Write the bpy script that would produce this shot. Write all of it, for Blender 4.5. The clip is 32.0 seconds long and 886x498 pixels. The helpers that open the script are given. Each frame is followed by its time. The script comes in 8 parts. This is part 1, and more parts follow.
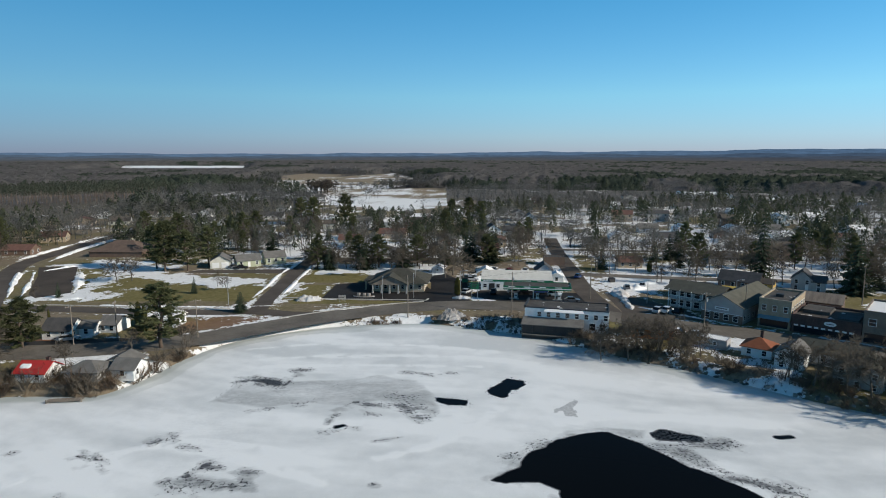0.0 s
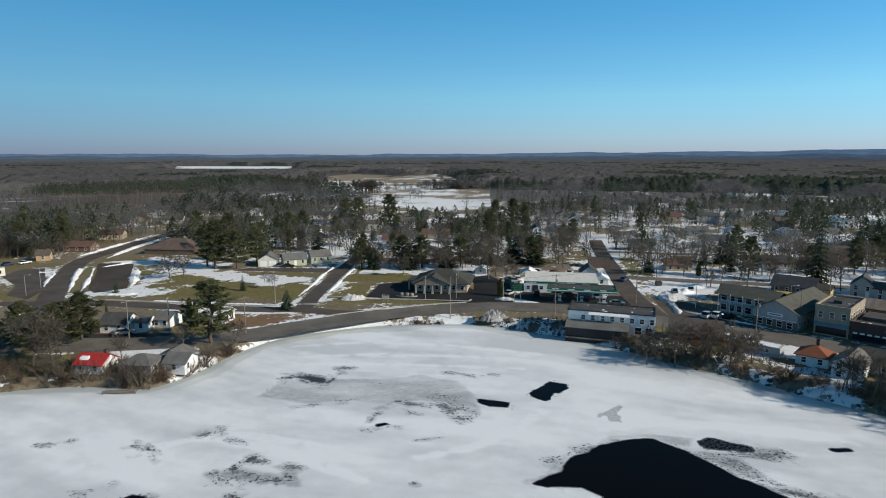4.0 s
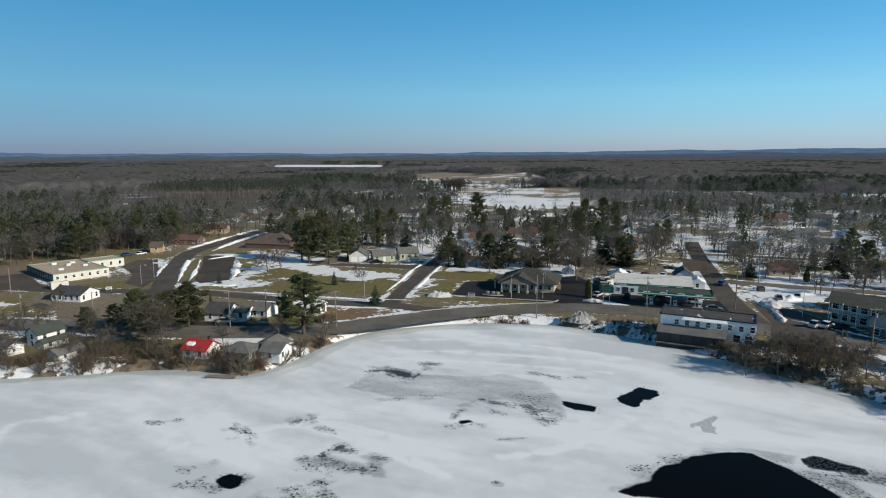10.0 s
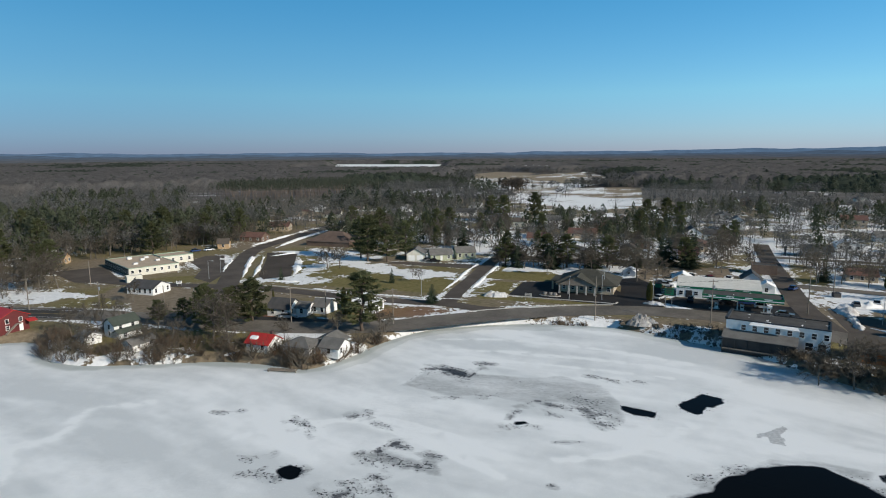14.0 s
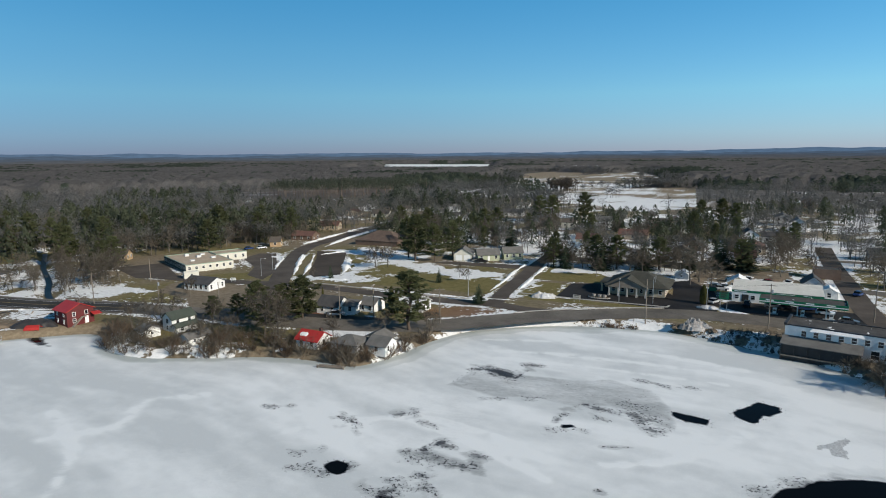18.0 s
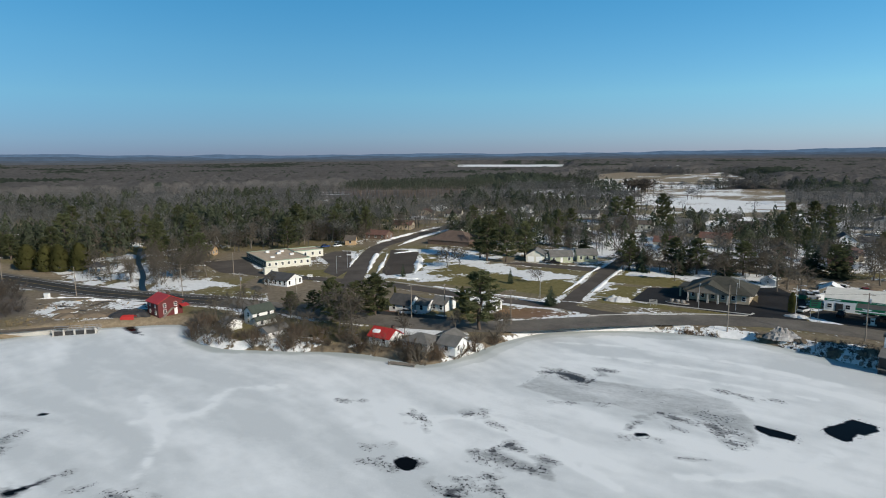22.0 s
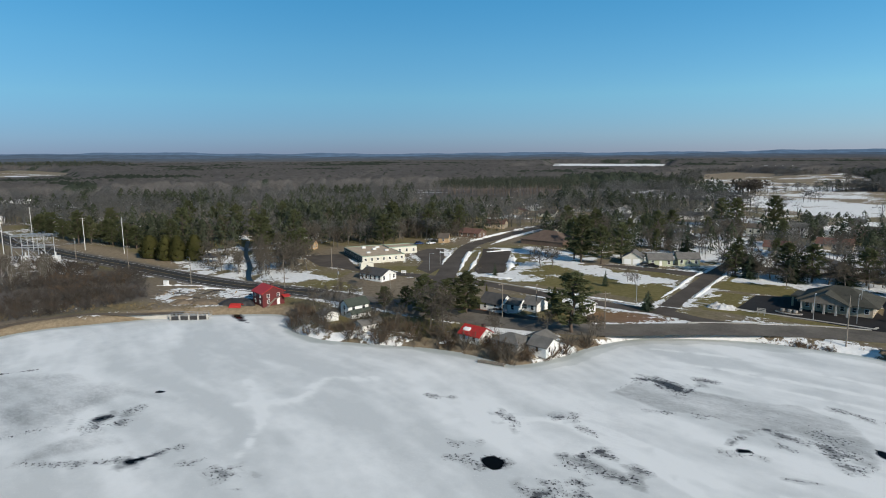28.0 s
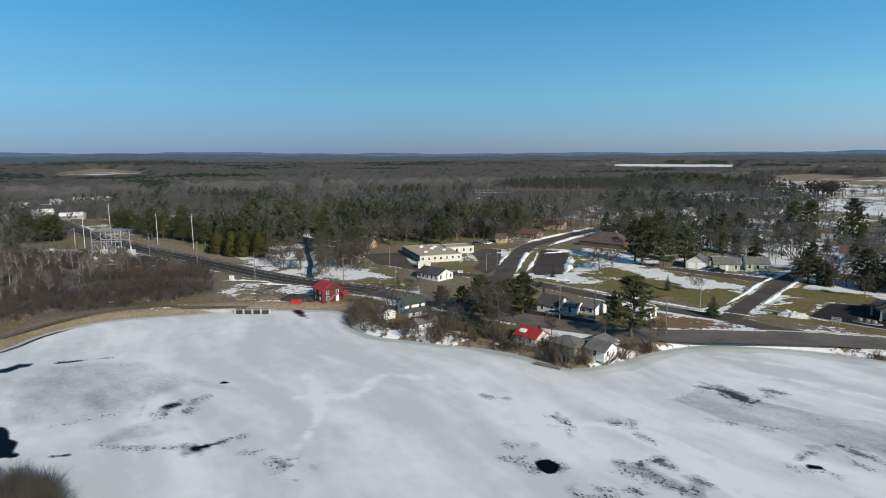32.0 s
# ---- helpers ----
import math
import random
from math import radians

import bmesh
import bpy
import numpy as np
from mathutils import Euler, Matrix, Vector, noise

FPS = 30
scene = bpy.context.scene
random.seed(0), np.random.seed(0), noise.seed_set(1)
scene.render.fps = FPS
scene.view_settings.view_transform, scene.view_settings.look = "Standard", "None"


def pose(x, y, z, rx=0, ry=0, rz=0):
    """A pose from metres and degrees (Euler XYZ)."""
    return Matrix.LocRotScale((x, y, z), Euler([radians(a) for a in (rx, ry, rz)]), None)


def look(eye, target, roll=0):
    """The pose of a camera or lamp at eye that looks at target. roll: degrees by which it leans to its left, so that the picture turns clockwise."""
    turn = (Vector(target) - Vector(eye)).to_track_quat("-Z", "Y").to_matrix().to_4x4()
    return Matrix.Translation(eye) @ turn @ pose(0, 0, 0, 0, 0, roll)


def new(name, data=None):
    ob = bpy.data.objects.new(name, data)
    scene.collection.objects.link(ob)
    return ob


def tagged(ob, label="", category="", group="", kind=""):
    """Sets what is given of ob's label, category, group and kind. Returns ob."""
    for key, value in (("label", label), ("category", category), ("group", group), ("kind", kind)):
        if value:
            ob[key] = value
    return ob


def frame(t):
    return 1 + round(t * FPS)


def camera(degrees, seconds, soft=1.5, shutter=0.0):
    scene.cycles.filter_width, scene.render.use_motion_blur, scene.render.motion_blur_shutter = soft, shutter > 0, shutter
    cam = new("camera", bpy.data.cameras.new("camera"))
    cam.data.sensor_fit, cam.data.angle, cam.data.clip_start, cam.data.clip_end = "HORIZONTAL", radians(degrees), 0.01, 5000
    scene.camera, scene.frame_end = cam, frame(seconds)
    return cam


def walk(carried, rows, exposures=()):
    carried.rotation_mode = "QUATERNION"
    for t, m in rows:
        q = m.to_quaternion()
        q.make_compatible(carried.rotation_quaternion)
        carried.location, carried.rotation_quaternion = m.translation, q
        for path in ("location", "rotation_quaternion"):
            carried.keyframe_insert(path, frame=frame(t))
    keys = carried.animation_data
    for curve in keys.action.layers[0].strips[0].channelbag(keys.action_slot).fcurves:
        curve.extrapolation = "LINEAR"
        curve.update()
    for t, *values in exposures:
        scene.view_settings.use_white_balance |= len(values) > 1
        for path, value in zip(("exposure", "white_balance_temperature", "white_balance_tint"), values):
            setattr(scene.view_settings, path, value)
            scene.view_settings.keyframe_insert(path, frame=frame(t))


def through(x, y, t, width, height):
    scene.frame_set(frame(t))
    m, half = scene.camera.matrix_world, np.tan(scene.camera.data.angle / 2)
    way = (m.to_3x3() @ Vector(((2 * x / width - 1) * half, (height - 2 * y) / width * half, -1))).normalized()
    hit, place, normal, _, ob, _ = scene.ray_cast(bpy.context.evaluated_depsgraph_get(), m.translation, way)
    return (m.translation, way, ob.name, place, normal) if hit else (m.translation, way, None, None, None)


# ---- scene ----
# The camera hovers over a frozen mill pond and pans slowly to the left.
cam = camera(71.64, 32.0, soft=1.0)
EYE = 45.0
ROWS = [
    (0.0, 0.00, -8.79, -0.01),
    (1.0, 0.78, -8.76, -0.02),
    (2.0, 1.59, -8.74, -0.02),
    (3.0, 2.68, -8.73, -0.00),
    (3.5, 3.37, -8.72, 0.01),
    (5.5, 6.10, -8.75, 0.07),
    (6.0, 6.77, -8.76, 0.09),
    (7.0, 8.13, -8.77, 0.11),
    (8.0, 9.49, -8.80, 0.13),
    (9.0, 10.87, -8.83, 0.16),
    (10.0, 12.21, -8.85, 0.21),
    (11.0, 13.56, -8.87, 0.24),
    (12.0, 14.91, -8.88, 0.28),
    (13.0, 16.24, -8.86, 0.33),
    (14.0, 17.57, -8.88, 0.37),
    (14.5, 18.27, -8.87, 0.38),
    (16.5, 20.65, -8.88, 0.45),
    (17.0, 21.15, -8.88, 0.46),
    (18.0, 22.02, -8.85, 0.49),
    (19.0, 23.22, -8.82, 0.52),
    (20.0, 25.09, -8.80, 0.56),
    (21.0, 26.97, -8.78, 0.58),
    (22.0, 28.77, -8.76, 0.61),
    (23.0, 30.36, -8.75, 0.63),
    (24.0, 31.88, -8.79, 0.66),
    (25.0, 33.35, -8.80, 0.66),
    (25.5, 34.06, -8.81, 0.64),
    (27.5, 36.81, -8.79, 0.55),
    (28.0, 37.50, -8.79, 0.52),
    (29.0, 38.86, -8.79, 0.48),
    (30.0, 40.22, -8.78, 0.46),
    (31.0, 41.59, -8.77, 0.45),
    (32.0, 42.90, -8.75, 0.43),
]
walk(cam, [(t, pose(0, 0, EYE, 90 + pitch, roll, yaw)) for t, yaw, pitch, roll in ROWS])

# ---- light ----
SUN_DIR = Vector((0.95, -0.30, 0.0)).normalized()
SUN_EL = radians(25)
world = bpy.data.worlds.new("winter_sky")
scene.world = world
world.use_nodes = True
wt = world.node_tree
sky = wt.nodes.new("ShaderNodeTexSky")
sky.sky_type = "NISHITA"
sky.sun_disc = False
sky.sun_elevation = SUN_EL
sky.sun_rotation = math.atan2(-SUN_DIR.x, SUN_DIR.y)
sky.altitude = 300
sky.air_density, sky.dust_density, sky.ozone_density = 1.0, 0.0, 2.0
wt.nodes["Background"].inputs["Strength"].default_value = 0.128
# winter air: a cooler zenith and a pale violet haze low down
where = wt.nodes.new("ShaderNodeTexCoord")
split = wt.nodes.new("ShaderNodeSeparateXYZ")
wt.links.new(where.outputs["Generated"], split.inputs[0])
height = wt.nodes.new("ShaderNodeMapRange")
height.inputs["From Min"].default_value, height.inputs["From Max"].default_value = -0.02, 1.0
wt.links.new(split.outputs[2], height.inputs["Value"])
tint = wt.nodes.new("ShaderNodeValToRGB")
stops = tint.color_ramp
stops.interpolation = "LINEAR"
stops.elements[0].position, stops.elements[0].color = 0.02, (0.36, 0.47, 0.90, 1)
# the sky above the view is darkened to weaken the fill light
stops.elements[1].position, stops.elements[1].color = 1.0, (0.20, 0.40, 0.47, 1)
for place, colour in ((0.047, (0.43, 0.61, 0.97, 1)), (0.107, (0.49, 0.84, 1.05, 1)), (0.27, (0.31, 0.93, 1.17, 1)), (0.50, (0.27, 0.60, 0.70, 1))):
    stops.elements.new(place).color = colour
wt.links.new(height.outputs["Result"], tint.inputs["Fac"])
tinted = wt.nodes.new("ShaderNodeMix")
tinted.data_type, tinted.blend_type = "RGBA", "MULTIPLY"
tinted.inputs[0].default_value = 1.0
wt.links.new(sky.outputs["Color"], tinted.inputs[6])
wt.links.new(tint.outputs["Color"], tinted.inputs[7])
# deeper away from the sun, brightest over the middle of the town
side = wt.nodes.new("ShaderNodeFloatCurve")
across = wt.nodes.new("ShaderNodeMapRange")
across.inputs["From Min"].default_value, across.inputs["From Max"].default_value = -1.0, 1.0
wt.links.new(split.outputs[0], across.inputs["Value"])
wt.links.new(across.outputs["Result"], side.inputs["Value"])
bow = side.mapping.curves[0]
bow.points[0].location, bow.points[1].location = (0.0, 0.60), (1.0, 0.84)
for spot in ((0.12, 0.69), (0.29, 0.885), (0.43, 0.975), (0.56, 0.965), (0.72, 0.89)):
    bow.points.new(*spot)
side.mapping.update()
deep = wt.nodes.new("ShaderNodeVectorMath")
deep.operation = "SCALE"
wt.links.new(tinted.outputs[2], deep.inputs[0])
wt.links.new(side.outputs["Value"], deep.inputs["Scale"])
# the low sky away from the sun is dull blue
low = wt.nodes.new("ShaderNodeMapRange")
low.inputs["From Min"].default_value, low.inputs["From Max"].default_value = 0.16, 0.0
wt.links.new(split.outputs[2], low.inputs["Value"])
west = wt.nodes.new("ShaderNodeMapRange")
west.inputs["From Min"].default_value, west.inputs["From Max"].default_value = 0.15, -0.85
wt.links.new(split.outputs[0], west.inputs["Value"])
both = wt.nodes.new("ShaderNodeMath")
both.operation = "MULTIPLY"
wt.links.new(low.outputs["Result"], both.inputs[0])
wt.links.new(west.outputs["Result"], both.inputs[1])
dull = wt.nodes.new("ShaderNodeMix")
dull.data_type, dull.blend_type = "RGBA", "MULTIPLY"
dull.inputs[7].default_value = (0.72, 0.82, 0.99, 1)
wt.links.new(both.outputs[0], dull.inputs[0])
wt.links.new(deep.outputs[0], dull.inputs[6])
wt.links.new(dull.outputs[2], wt.nodes["Background"].inputs["Color"])
sun = new("sun", bpy.data.lights.new("sun", "SUN"))
sun.data.energy, sun.data.angle, sun.data.color = 4.75, radians(0.5), (1.0, 0.93, 0.82)
sun.matrix_world = look((0, 0, 100), (-SUN_DIR.x * math.cos(SUN_EL) * 100, -SUN_DIR.y * math.cos(SUN_EL) * 100, 100 - 100 * math.sin(SUN_EL)))

# ---- materials ----
def shader(name):
    m = bpy.data.materials.new(name)
    m.use_nodes = True
    nt = m.node_tree
    return m, nt, nt.nodes["Principled BSDF"]


def node(nt, kind, **values):
    n = nt.nodes.new(kind)
    for key, value in values.items():
        n.inputs[key.replace("_", " ")].default_value = value
    return n


def coords(nt, stretch=(1, 1, 1), where="Object"):
    tc = nt.nodes.new("ShaderNodeTexCoord")
    mp = nt.nodes.new("ShaderNodeMapping")
    mp.inputs["Scale"].default_value = stretch
    nt.links.new(tc.outputs[where], mp.inputs["Vector"])
    return mp.outputs["Vector"]


def noisy(nt, vec, scale, detail=4, rough=0.6):
    n = node(nt, "ShaderNodeTexNoise", Scale=scale, Detail=detail, Roughness=rough)
    nt.links.new(vec, n.inputs["Vector"])
    return n.outputs["Fac"]


def ramp(nt, fac, lo, hi):
    n = nt.nodes.new("ShaderNodeMapRange")
    n.inputs["From Min"].default_value, n.inputs["From Max"].default_value = lo, hi
    nt.links.new(fac, n.inputs["Value"])
    return n.outputs["Result"]


def blend(nt, fac, a, b):
    n = nt.nodes.new("ShaderNodeMix")
    n.data_type = "RGBA"
    if isinstance(fac, float):
        n.inputs[0].default_value = fac
    else:
        nt.links.new(fac, n.inputs[0])
    for k, c in ((6, a), (7, b)):
        if isinstance(c, tuple):
            n.inputs[k].default_value = (*c, 1)
        else:
            nt.links.new(c, n.inputs[k])
    return n.outputs[2]


def maths(nt, op, a, b):
    n = nt.nodes.new("ShaderNodeMath")
    n.operation = op
    for k, c in ((0, a), (1, b)):
        if isinstance(c, (int, float)):
            n.inputs[k].default_value = c
        else:
            nt.links.new(c, n.inputs[k])
    return n.outputs[0]


def relief(nt, bsdf, height, strength, distance=0.05):
    b = node(nt, "ShaderNodeBump", Strength=strength, Distance=distance)
    nt.links.new(height, b.inputs["Height"])
    nt.links.new(b.outputs["Normal"], bsdf.inputs["Normal"])


def attribute(nt, name):
    n = nt.nodes.new("ShaderNodeAttribute")
    n.attribute_name = name
    return n.outputs["Fac"]


def plain(name, a, b, scale=2.0, rough=0.75, bump=0.3, metal=0.0, stretch=(1, 1, 1), vary=0.0, spec=0.4, where="Object", distance=0.03):
    """A worn surface: large stains and a fine grain between two colours, with a little relief."""
    m, nt, bsdf = shader(name)
    vec = coords(nt, stretch, where)
    big, fine = noisy(nt, vec, scale * 0.25, 3), noisy(nt, vec, scale * 4, 5, 0.7)
    mixed = maths(nt, "ADD", maths(nt, "MULTIPLY", big, 0.6), maths(nt, "MULTIPLY", fine, 0.4))
    colour = blend(nt, ramp(nt, mixed, 0.35, 0.65), a, b)
    if vary:
        info = nt.nodes.new("ShaderNodeObjectInfo")
        hsv = nt.nodes.new("ShaderNodeHueSaturation")
        nt.links.new(ramp(nt, info.outputs["Random"], 0, 1), hsv.inputs["Value"])
        mr = hsv.inputs["Value"].links[0].from_node
        mr.inputs["To Min"].default_value, mr.inputs["To Max"].default_value = 1 - vary, 1 + vary
        nt.links.new(colour, hsv.inputs["Color"])
        colour = hsv.outputs["Color"]
    nt.links.new(colour, bsdf.inputs["Base Color"])
    bsdf.inputs["Roughness"].default_value, bsdf.inputs["Metallic"].default_value = rough, metal
    bsdf.inputs["Specular IOR Level"].default_value = spec
    if bump:
        relief(nt, bsdf, fine, bump, distance)
    return m


def foliage(name, a, b, scale=0.6, vary=0.2, through=0.45):
    """Twigs and needles: flat slivers stand for round ones, so light reaches them from both sides."""
    m = plain(name, a, b, scale, 0.95, 0.0, vary=vary, spec=0.05)
    nt = m.node_tree
    bsdf, out = nt.nodes["Principled BSDF"], nt.nodes["Material Output"]
    back, mix = nt.nodes.new("ShaderNodeBsdfTranslucent"), nt.nodes.new("ShaderNodeMixShader")
    nt.links.new(bsdf.inputs["Base Color"].links[0].from_socket, back.inputs["Color"])
    mix.inputs[0].default_value = through
    nt.links.new(bsdf.outputs[0], mix.inputs[1])
    nt.links.new(back.outputs[0], mix.inputs[2])
    nt.links.new(mix.outputs[0], out.inputs["Surface"])
    return m


def siding(name, a, b, pitch=0.2):
    """Painted lap siding: level boards with a shadow line, and weather stains."""
    m, nt, bsdf = shader(name)
    vec = coords(nt)
    wave = nt.nodes.new("ShaderNodeTexWave")
    wave.wave_type, wave.bands_direction, wave.wave_profile = "BANDS", "Z", "SAW"
    wave.inputs["Scale"].default_value = 0.314 / pitch
    nt.links.new(vec, wave.inputs["Vector"])
    stain = noisy(nt, vec, 0.7, 4)
    nt.links.new(blend(nt, ramp(nt, stain, 0.35, 0.7), a, b), bsdf.inputs["Base Color"])
    bsdf.inputs["Roughness"].default_value = 0.6
    relief(nt, bsdf, wave.outputs["Fac"], 0.5, 0.02)
    return m


def masonry(name, a, b, mortar, size=0.5):
    m, nt, bsdf = shader(name)
    vec = coords(nt)
    # brick courses run level on walls of either direction
    sep = nt.nodes.new("ShaderNodeSeparateXYZ")
    nt.links.new(vec, sep.inputs[0])
    com = nt.nodes.new("ShaderNodeCombineXYZ")
    nt.links.new(maths(nt, "ADD", sep.outputs[0], sep.outputs[1]), com.inputs[0])
    nt.links.new(sep.outputs[2], com.inputs[1])
    br = nt.nodes.new("ShaderNodeTexBrick")
    br.inputs["Scale"].default_value = 1 / size
    br.inputs["Color1"].default_value, br.inputs["Color2"].default_value, br.inputs["Mortar"].default_value = (*a, 1), (*b, 1), (*mortar, 1)
    nt.links.new(com.outputs[0], br.inputs["Vector"])
    stain = noisy(nt, vec, 0.6, 4)
    dark = nt.nodes.new("ShaderNodeHueSaturation")
    nt.links.new(br.outputs["Color"], dark.inputs["Color"])
    mr = ramp(nt, stain, 0.3, 0.7)
    mr.node.inputs["To Min"].default_value, mr.node.inputs["To Max"].default_value = 0.75, 1.15
    nt.links.new(mr, dark.inputs["Value"])
    nt.links.new(dark.outputs["Color"], bsdf.inputs["Base Color"])
    bsdf.inputs["Roughness"].default_value = 0.85
    relief(nt, bsdf, br.outputs["Fac"], -0.4, 0.01)
    return m


def roofing(name, a, b, snow=0.0):
    """Shingles in courses, with stains; snow lies on part of it where snow > 0."""
    m, nt, bsdf = shader(name)
    vec = coords(nt)
    big, fine = noisy(nt, vec, 0.5, 4), noisy(nt, vec, 9, 3, 0.7)
    colour = blend(nt, ramp(nt, maths(nt, "ADD", maths(nt, "MULTIPLY", big, 0.55), maths(nt, "MULTIPLY", fine, 0.45)), 0.36, 0.64), a, b)
    if snow:
        patch = ramp(nt, maths(nt, "ADD", noisy(nt, vec, 0.35, 5), maths(nt, "MULTIPLY", fine, 0.08)), 0.67 - snow * 0.35, 0.69 - snow * 0.35)
        colour = blend(nt, patch, colour, (0.80, 0.80, 0.78))
    nt.links.new(colour, bsdf.inputs["Base Color"])
    bsdf.inputs["Roughness"].default_value = 0.85
    bsdf.inputs["Specular IOR Level"].default_value = 0.25
    relief(nt, bsdf, fine, 0.5, 0.02)
    return m


ASPHALT = plain("asphalt", (0.062, 0.052, 0.043), (0.124, 0.103, 0.085), 0.5, 0.9, 0.2, spec=0.2)
ASPHALT_OLD = plain("asphalt_old", (0.100, 0.088, 0.074), (0.205, 0.182, 0.152), 0.4, 0.9, 0.2, spec=0.2)
ASPHALT_NEW = plain("asphalt_new", (0.030, 0.028, 0.026), (0.056, 0.052, 0.047), 0.5, 0.85, 0.2, spec=0.2)
# sealed asphalt, its colour darkened further for tree shade on the lots
ASPHALT_SEALED_SHADED = plain("asphalt_sealed_shaded", (0.014, 0.013, 0.013), (0.036, 0.033, 0.031), 0.4, 0.8, 0.2, spec=0.2)
# dark brown asphalt, with some tree shadow put into its colour
ASPHALT_BROWN = plain("asphalt_brown", (0.050, 0.040, 0.032), (0.092, 0.074, 0.058), 0.4, 0.9, 0.2, spec=0.2)
CONCRETE = plain("concrete", (0.33, 0.31, 0.28), (0.48, 0.46, 0.42), 1.0, 0.9, 0.3)
SNOW = plain("snow", (0.74, 0.74, 0.725), (0.87, 0.87, 0.855), 0.8, 0.7, 0.5, distance=0.1)
SNOW_DIRTY = plain("snow_dirty", (0.34, 0.31, 0.28), (0.80, 0.80, 0.80), 1.2, 0.8, 0.7, distance=0.12)
SNOW_GREY = plain("snow_grey", (0.11, 0.095, 0.080), (0.52, 0.50, 0.48), 0.9, 0.85, 0.8, distance=0.15)
BARK = plain("bark_grey", (0.098, 0.084, 0.068), (0.178, 0.155, 0.127), 2.0, 0.95, 0.0, vary=0.25)
TWIG = foliage("twig_brown", (0.116, 0.098, 0.077), (0.186, 0.160, 0.127), 0.6, 0.22)
TWIG_DARK = foliage("twig_dark", (0.074, 0.063, 0.053), (0.132, 0.113, 0.095), 0.3)
TWIG_RED = foliage("twig_russet", (0.120, 0.084, 0.058), (0.185, 0.134, 0.094), 0.6)
BIRCH = plain("birch_bark", (0.29, 0.275, 0.25), (0.46, 0.44, 0.41), 1.5, 0.9, 0.0, vary=0.15)
PINE_BARK = plain("pine_bark", (0.075, 0.055, 0.042), (0.13, 0.098, 0.075), 2.0, 0.95, 0.0)
NEEDLE = foliage("pine_needles", (0.078, 0.088, 0.044), (0.165, 0.175, 0.088), 0.7, 0.22, 0.45)
NEEDLE_DARK = foliage("spruce_needles", (0.046, 0.064, 0.044), (0.100, 0.124, 0.078), 0.7, 0.25, 0.45)
CEDAR = foliage("cedar_foliage", (0.054, 0.060, 0.022), (0.150, 0.142, 0.052), 1.0, 0.15, 0.35)
DRY_GRASS = plain("dry_grass", (0.150, 0.112, 0.056), (0.285, 0.218, 0.115), 1.0, 0.95, 0.0)
WHITE = siding("white_siding", (0.78, 0.78, 0.76), (0.66, 0.66, 0.64))
GREYBLUE = siding("grey_blue_siding", (0.42, 0.44, 0.46), (0.34, 0.36, 0.38))
AWNING = plain("faded_awning", (0.13, 0.20, 0.23), (0.19, 0.27, 0.30), 1.0, 0.8, 0.1)
CREAM = siding("cream_siding", (0.64, 0.62, 0.53), (0.54, 0.52, 0.44))
SAGE = siding("sage_siding", (0.42, 0.44, 0.30), (0.36, 0.38, 0.26))
TAN = siding("tan_siding", (0.44, 0.36, 0.26), (0.37, 0.30, 0.21))
GREY = siding("grey_siding", (0.40, 0.39, 0.37), (0.32, 0.31, 0.30))
BROWN = siding("brown_siding", (0.16, 0.105, 0.075), (0.12, 0.080, 0.058))
BARN = siding("barn_red_siding", (0.115, 0.014, 0.014), (0.088, 0.011, 0.011), 0.25)
RED_ROOF = plain("red_metal_roof", (0.36, 0.026, 0.022), (0.45, 0.040, 0.032), 0.8, 0.45, 0.1)
GREEN_PAINT = plain("green_paint", (0.006, 0.115, 0.055), (0.012, 0.155, 0.075), 1.0, 0.5, 0.05)
GREEN_PALE = plain("pale_green_fascia", (0.22, 0.30, 0.22), (0.27, 0.36, 0.27), 1.0, 0.5, 0.05)
WHITE_PAINT = plain("white_paint", (0.74, 0.74, 0.72), (0.82, 0.82, 0.80), 1.0, 0.5, 0.05)
DARK_TRIM = plain("dark_trim", (0.022, 0.022, 0.024), (0.045, 0.043, 0.042), 2.0, 0.6, 0.1)
SHINGLE_GREY = roofing("shingle_grey", (0.115, 0.110, 0.102), (0.19, 0.182, 0.168))
SHINGLE_DARK = roofing("shingle_charcoal", (0.052, 0.052, 0.054), (0.095, 0.093, 0.092))
SHINGLE_BROWN = roofing("shingle_brown", (0.076, 0.064, 0.053), (0.130, 0.110, 0.091))
# hall roof brown, lowered in colour for the trees' shadow over it
ROOF_HALL = roofing("hall_shingle", (0.105, 0.074, 0.058), (0.155, 0.112, 0.088))
SHINGLE_BANK = roofing("shingle_bank", (0.046, 0.045, 0.036), (0.082, 0.079, 0.064))
SHINGLE_OLIVE = roofing("shingle_olive", (0.076, 0.074, 0.058), (0.122, 0.118, 0.092))
SHINGLE_RUST = roofing("shingle_rust", (0.21, 0.070, 0.035), (0.31, 0.115, 0.058))
SHINGLE_RED = roofing("shingle_red_brown", (0.115, 0.062, 0.050), (0.175, 0.098, 0.078))
SHINGLE_GREEN = roofing("shingle_green", (0.045, 0.055, 0.046), (0.075, 0.090, 0.074))
SHINGLE_SNOW = roofing("shingle_snowy", (0.115, 0.110, 0.102), (0.19, 0.182, 0.168), snow=0.7)
ROOF_SNOW = roofing("snow_covered_roof", (0.16, 0.15, 0.14), (0.22, 0.21, 0.20), snow=0.95)
GRAVEL_ROOF = roofing("gravel_roof", (0.40, 0.310, 0.220), (0.53, 0.425, 0.315))
TAR_ROOF = roofing("tar_roof", (0.050, 0.046, 0.042), (0.105, 0.096, 0.086), snow=0.03)
PALE_ROOF = roofing("pale_membrane_roof", (0.55, 0.53, 0.47), (0.70, 0.68, 0.62))
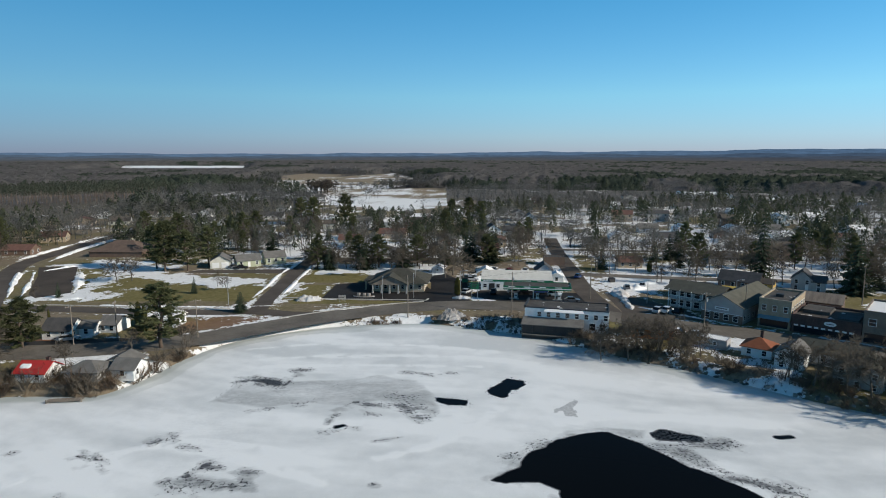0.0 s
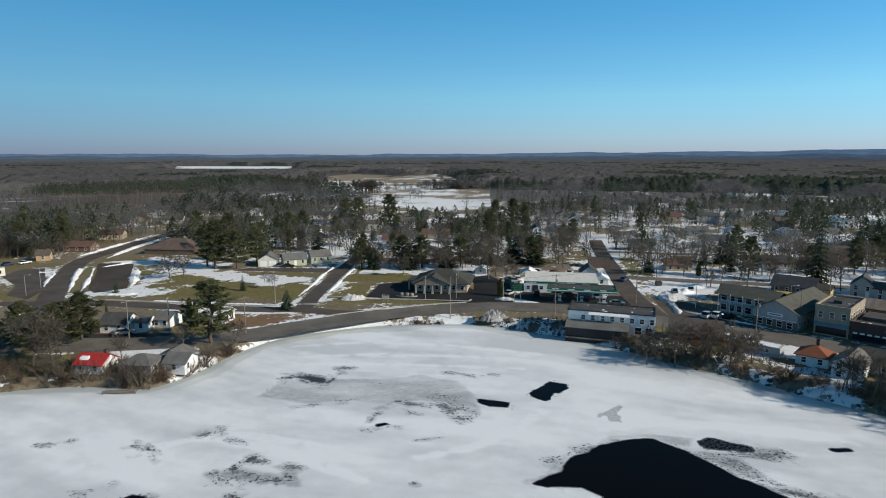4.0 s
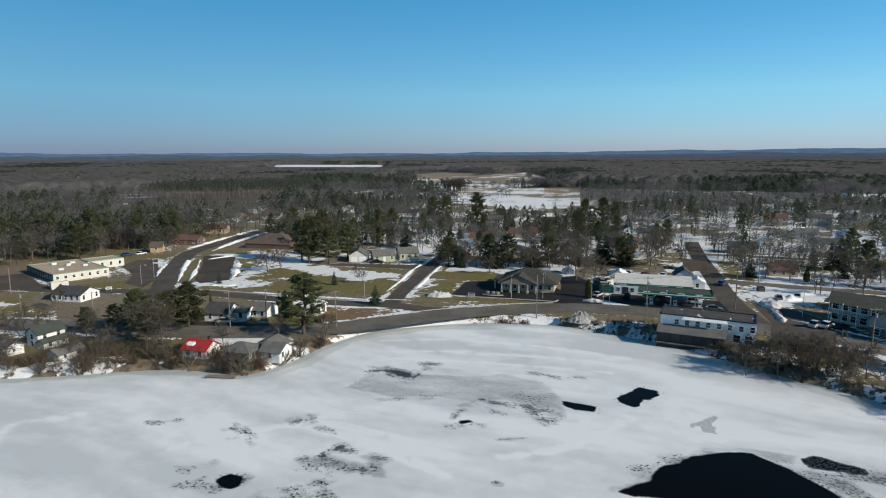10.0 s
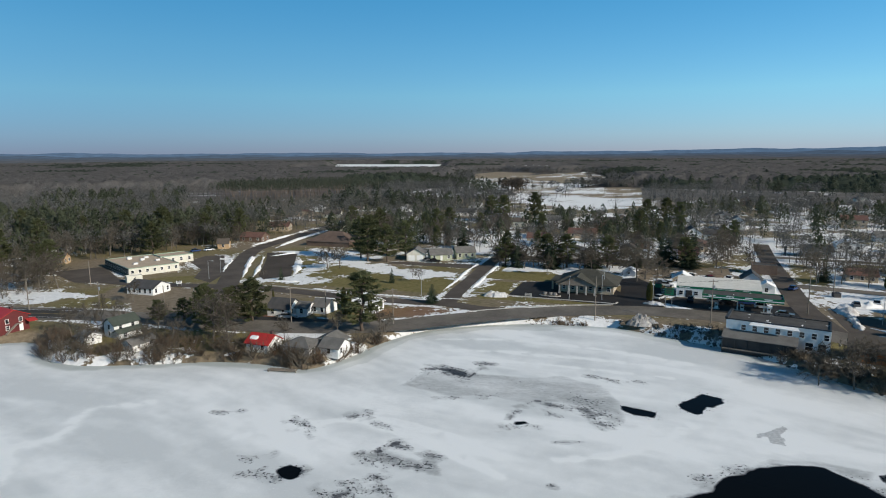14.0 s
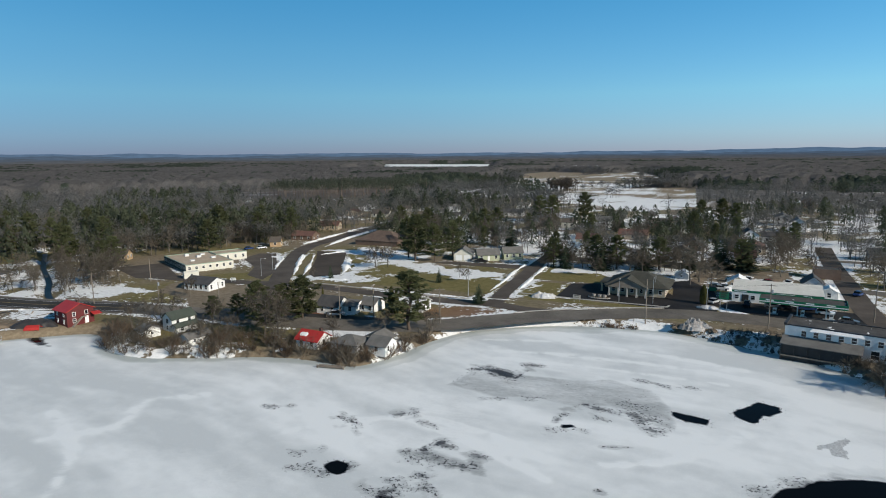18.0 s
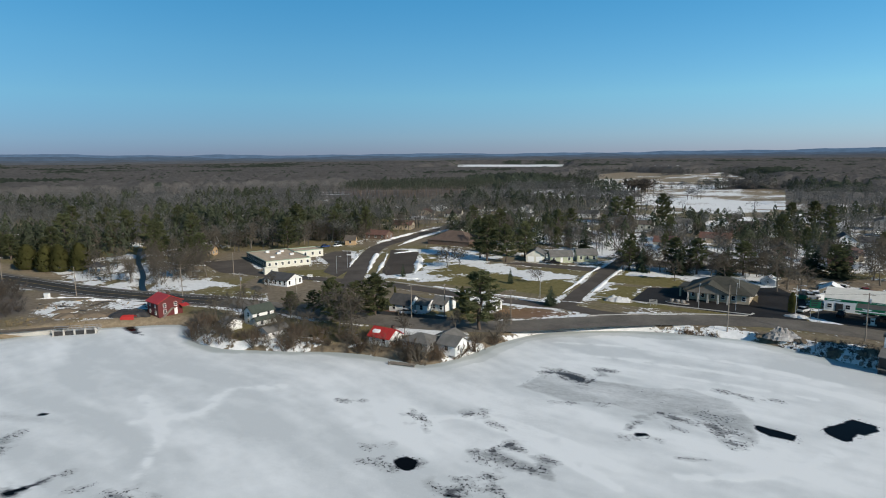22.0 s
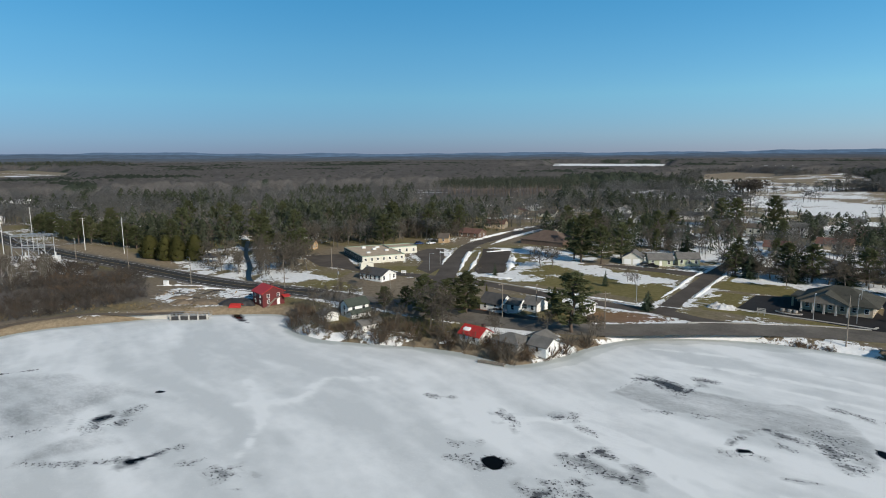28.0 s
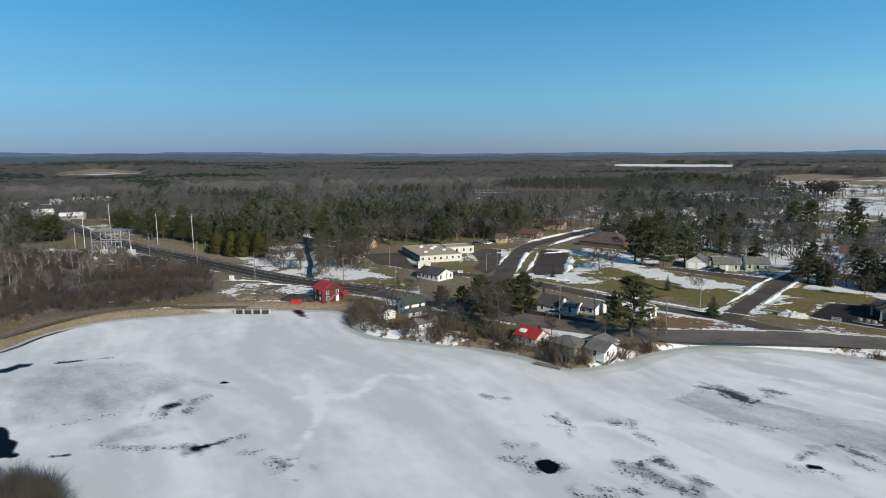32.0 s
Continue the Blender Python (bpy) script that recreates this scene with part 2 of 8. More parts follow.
METAL_ROOF = plain("rusty_metal_roof", (0.16, 0.125, 0.095), (0.34, 0.28, 0.22), 1.2, 0.55, 0.2, stretch=(3, 0.4, 1))
BRICK_TAN = masonry("tan_brick", (0.36, 0.285, 0.19), (0.29, 0.225, 0.15), (0.33, 0.29, 0.23))
BRICK_RED = masonry("dark_brick", (0.085, 0.045, 0.036), (0.065, 0.036, 0.030), (0.10, 0.075, 0.065))
BRICK_BROWN = masonry("brown_brick", (0.21, 0.16, 0.115), (0.17, 0.13, 0.095), (0.22, 0.19, 0.16))
STONE = plain("field_stone", (0.18, 0.165, 0.15), (0.36, 0.335, 0.30), 1.5, 0.9, 0.5)
ROCK_DARK = plain("dark_rock", (0.045, 0.040, 0.036), (0.13, 0.118, 0.105), 1.5, 0.8, 0.5)
WOOD_GREY = plain("weathered_wood", (0.15, 0.125, 0.10), (0.27, 0.235, 0.195), 1.5, 0.9, 0.3, stretch=(1, 1, 0.15))
WOOD_RAW = plain("raw_wood", (0.36, 0.235, 0.125), (0.47, 0.33, 0.19), 1.5, 0.85, 0.2)
STEEL = plain("galvanised_steel", (0.36, 0.37, 0.38), (0.48, 0.49, 0.50), 2.0, 0.45, 0.1, metal=0.7)
STEEL_PALE = plain("pale_steel", (0.55, 0.56, 0.55), (0.66, 0.66, 0.64), 1.0, 0.5, 0.05)
RUBBER = plain("rubber", (0.018, 0.018, 0.018), (0.03, 0.03, 0.03), 3, 0.8, 0.1)
EARTH = plain("bare_earth", (0.098, 0.074, 0.052), (0.180, 0.142, 0.102), 0.8, 0.95, 0.6)
ORANGE_WOOD = plain("orange_cedar", (0.42, 0.16, 0.055), (0.52, 0.22, 0.085), 1.2, 0.8, 0.2)


def glossy(name, colour, rough, spec=0.5):
    m, nt, bsdf = shader(name)
    bsdf.inputs["Base Color"].default_value = (*colour, 1)
    bsdf.inputs["Roughness"].default_value = rough
    bsdf.inputs["Specular IOR Level"].default_value = spec
    return m


PANE = glossy("window_glass", (0.015, 0.018, 0.022), 0.06, 0.6)
CAR_GLASS = glossy("car_glass", (0.01, 0.012, 0.014), 0.08, 0.6)
CAR_PAINTS = [glossy("car_" + n, c, 0.25) for n, c in (("silver", (0.45, 0.46, 0.47)), ("white", (0.75, 0.75, 0.75)), ("black", (0.015, 0.015, 0.017)), ("red", (0.25, 0.012, 0.012)), ("blue", (0.03, 0.06, 0.16)), ("grey", (0.12, 0.125, 0.13)))]


# ---- mesh helpers ----
class Shape:
    """Vertices and faces gathered for one mesh."""

    def __init__(self):
        self.v, self.f = [], []

    def face(self, *points):
        k = len(self.v)
        self.v.extend(tuple(p) for p in points)
        self.f.append(tuple(range(k, k + len(points))))
        return self

    def box(self, x0, x1, y0, y1, z0, z1, m=None):
        k = len(self.v)
        pts = [Vector((x, y, z)) for z in (z0, z1) for x, y in ((x0, y0), (x1, y0), (x1, y1), (x0, y1))]
        self.v.extend(tuple(m @ p) if m else tuple(p) for p in pts)
        self.f.extend(tuple(k + i for i in q) for q in ((3, 2, 1, 0), (4, 5, 6, 7), (0, 1, 5, 4), (1, 2, 6, 5), (2, 3, 7, 6), (3, 0, 4, 7)))
        return self

    def slab(self, points, thick):
        """A plate under a flat outline (counter-clockwise from above)."""
        n = len(points)
        k = len(self.v)
        self.v.extend(tuple(p) for p in points)
        self.v.extend((p[0], p[1], p[2] - thick) for p in points)
        self.f.append(tuple(range(k, k + n)))
        self.f.append(tuple(range(k + 2 * n - 1, k + n - 1, -1)))
        self.f.extend((k + i, k + n + i, k + n + (i + 1) % n, k + (i + 1) % n) for i in range(n))
        return self

    def tube(self, points, radii, sides=5, cap=True):
        points = [Vector(p) for p in points]
        k = len(self.v)
        for i, p in enumerate(points):
            d = (points[min(i + 1, len(points) - 1)] - points[max(i - 1, 0)]).normalized()
            a = d.cross(Vector((0.31, 0.77, 0.2)) if abs(d.z) > 0.9 else Vector((0, 0, 1))).normalized()
            b = d.cross(a)
            for s in range(sides):
                w = 2 * math.pi * s / sides
                self.v.append(tuple(p + (a * math.cos(w) + b * math.sin(w)) * radii[i]))
        for i in range(len(points) - 1):
            for s in range(sides):
                t = (s + 1) % sides
                self.f.append((k + i * sides + s, k + i * sides + t, k + (i + 1) * sides + t, k + (i + 1) * sides + s))
        if cap:
            self.f.append(tuple(k + s for s in range(sides - 1, -1, -1)))
            self.f.append(tuple(k + (len(points) - 1) * sides + s for s in range(sides)))
        return self

    def add(self, other, m):
        k = len(self.v)
        self.v.extend(tuple(m @ Vector(p)) for p in other.v)
        self.f.extend(tuple(k + i for i in q) for q in other.f)
        return self

    def mesh(self, name, material, smooth=False):
        me = bpy.data.meshes.new(name)
        me.from_pydata(self.v, [], self.f)
        me.materials.append(material)
        if smooth:
            me.polygons.foreach_set("use_smooth", [True] * len(me.polygons))
        me.update()
        return me


def part(name, shape, material, parent=None, label="", m=None, smooth=False):
    """Links a shape (or a shared mesh) as one mesh object under a thing or a part."""
    me = shape.mesh(name, material, smooth) if isinstance(shape, Shape) else shape
    ob = new(name, me)
    if parent:
        ob.parent = parent
    if m is not None:
        ob.matrix_basis = m
    if label:
        tagged(ob, label)
    return ob


def thing(name, m, label, category, group="", kind=""):
    ob = new(name)
    ob.matrix_basis = m
    ob.empty_display_size = 0.5
    return tagged(ob, label, category, group, kind)


def array_mesh(name, verts, quads, material, attrs=None, smooth=True):
    """A mesh from arrays of vertices and of four-cornered faces, with named values at its vertices."""
    me = bpy.data.meshes.new(name)
    me.vertices.add(len(verts))
    me.vertices.foreach_set("co", np.asarray(verts, np.float32).ravel())
    n = quads.shape[1]
    me.loops.add(quads.size)
    me.loops.foreach_set("vertex_index", quads.astype(np.int32).ravel())
    me.polygons.add(len(quads))
    me.polygons.foreach_set("loop_start", np.arange(0, quads.size, n, dtype=np.int32))
    me.polygons.foreach_set("loop_total", np.full(len(quads), n, np.int32))
    me.polygons.foreach_set("use_smooth", np.full(len(quads), smooth))
    me.update(calc_edges=True)
    for key, values in (attrs or {}).items():
        a = me.attributes.new(key, "FLOAT", "POINT")
        a.data.foreach_set("value", np.asarray(values, np.float32))
    me.materials.append(material)
    return me


def grid(xs, ys):
    gx, gy = np.meshgrid(xs, ys)
    nx, ny = len(xs), len(ys)
    i = (np.arange(ny - 1)[:, None] * nx + np.arange(nx - 1)[None, :]).ravel()
    return gx.ravel(), gy.ravel(), np.stack([i, i + 1, i + nx + 1, i + nx], 1)


RNG = np.random.default_rng(7)
LATTICE = RNG.random((256, 256))


def value_noise(x, y, size):
    """Smooth noise from 0 to 1 with cells of the given size in metres."""
    x, y = np.asarray(x) / size, np.asarray(y) / size
    xi, yi = np.floor(x).astype(int), np.floor(y).astype(int)
    fx, fy = x - xi, y - yi
    fx, fy = fx * fx * (3 - 2 * fx), fy * fy * (3 - 2 * fy)
    at = lambda a, b: LATTICE[a % 256, b % 256]
    return (at(xi, yi) * (1 - fx) + at(xi + 1, yi) * fx) * (1 - fy) + (at(xi, yi + 1) * (1 - fx) + at(xi + 1, yi + 1) * fx) * fy


def fractal(x, y, size, octaves=4):
    total, weight, amount = 0, 1.0, 0
    for k in range(octaves):
        total = total + weight * value_noise(x + 37.7 * k, y - 19.3 * k, size / 2 ** k)
        amount += weight
        weight *= 0.55
    return total / amount


def outline_distance(x, y, points):
    """Signed distance to a closed outline: below zero inside."""
    x, y = np.asarray(x, float), np.asarray(y, float)
    best = np.full(x.shape, 1e18)
    inside = np.zeros(x.shape, bool)
    n = len(points)
    for i in range(n):
        (ax, ay), (bx, by) = points[i], points[(i + 1) % n]
        dx, dy = bx - ax, by - ay
        t = np.clip(((x - ax) * dx + (y - ay) * dy) / (dx * dx + dy * dy + 1e-12), 0, 1)
        best = np.minimum(best, (x - ax - t * dx) ** 2 + (y - ay - t * dy) ** 2)
        if ay != by:
            inside ^= ((ay > y) != (by > y)) & (x < dx * (y - ay) / (by - ay) + ax)
    return np.where(inside, -1, 1) * np.sqrt(best)


def line_distance(x, y, points):
    x, y = np.asarray(x, float), np.asarray(y, float)
    best = np.full(x.shape, 1e18)
    for (ax, ay), (bx, by) in zip(points, points[1:]):
        dx, dy = bx - ax, by - ay
        t = np.clip(((x - ax) * dx + (y - ay) * dy) / (dx * dx + dy * dy + 1e-12), 0, 1)
        best = np.minimum(best, (x - ax - t * dx) ** 2 + (y - ay - t * dy) ** 2)
    return np.sqrt(best)


def curve_points(points, step=2.0):
    """A smooth line through the points (Catmull-Rom), cut about every step metres."""
    p = [Vector((*q[:2], 0)) for q in points]
    p = [2 * p[0] - p[1]] + p + [2 * p[-1] - p[-2]]
    out = []
    for a, b, c, d in zip(p, p[1:], p[2:], p[3:]):
        n = max(1, round((c - b).length / step))
        for k in range(n):
            t = k / n
            out.append(0.5 * (2 * b + (c - a) * t + (2 * a - 5 * b + 4 * c - d) * t * t + (3 * b - a - 3 * c + d) * t ** 3))
    out.append(p[-2])
    return [(q.x, q.y) for q in out]


# ---- plan: pond, streets ----
LAND = 1.5
DAM_SHORE = [(-165, 8), (-171, 30), (-178, 40), (-181, 49), (-180, 59), (-175, 68), (-169, 78), (-163, 88), (-151, 99), (-141, 106), (-134, 104), (-126, 98)]
POINT_SHORE = [(-114, 96.5), (-105, 99.5), (-96, 103), (-90, 106), (-81, 108.5), (-72, 108.5), (-65, 108.5), (-61, 114), (-58.5, 121), (-57, 128), (-54, 136), (-49, 144)]
TOWN_SHORE = [(-40, 150), (-30, 155), (-20, 157.7), (-6.6, 158.8), (2.4, 157), (12.4, 152), (23, 147), (33.6, 137.3), (41.7, 129.4), (49.6, 124), (58, 116), (65, 109), (72, 103), (80, 97), (96, 80)]
SPIT_SHORE = [(110, 40), (100, -40), (20, -90), (-50, -70), (-70, -15), (-73, 10), (-78, 18), (-84, 20.5), (-92, 20.5), (-99, 18), (-110, 12), (-124, 14), (-140, 6), (-152, 0)]
SHORE = curve_points(DAM_SHORE + POINT_SHORE + TOWN_SHORE + SPIT_SHORE, 4.0)
MAIN = curve_points([(150, 78), (120, 108), (97.3, 129.6), (87.6, 137), (72.2, 147), (57.8, 154), (46.6, 161), (34.6, 168.5), (19.1, 173.5), (2.6, 174), (-10.3, 171), (-21, 166.5), (-35, 158.5),
    (-47.5, 149.5), (-56, 142.5), (-66, 137), (-82, 132.5), (-97.4, 130.5), (-110.7, 129.5), (-122, 129.3), (-140, 127.5), (-154, 125.5), (-174.5, 121), (-189, 118.5), (-205, 117), (-226, 116.5), (-260, 116), (-318, 114), (-400, 118), (-700, 150)], 3.0)
NORTH = curve_points([(-20, 168), (-38, 163.5), (-51.5, 166.5), (-64, 166), (-83, 166.6), (-104, 169), (-116, 170), (-131, 168.5), (-150, 166), (-166, 164), (-184, 167)], 3.0)
HILL = curve_points([(-124, 160), (-127.5, 165.5), (-137.5, 182), (-146.5, 198), (-156, 215.5), (-165, 233.5), (-169.5, 250), (-172, 280), (-175, 320), (-178, 370), (-178, 460)], 4.0)
LANE = curve_points([(-52, 165), (-53.5, 185), (-54, 202), (-55, 233), (-55, 262), (-55, 285)], 4.0)
CROSS = curve_points([(47, 160), (45.5, 189), (48, 227), (51.5, 275), (56, 318)], 4.0)
BACK = curve_points([(45, 222), (90, 212), (150, 205), (220, 195)], 4.0)
BACK_FAR = curve_points([(52, 280), (110, 272), (180, 262), (260, 255)], 4.0)
CREEK = curve_points([(-172, 122.5), (-186, 128.5), (-197, 135.6), (-208, 144), (-222, 153), (-238, 163), (-248, 170), (-275, 190)], 3.0)
STREETS = [(MAIN, 5.2), (NORTH, 2.9), (HILL, 3.7), (LANE, 2.6), (CROSS, 3.3), (BACK, 3.0), (BACK_FAR, 3.0)]
FIELD = [(-150, 640), (-110, 760), (4, 800), (4, 520), (-34, 470), (-111, 537)]
FIELD_FAR = [(-244, 773), (-270, 1067), (-110, 1400), (-50, 1100), (-40, 860), (-124, 694)]
STRIP = [(-950, 1840), (-606, 1845), (-720, 2230), (-1140, 2225)]
HILL_FIELD = [(-1925, 531), (-2150, 690), (-1800, 690), (-1600, 610), (-1560, 500), (-1640, 440)]
VILLAGE = [(-375, 1800), (-175, 1802), (-175, 1850), (-380, 1850)]
VILLAGE_EDGE = [(-370, 1802), (-180, 1804), (-150, 1480), (-300, 1470)]
HILL_FIELD_SIGHT = [(-1570, 610), (-1640, 430), (-1100, 280), (-960, 400), (-1080, 470)]
PLANTATION_EDGE = [(-415, 492), (-300, 352), (-222, 392), (-262, 560), (-288, 541), (-320, 508), (-395, 499)]
TAN_FIELD = [(-330, 1200), (-310, 1400), (-205, 1330), (-212, 1000), (-262, 1010)]
THICKET = [(-330, 66), (-300, 92), (-266, 104), (-222, 108), (-187, 92), (-184, 72), (-190, 58), (-194, 44), (-192, 28), (-230, 10), (-330, 20)]
LAWNS = [[(-141, 232), (-84, 217), (-60, 206), (-57.5, 180), (-112, 180)], [(-50, 181), (-50, 201), (-36, 202), (-36, 184)], [(-50, 206), (-48, 233), (-17, 216), (-25, 206)], [(-45, 177), (-45, 181), (-6, 179), (-8, 175.5)],
    [(-165, 172), (-150, 185), (-143, 181), (-146, 170)]]
LOTS = []


def lot(material, *points):
    LOTS.append((list(points), material))


lot(ASPHALT_BROWN, (-157, 234.5), (-142.3, 235.4), (-118, 190.3), (-124.6, 183), (-130, 188), (-146, 217))
lot(ASPHALT, (-139.2, 173), (-144.5, 188.7), (-158, 206), (-171, 223), (-178, 220), (-176, 207), (-158, 192), (-150, 178))
lot(ASPHALT, (-200, 187), (-176, 170), (-160, 164), (-185, 160), (-210, 172))
lot(ASPHALT_SEALED_SHADED, (-37, 183), (-36, 203), (-24, 208), (-8, 206), (-4, 196), (8, 188), (8, 179), (-5, 178))
lot(ASPHALT_SEALED_SHADED, (-4, 205), (-6, 217), (1, 221), (8, 206), (9, 186), (-4, 186))
lot(ASPHALT_SEALED_SHADED, (8, 186), (12, 194), (44, 190), (44, 172), (20, 177))
lot(ASPHALT, (50, 166), (51, 190), (58, 186), (68, 168), (70, 156))
lot(ASPHALT_NEW, (-100, 134), (-98, 139), (-76, 142), (-68, 138), (-82, 134))
lot(ASPHALT, (-50, 222), (-52, 231), (-92, 229), (-96, 224), (-80, 223))


# where snow still lies thick
SNOWFIELDS = []


def snowfield(*points):
    SNOWFIELDS.append(list(points))


snowfield((56, 131), (64, 121), (70, 115), (68, 122), (61, 132))
snowfield((60, 138), (66, 134), (69, 139), (62, 144))
snowfield((50, 191), (52, 216), (76, 213), (84, 200), (66, 187))
snowfield((-48, 233), (-20, 221), (0, 214), (5, 220), (-20, 229), (-46, 239))
snowfield((-121, 216), (-116.5, 216), (-113.5, 192), (-118, 190))
snowfield((-125, 187), (-112, 192), (-109, 187), (-122, 181.5))
snowfield((-252, 140), (-215, 150), (-222, 168), (-250, 152))
snowfield((84, 205), (130, 196), (150, 215), (100, 225))
snowfield((120, 215), (200, 200), (220, 235), (130, 250))
snowfield((60, 225), (110, 216), (115, 235), (62, 245))
snowfield((-50.8, 185.9), (-49.0, 189.7), (-49.6, 199.5), (-51.6, 199.4))
snowfield((-88, 139.5), (-76, 142), (-72, 139), (-82, 137))
snowfield((-80, 124), (-66, 124), (-66, 128), (-80, 127))
snowfield((-205, 142), (-185, 135), (-170, 138), (-165, 146), (-180, 150))
snowfield((5, 208), (40, 204), (42, 212), (8, 218))
snowfield((20, 222), (42, 220), (44, 236), (22, 240))
snowfield((-38, 262), (30, 258), (36, 300), (-40, 305))
snowfield((-100, 300), (-70, 296), (-66, 340), (-100, 345))
snowfield((-335, 86), (-300, 104), (-262, 103), (-300, 82))
snowfield((-245, 128), (-225, 126), (-205, 124), (-210, 130), (-240, 134))
snowfield((-136, 100), (-126, 97), (-116, 97), (-120, 102), (-132, 106))
snowfield((-110, 99), (-96, 102.5), (-96, 106), (-110, 104))
snowfield((-60.5, 117), (-59, 121), (-60, 122), (-61.5, 118))
snowfield((-150, 236), (-140, 248), (-122, 246), (-100, 232), (-118, 225), (-140, 236.5))
snowfield((-127, 182), (-112, 192), (-108, 187), (-122, 179))


def ground_height(x, y, shore=None):
    x, y = np.asarray(x, float), np.asarray(y, float)
    d = outline_distance(x, y, SHORE) if shore is None else shore
    t = np.clip((d + 1.5) / 6.0, 0, 1)
    z = -0.9 + (LAND + 0.9) * t * t * (3 - 2 * t)
    r, az = np.hypot(x, y), np.degrees(np.arctan2(x, y))
    rise = np.clip((r - 1500) / 3200, 0, 1.1)
    crest = 14 + 6 * np.clip((az - 2) / 30, 0, 1.2) + 6 * (fractal(az * 30 + 500, r * 0.1, 180, 3) - 0.5)
    z = z + np.where(r > 1500, rise ** 1.6 * crest + 10 * np.clip((r - 1800) / 1500, 0, 1) * (fractal(x, y, 700, 3) - 0.5), 0)
    return z + 7 * np.exp(-((x + 2250) ** 2 + (y - 800) ** 2) / 450 ** 2)


def soft(a, b, x):
    t = np.clip((x - a) / (b - a), 0, 1)
    return t * t * (3 - 2 * t)


def build_ground():
    grow = lambda start, stop, k: start + (stop - start) * (np.linspace(0, 1, k) ** 2.2)
    xs = np.unique(np.concatenate([-grow(390, 4950, 44), np.arange(-390, -210, 2.5), np.arange(-210, 150, 1.5), np.arange(150, 320, 3.0), grow(320, 4950, 44)]))
    ys = np.unique(np.concatenate([-grow(120, 4950, 25), np.arange(-120, 0, 6.0), np.arange(0, 60, 2.5), np.arange(60, 290, 1.5), np.arange(290, 420, 3.0), grow(420, 4950, 86)]))
    x, y, quads = grid(xs, ys)
    shore = outline_distance(x, y, SHORE)
    z = ground_height(x, y, shore)
    near = soft(3500, 900, np.hypot(x, y))
    road = np.full(x.shape, 1e9)
    for line, half in STREETS:
        road = np.minimum(road, line_distance(x, y, line) - half)
    lot = np.full(x.shape, 1e9)
    for points, _ in LOTS:
        lot = np.minimum(lot, outline_distance(x, y, points))
    lawn = np.full(x.shape, 1e9)
    for points in LAWNS:
        lawn = np.minimum(lawn, outline_distance(x, y, points))
    field = np.minimum(outline_distance(x, y, FIELD), outline_distance(x, y, FIELD_FAR))
    strip = outline_distance(x, y, STRIP)
    tan, hill = outline_distance(x, y, TAN_FIELD), outline_distance(x, y, HILL_FIELD)
    big, mid, fine = fractal(x, y, 60, 3), fractal(x, y, 14, 4), fractal(x, y, 5, 3)
    # snow: how much lies, before the material breaks it up
    snow = 0.30 + 0.5 * (big - 0.5) + 0.9 * (mid - 0.5)
    town = soft(0, 40, x) * soft(650, 420, y) * soft(185, 200, y) + 0.8 * soft(-150, -90, x) * soft(20, -10, x) * soft(235, 250, y) * soft(520, 420, y)
    snow = snow + 0.27 * np.clip(town, 0, 1)
    snow = np.where(lawn < 0, 0.22 + 0.8 * (mid - 0.5), snow)
    drift = outline_distance(x, y, [(-136, 238), (-120, 240), (-104, 226), (-84, 215), (-62, 212), (-62, 204), (-72, 196), (-86, 203), (-112, 217), (-121, 214)])
    snow = np.where(lawn < 4, np.maximum(snow, 0.54 - 0.08 * drift + 1.5 * (fine - 0.5)), snow)
    verge = np.exp(-((np.minimum(road, lot) - 1.1) / 0.9) ** 2)
    snow = snow + 0.34 * verge * (0.35 + fine)
    bank = soft(-1.0, 0.5, shore) * soft(7, 2.5, shore)
    strand = soft(-60, -52, x) * soft(14, 4, x)
    snow = snow + bank * (0.10 + 0.36 * strand + 1.4 * (fine - 0.5) - 0.16 * soft(20, 40, x))
    west = soft(-130, -150, x) * soft(130, 100, y)
    snow = snow - 0.55 * west * soft(6, 1, shore) - 0.12 * west
    snow = snow + np.where(field < 0, 0.10 + 1.7 * (fractal(x * 0.12, y * 0.7, 14, 4) - 0.5) + np.where(y < 720, 0.28, 0.05), 0) + np.where(strip < 0, 1.0, 0)
    snow = np.where(np.hypot(x, y) > 900, np.where((field < 0) | (strip < 0), snow, snow - 0.28), snow)
    snow = np.where(hill < 0, 0.34 + 1.5 * (fractal(x * 0.4, y, 60, 3) - 0.5), snow)
    creek = line_distance(x, y, CREEK)
    snow = snow + (0.24 + 0.5 * (mid - 0.5)) * np.exp(-((creek - 6) / 9) ** 2) * soft(-160, -185, x)
    works = outline_distance(x, y, [(-200, 98), (-190, 108), (-168, 116), (-156, 112), (-158, 96), (-172, 90)])
    snow = snow + 0.30 * soft(2, -3, works)
    for points in SNOWFIELDS:
        d = outline_distance(x, y, points)
        snow = np.maximum(snow, 0.58 - 0.05 * d + 1.1 * (fine - 0.5))
    slope = outline_distance(x, y, [(3, 160), (22, 163), (34, 152), (30, 140), (18, 149), (6, 155)])
    snow = np.where(slope < 1, 0.36 + 1.6 * (fine - 0.5), snow)
    behind = outline_distance(x, y, [(-46.5, 222), (-46.8, 232), (-42, 241), (-20, 241), (-3.3, 243), (-2.4, 232), (-13, 227), (-26, 223.5), (-36, 223)])
    snow = np.where(behind < 2, np.maximum(snow, 0.62 - 0.14 * behind + 0.8 * (fine - 0.5)), snow)
    yard = outline_distance(x, y, [(1, 222), (4, 214), (30, 212), (34, 230), (33, 250), (6, 240), (1, 236)])
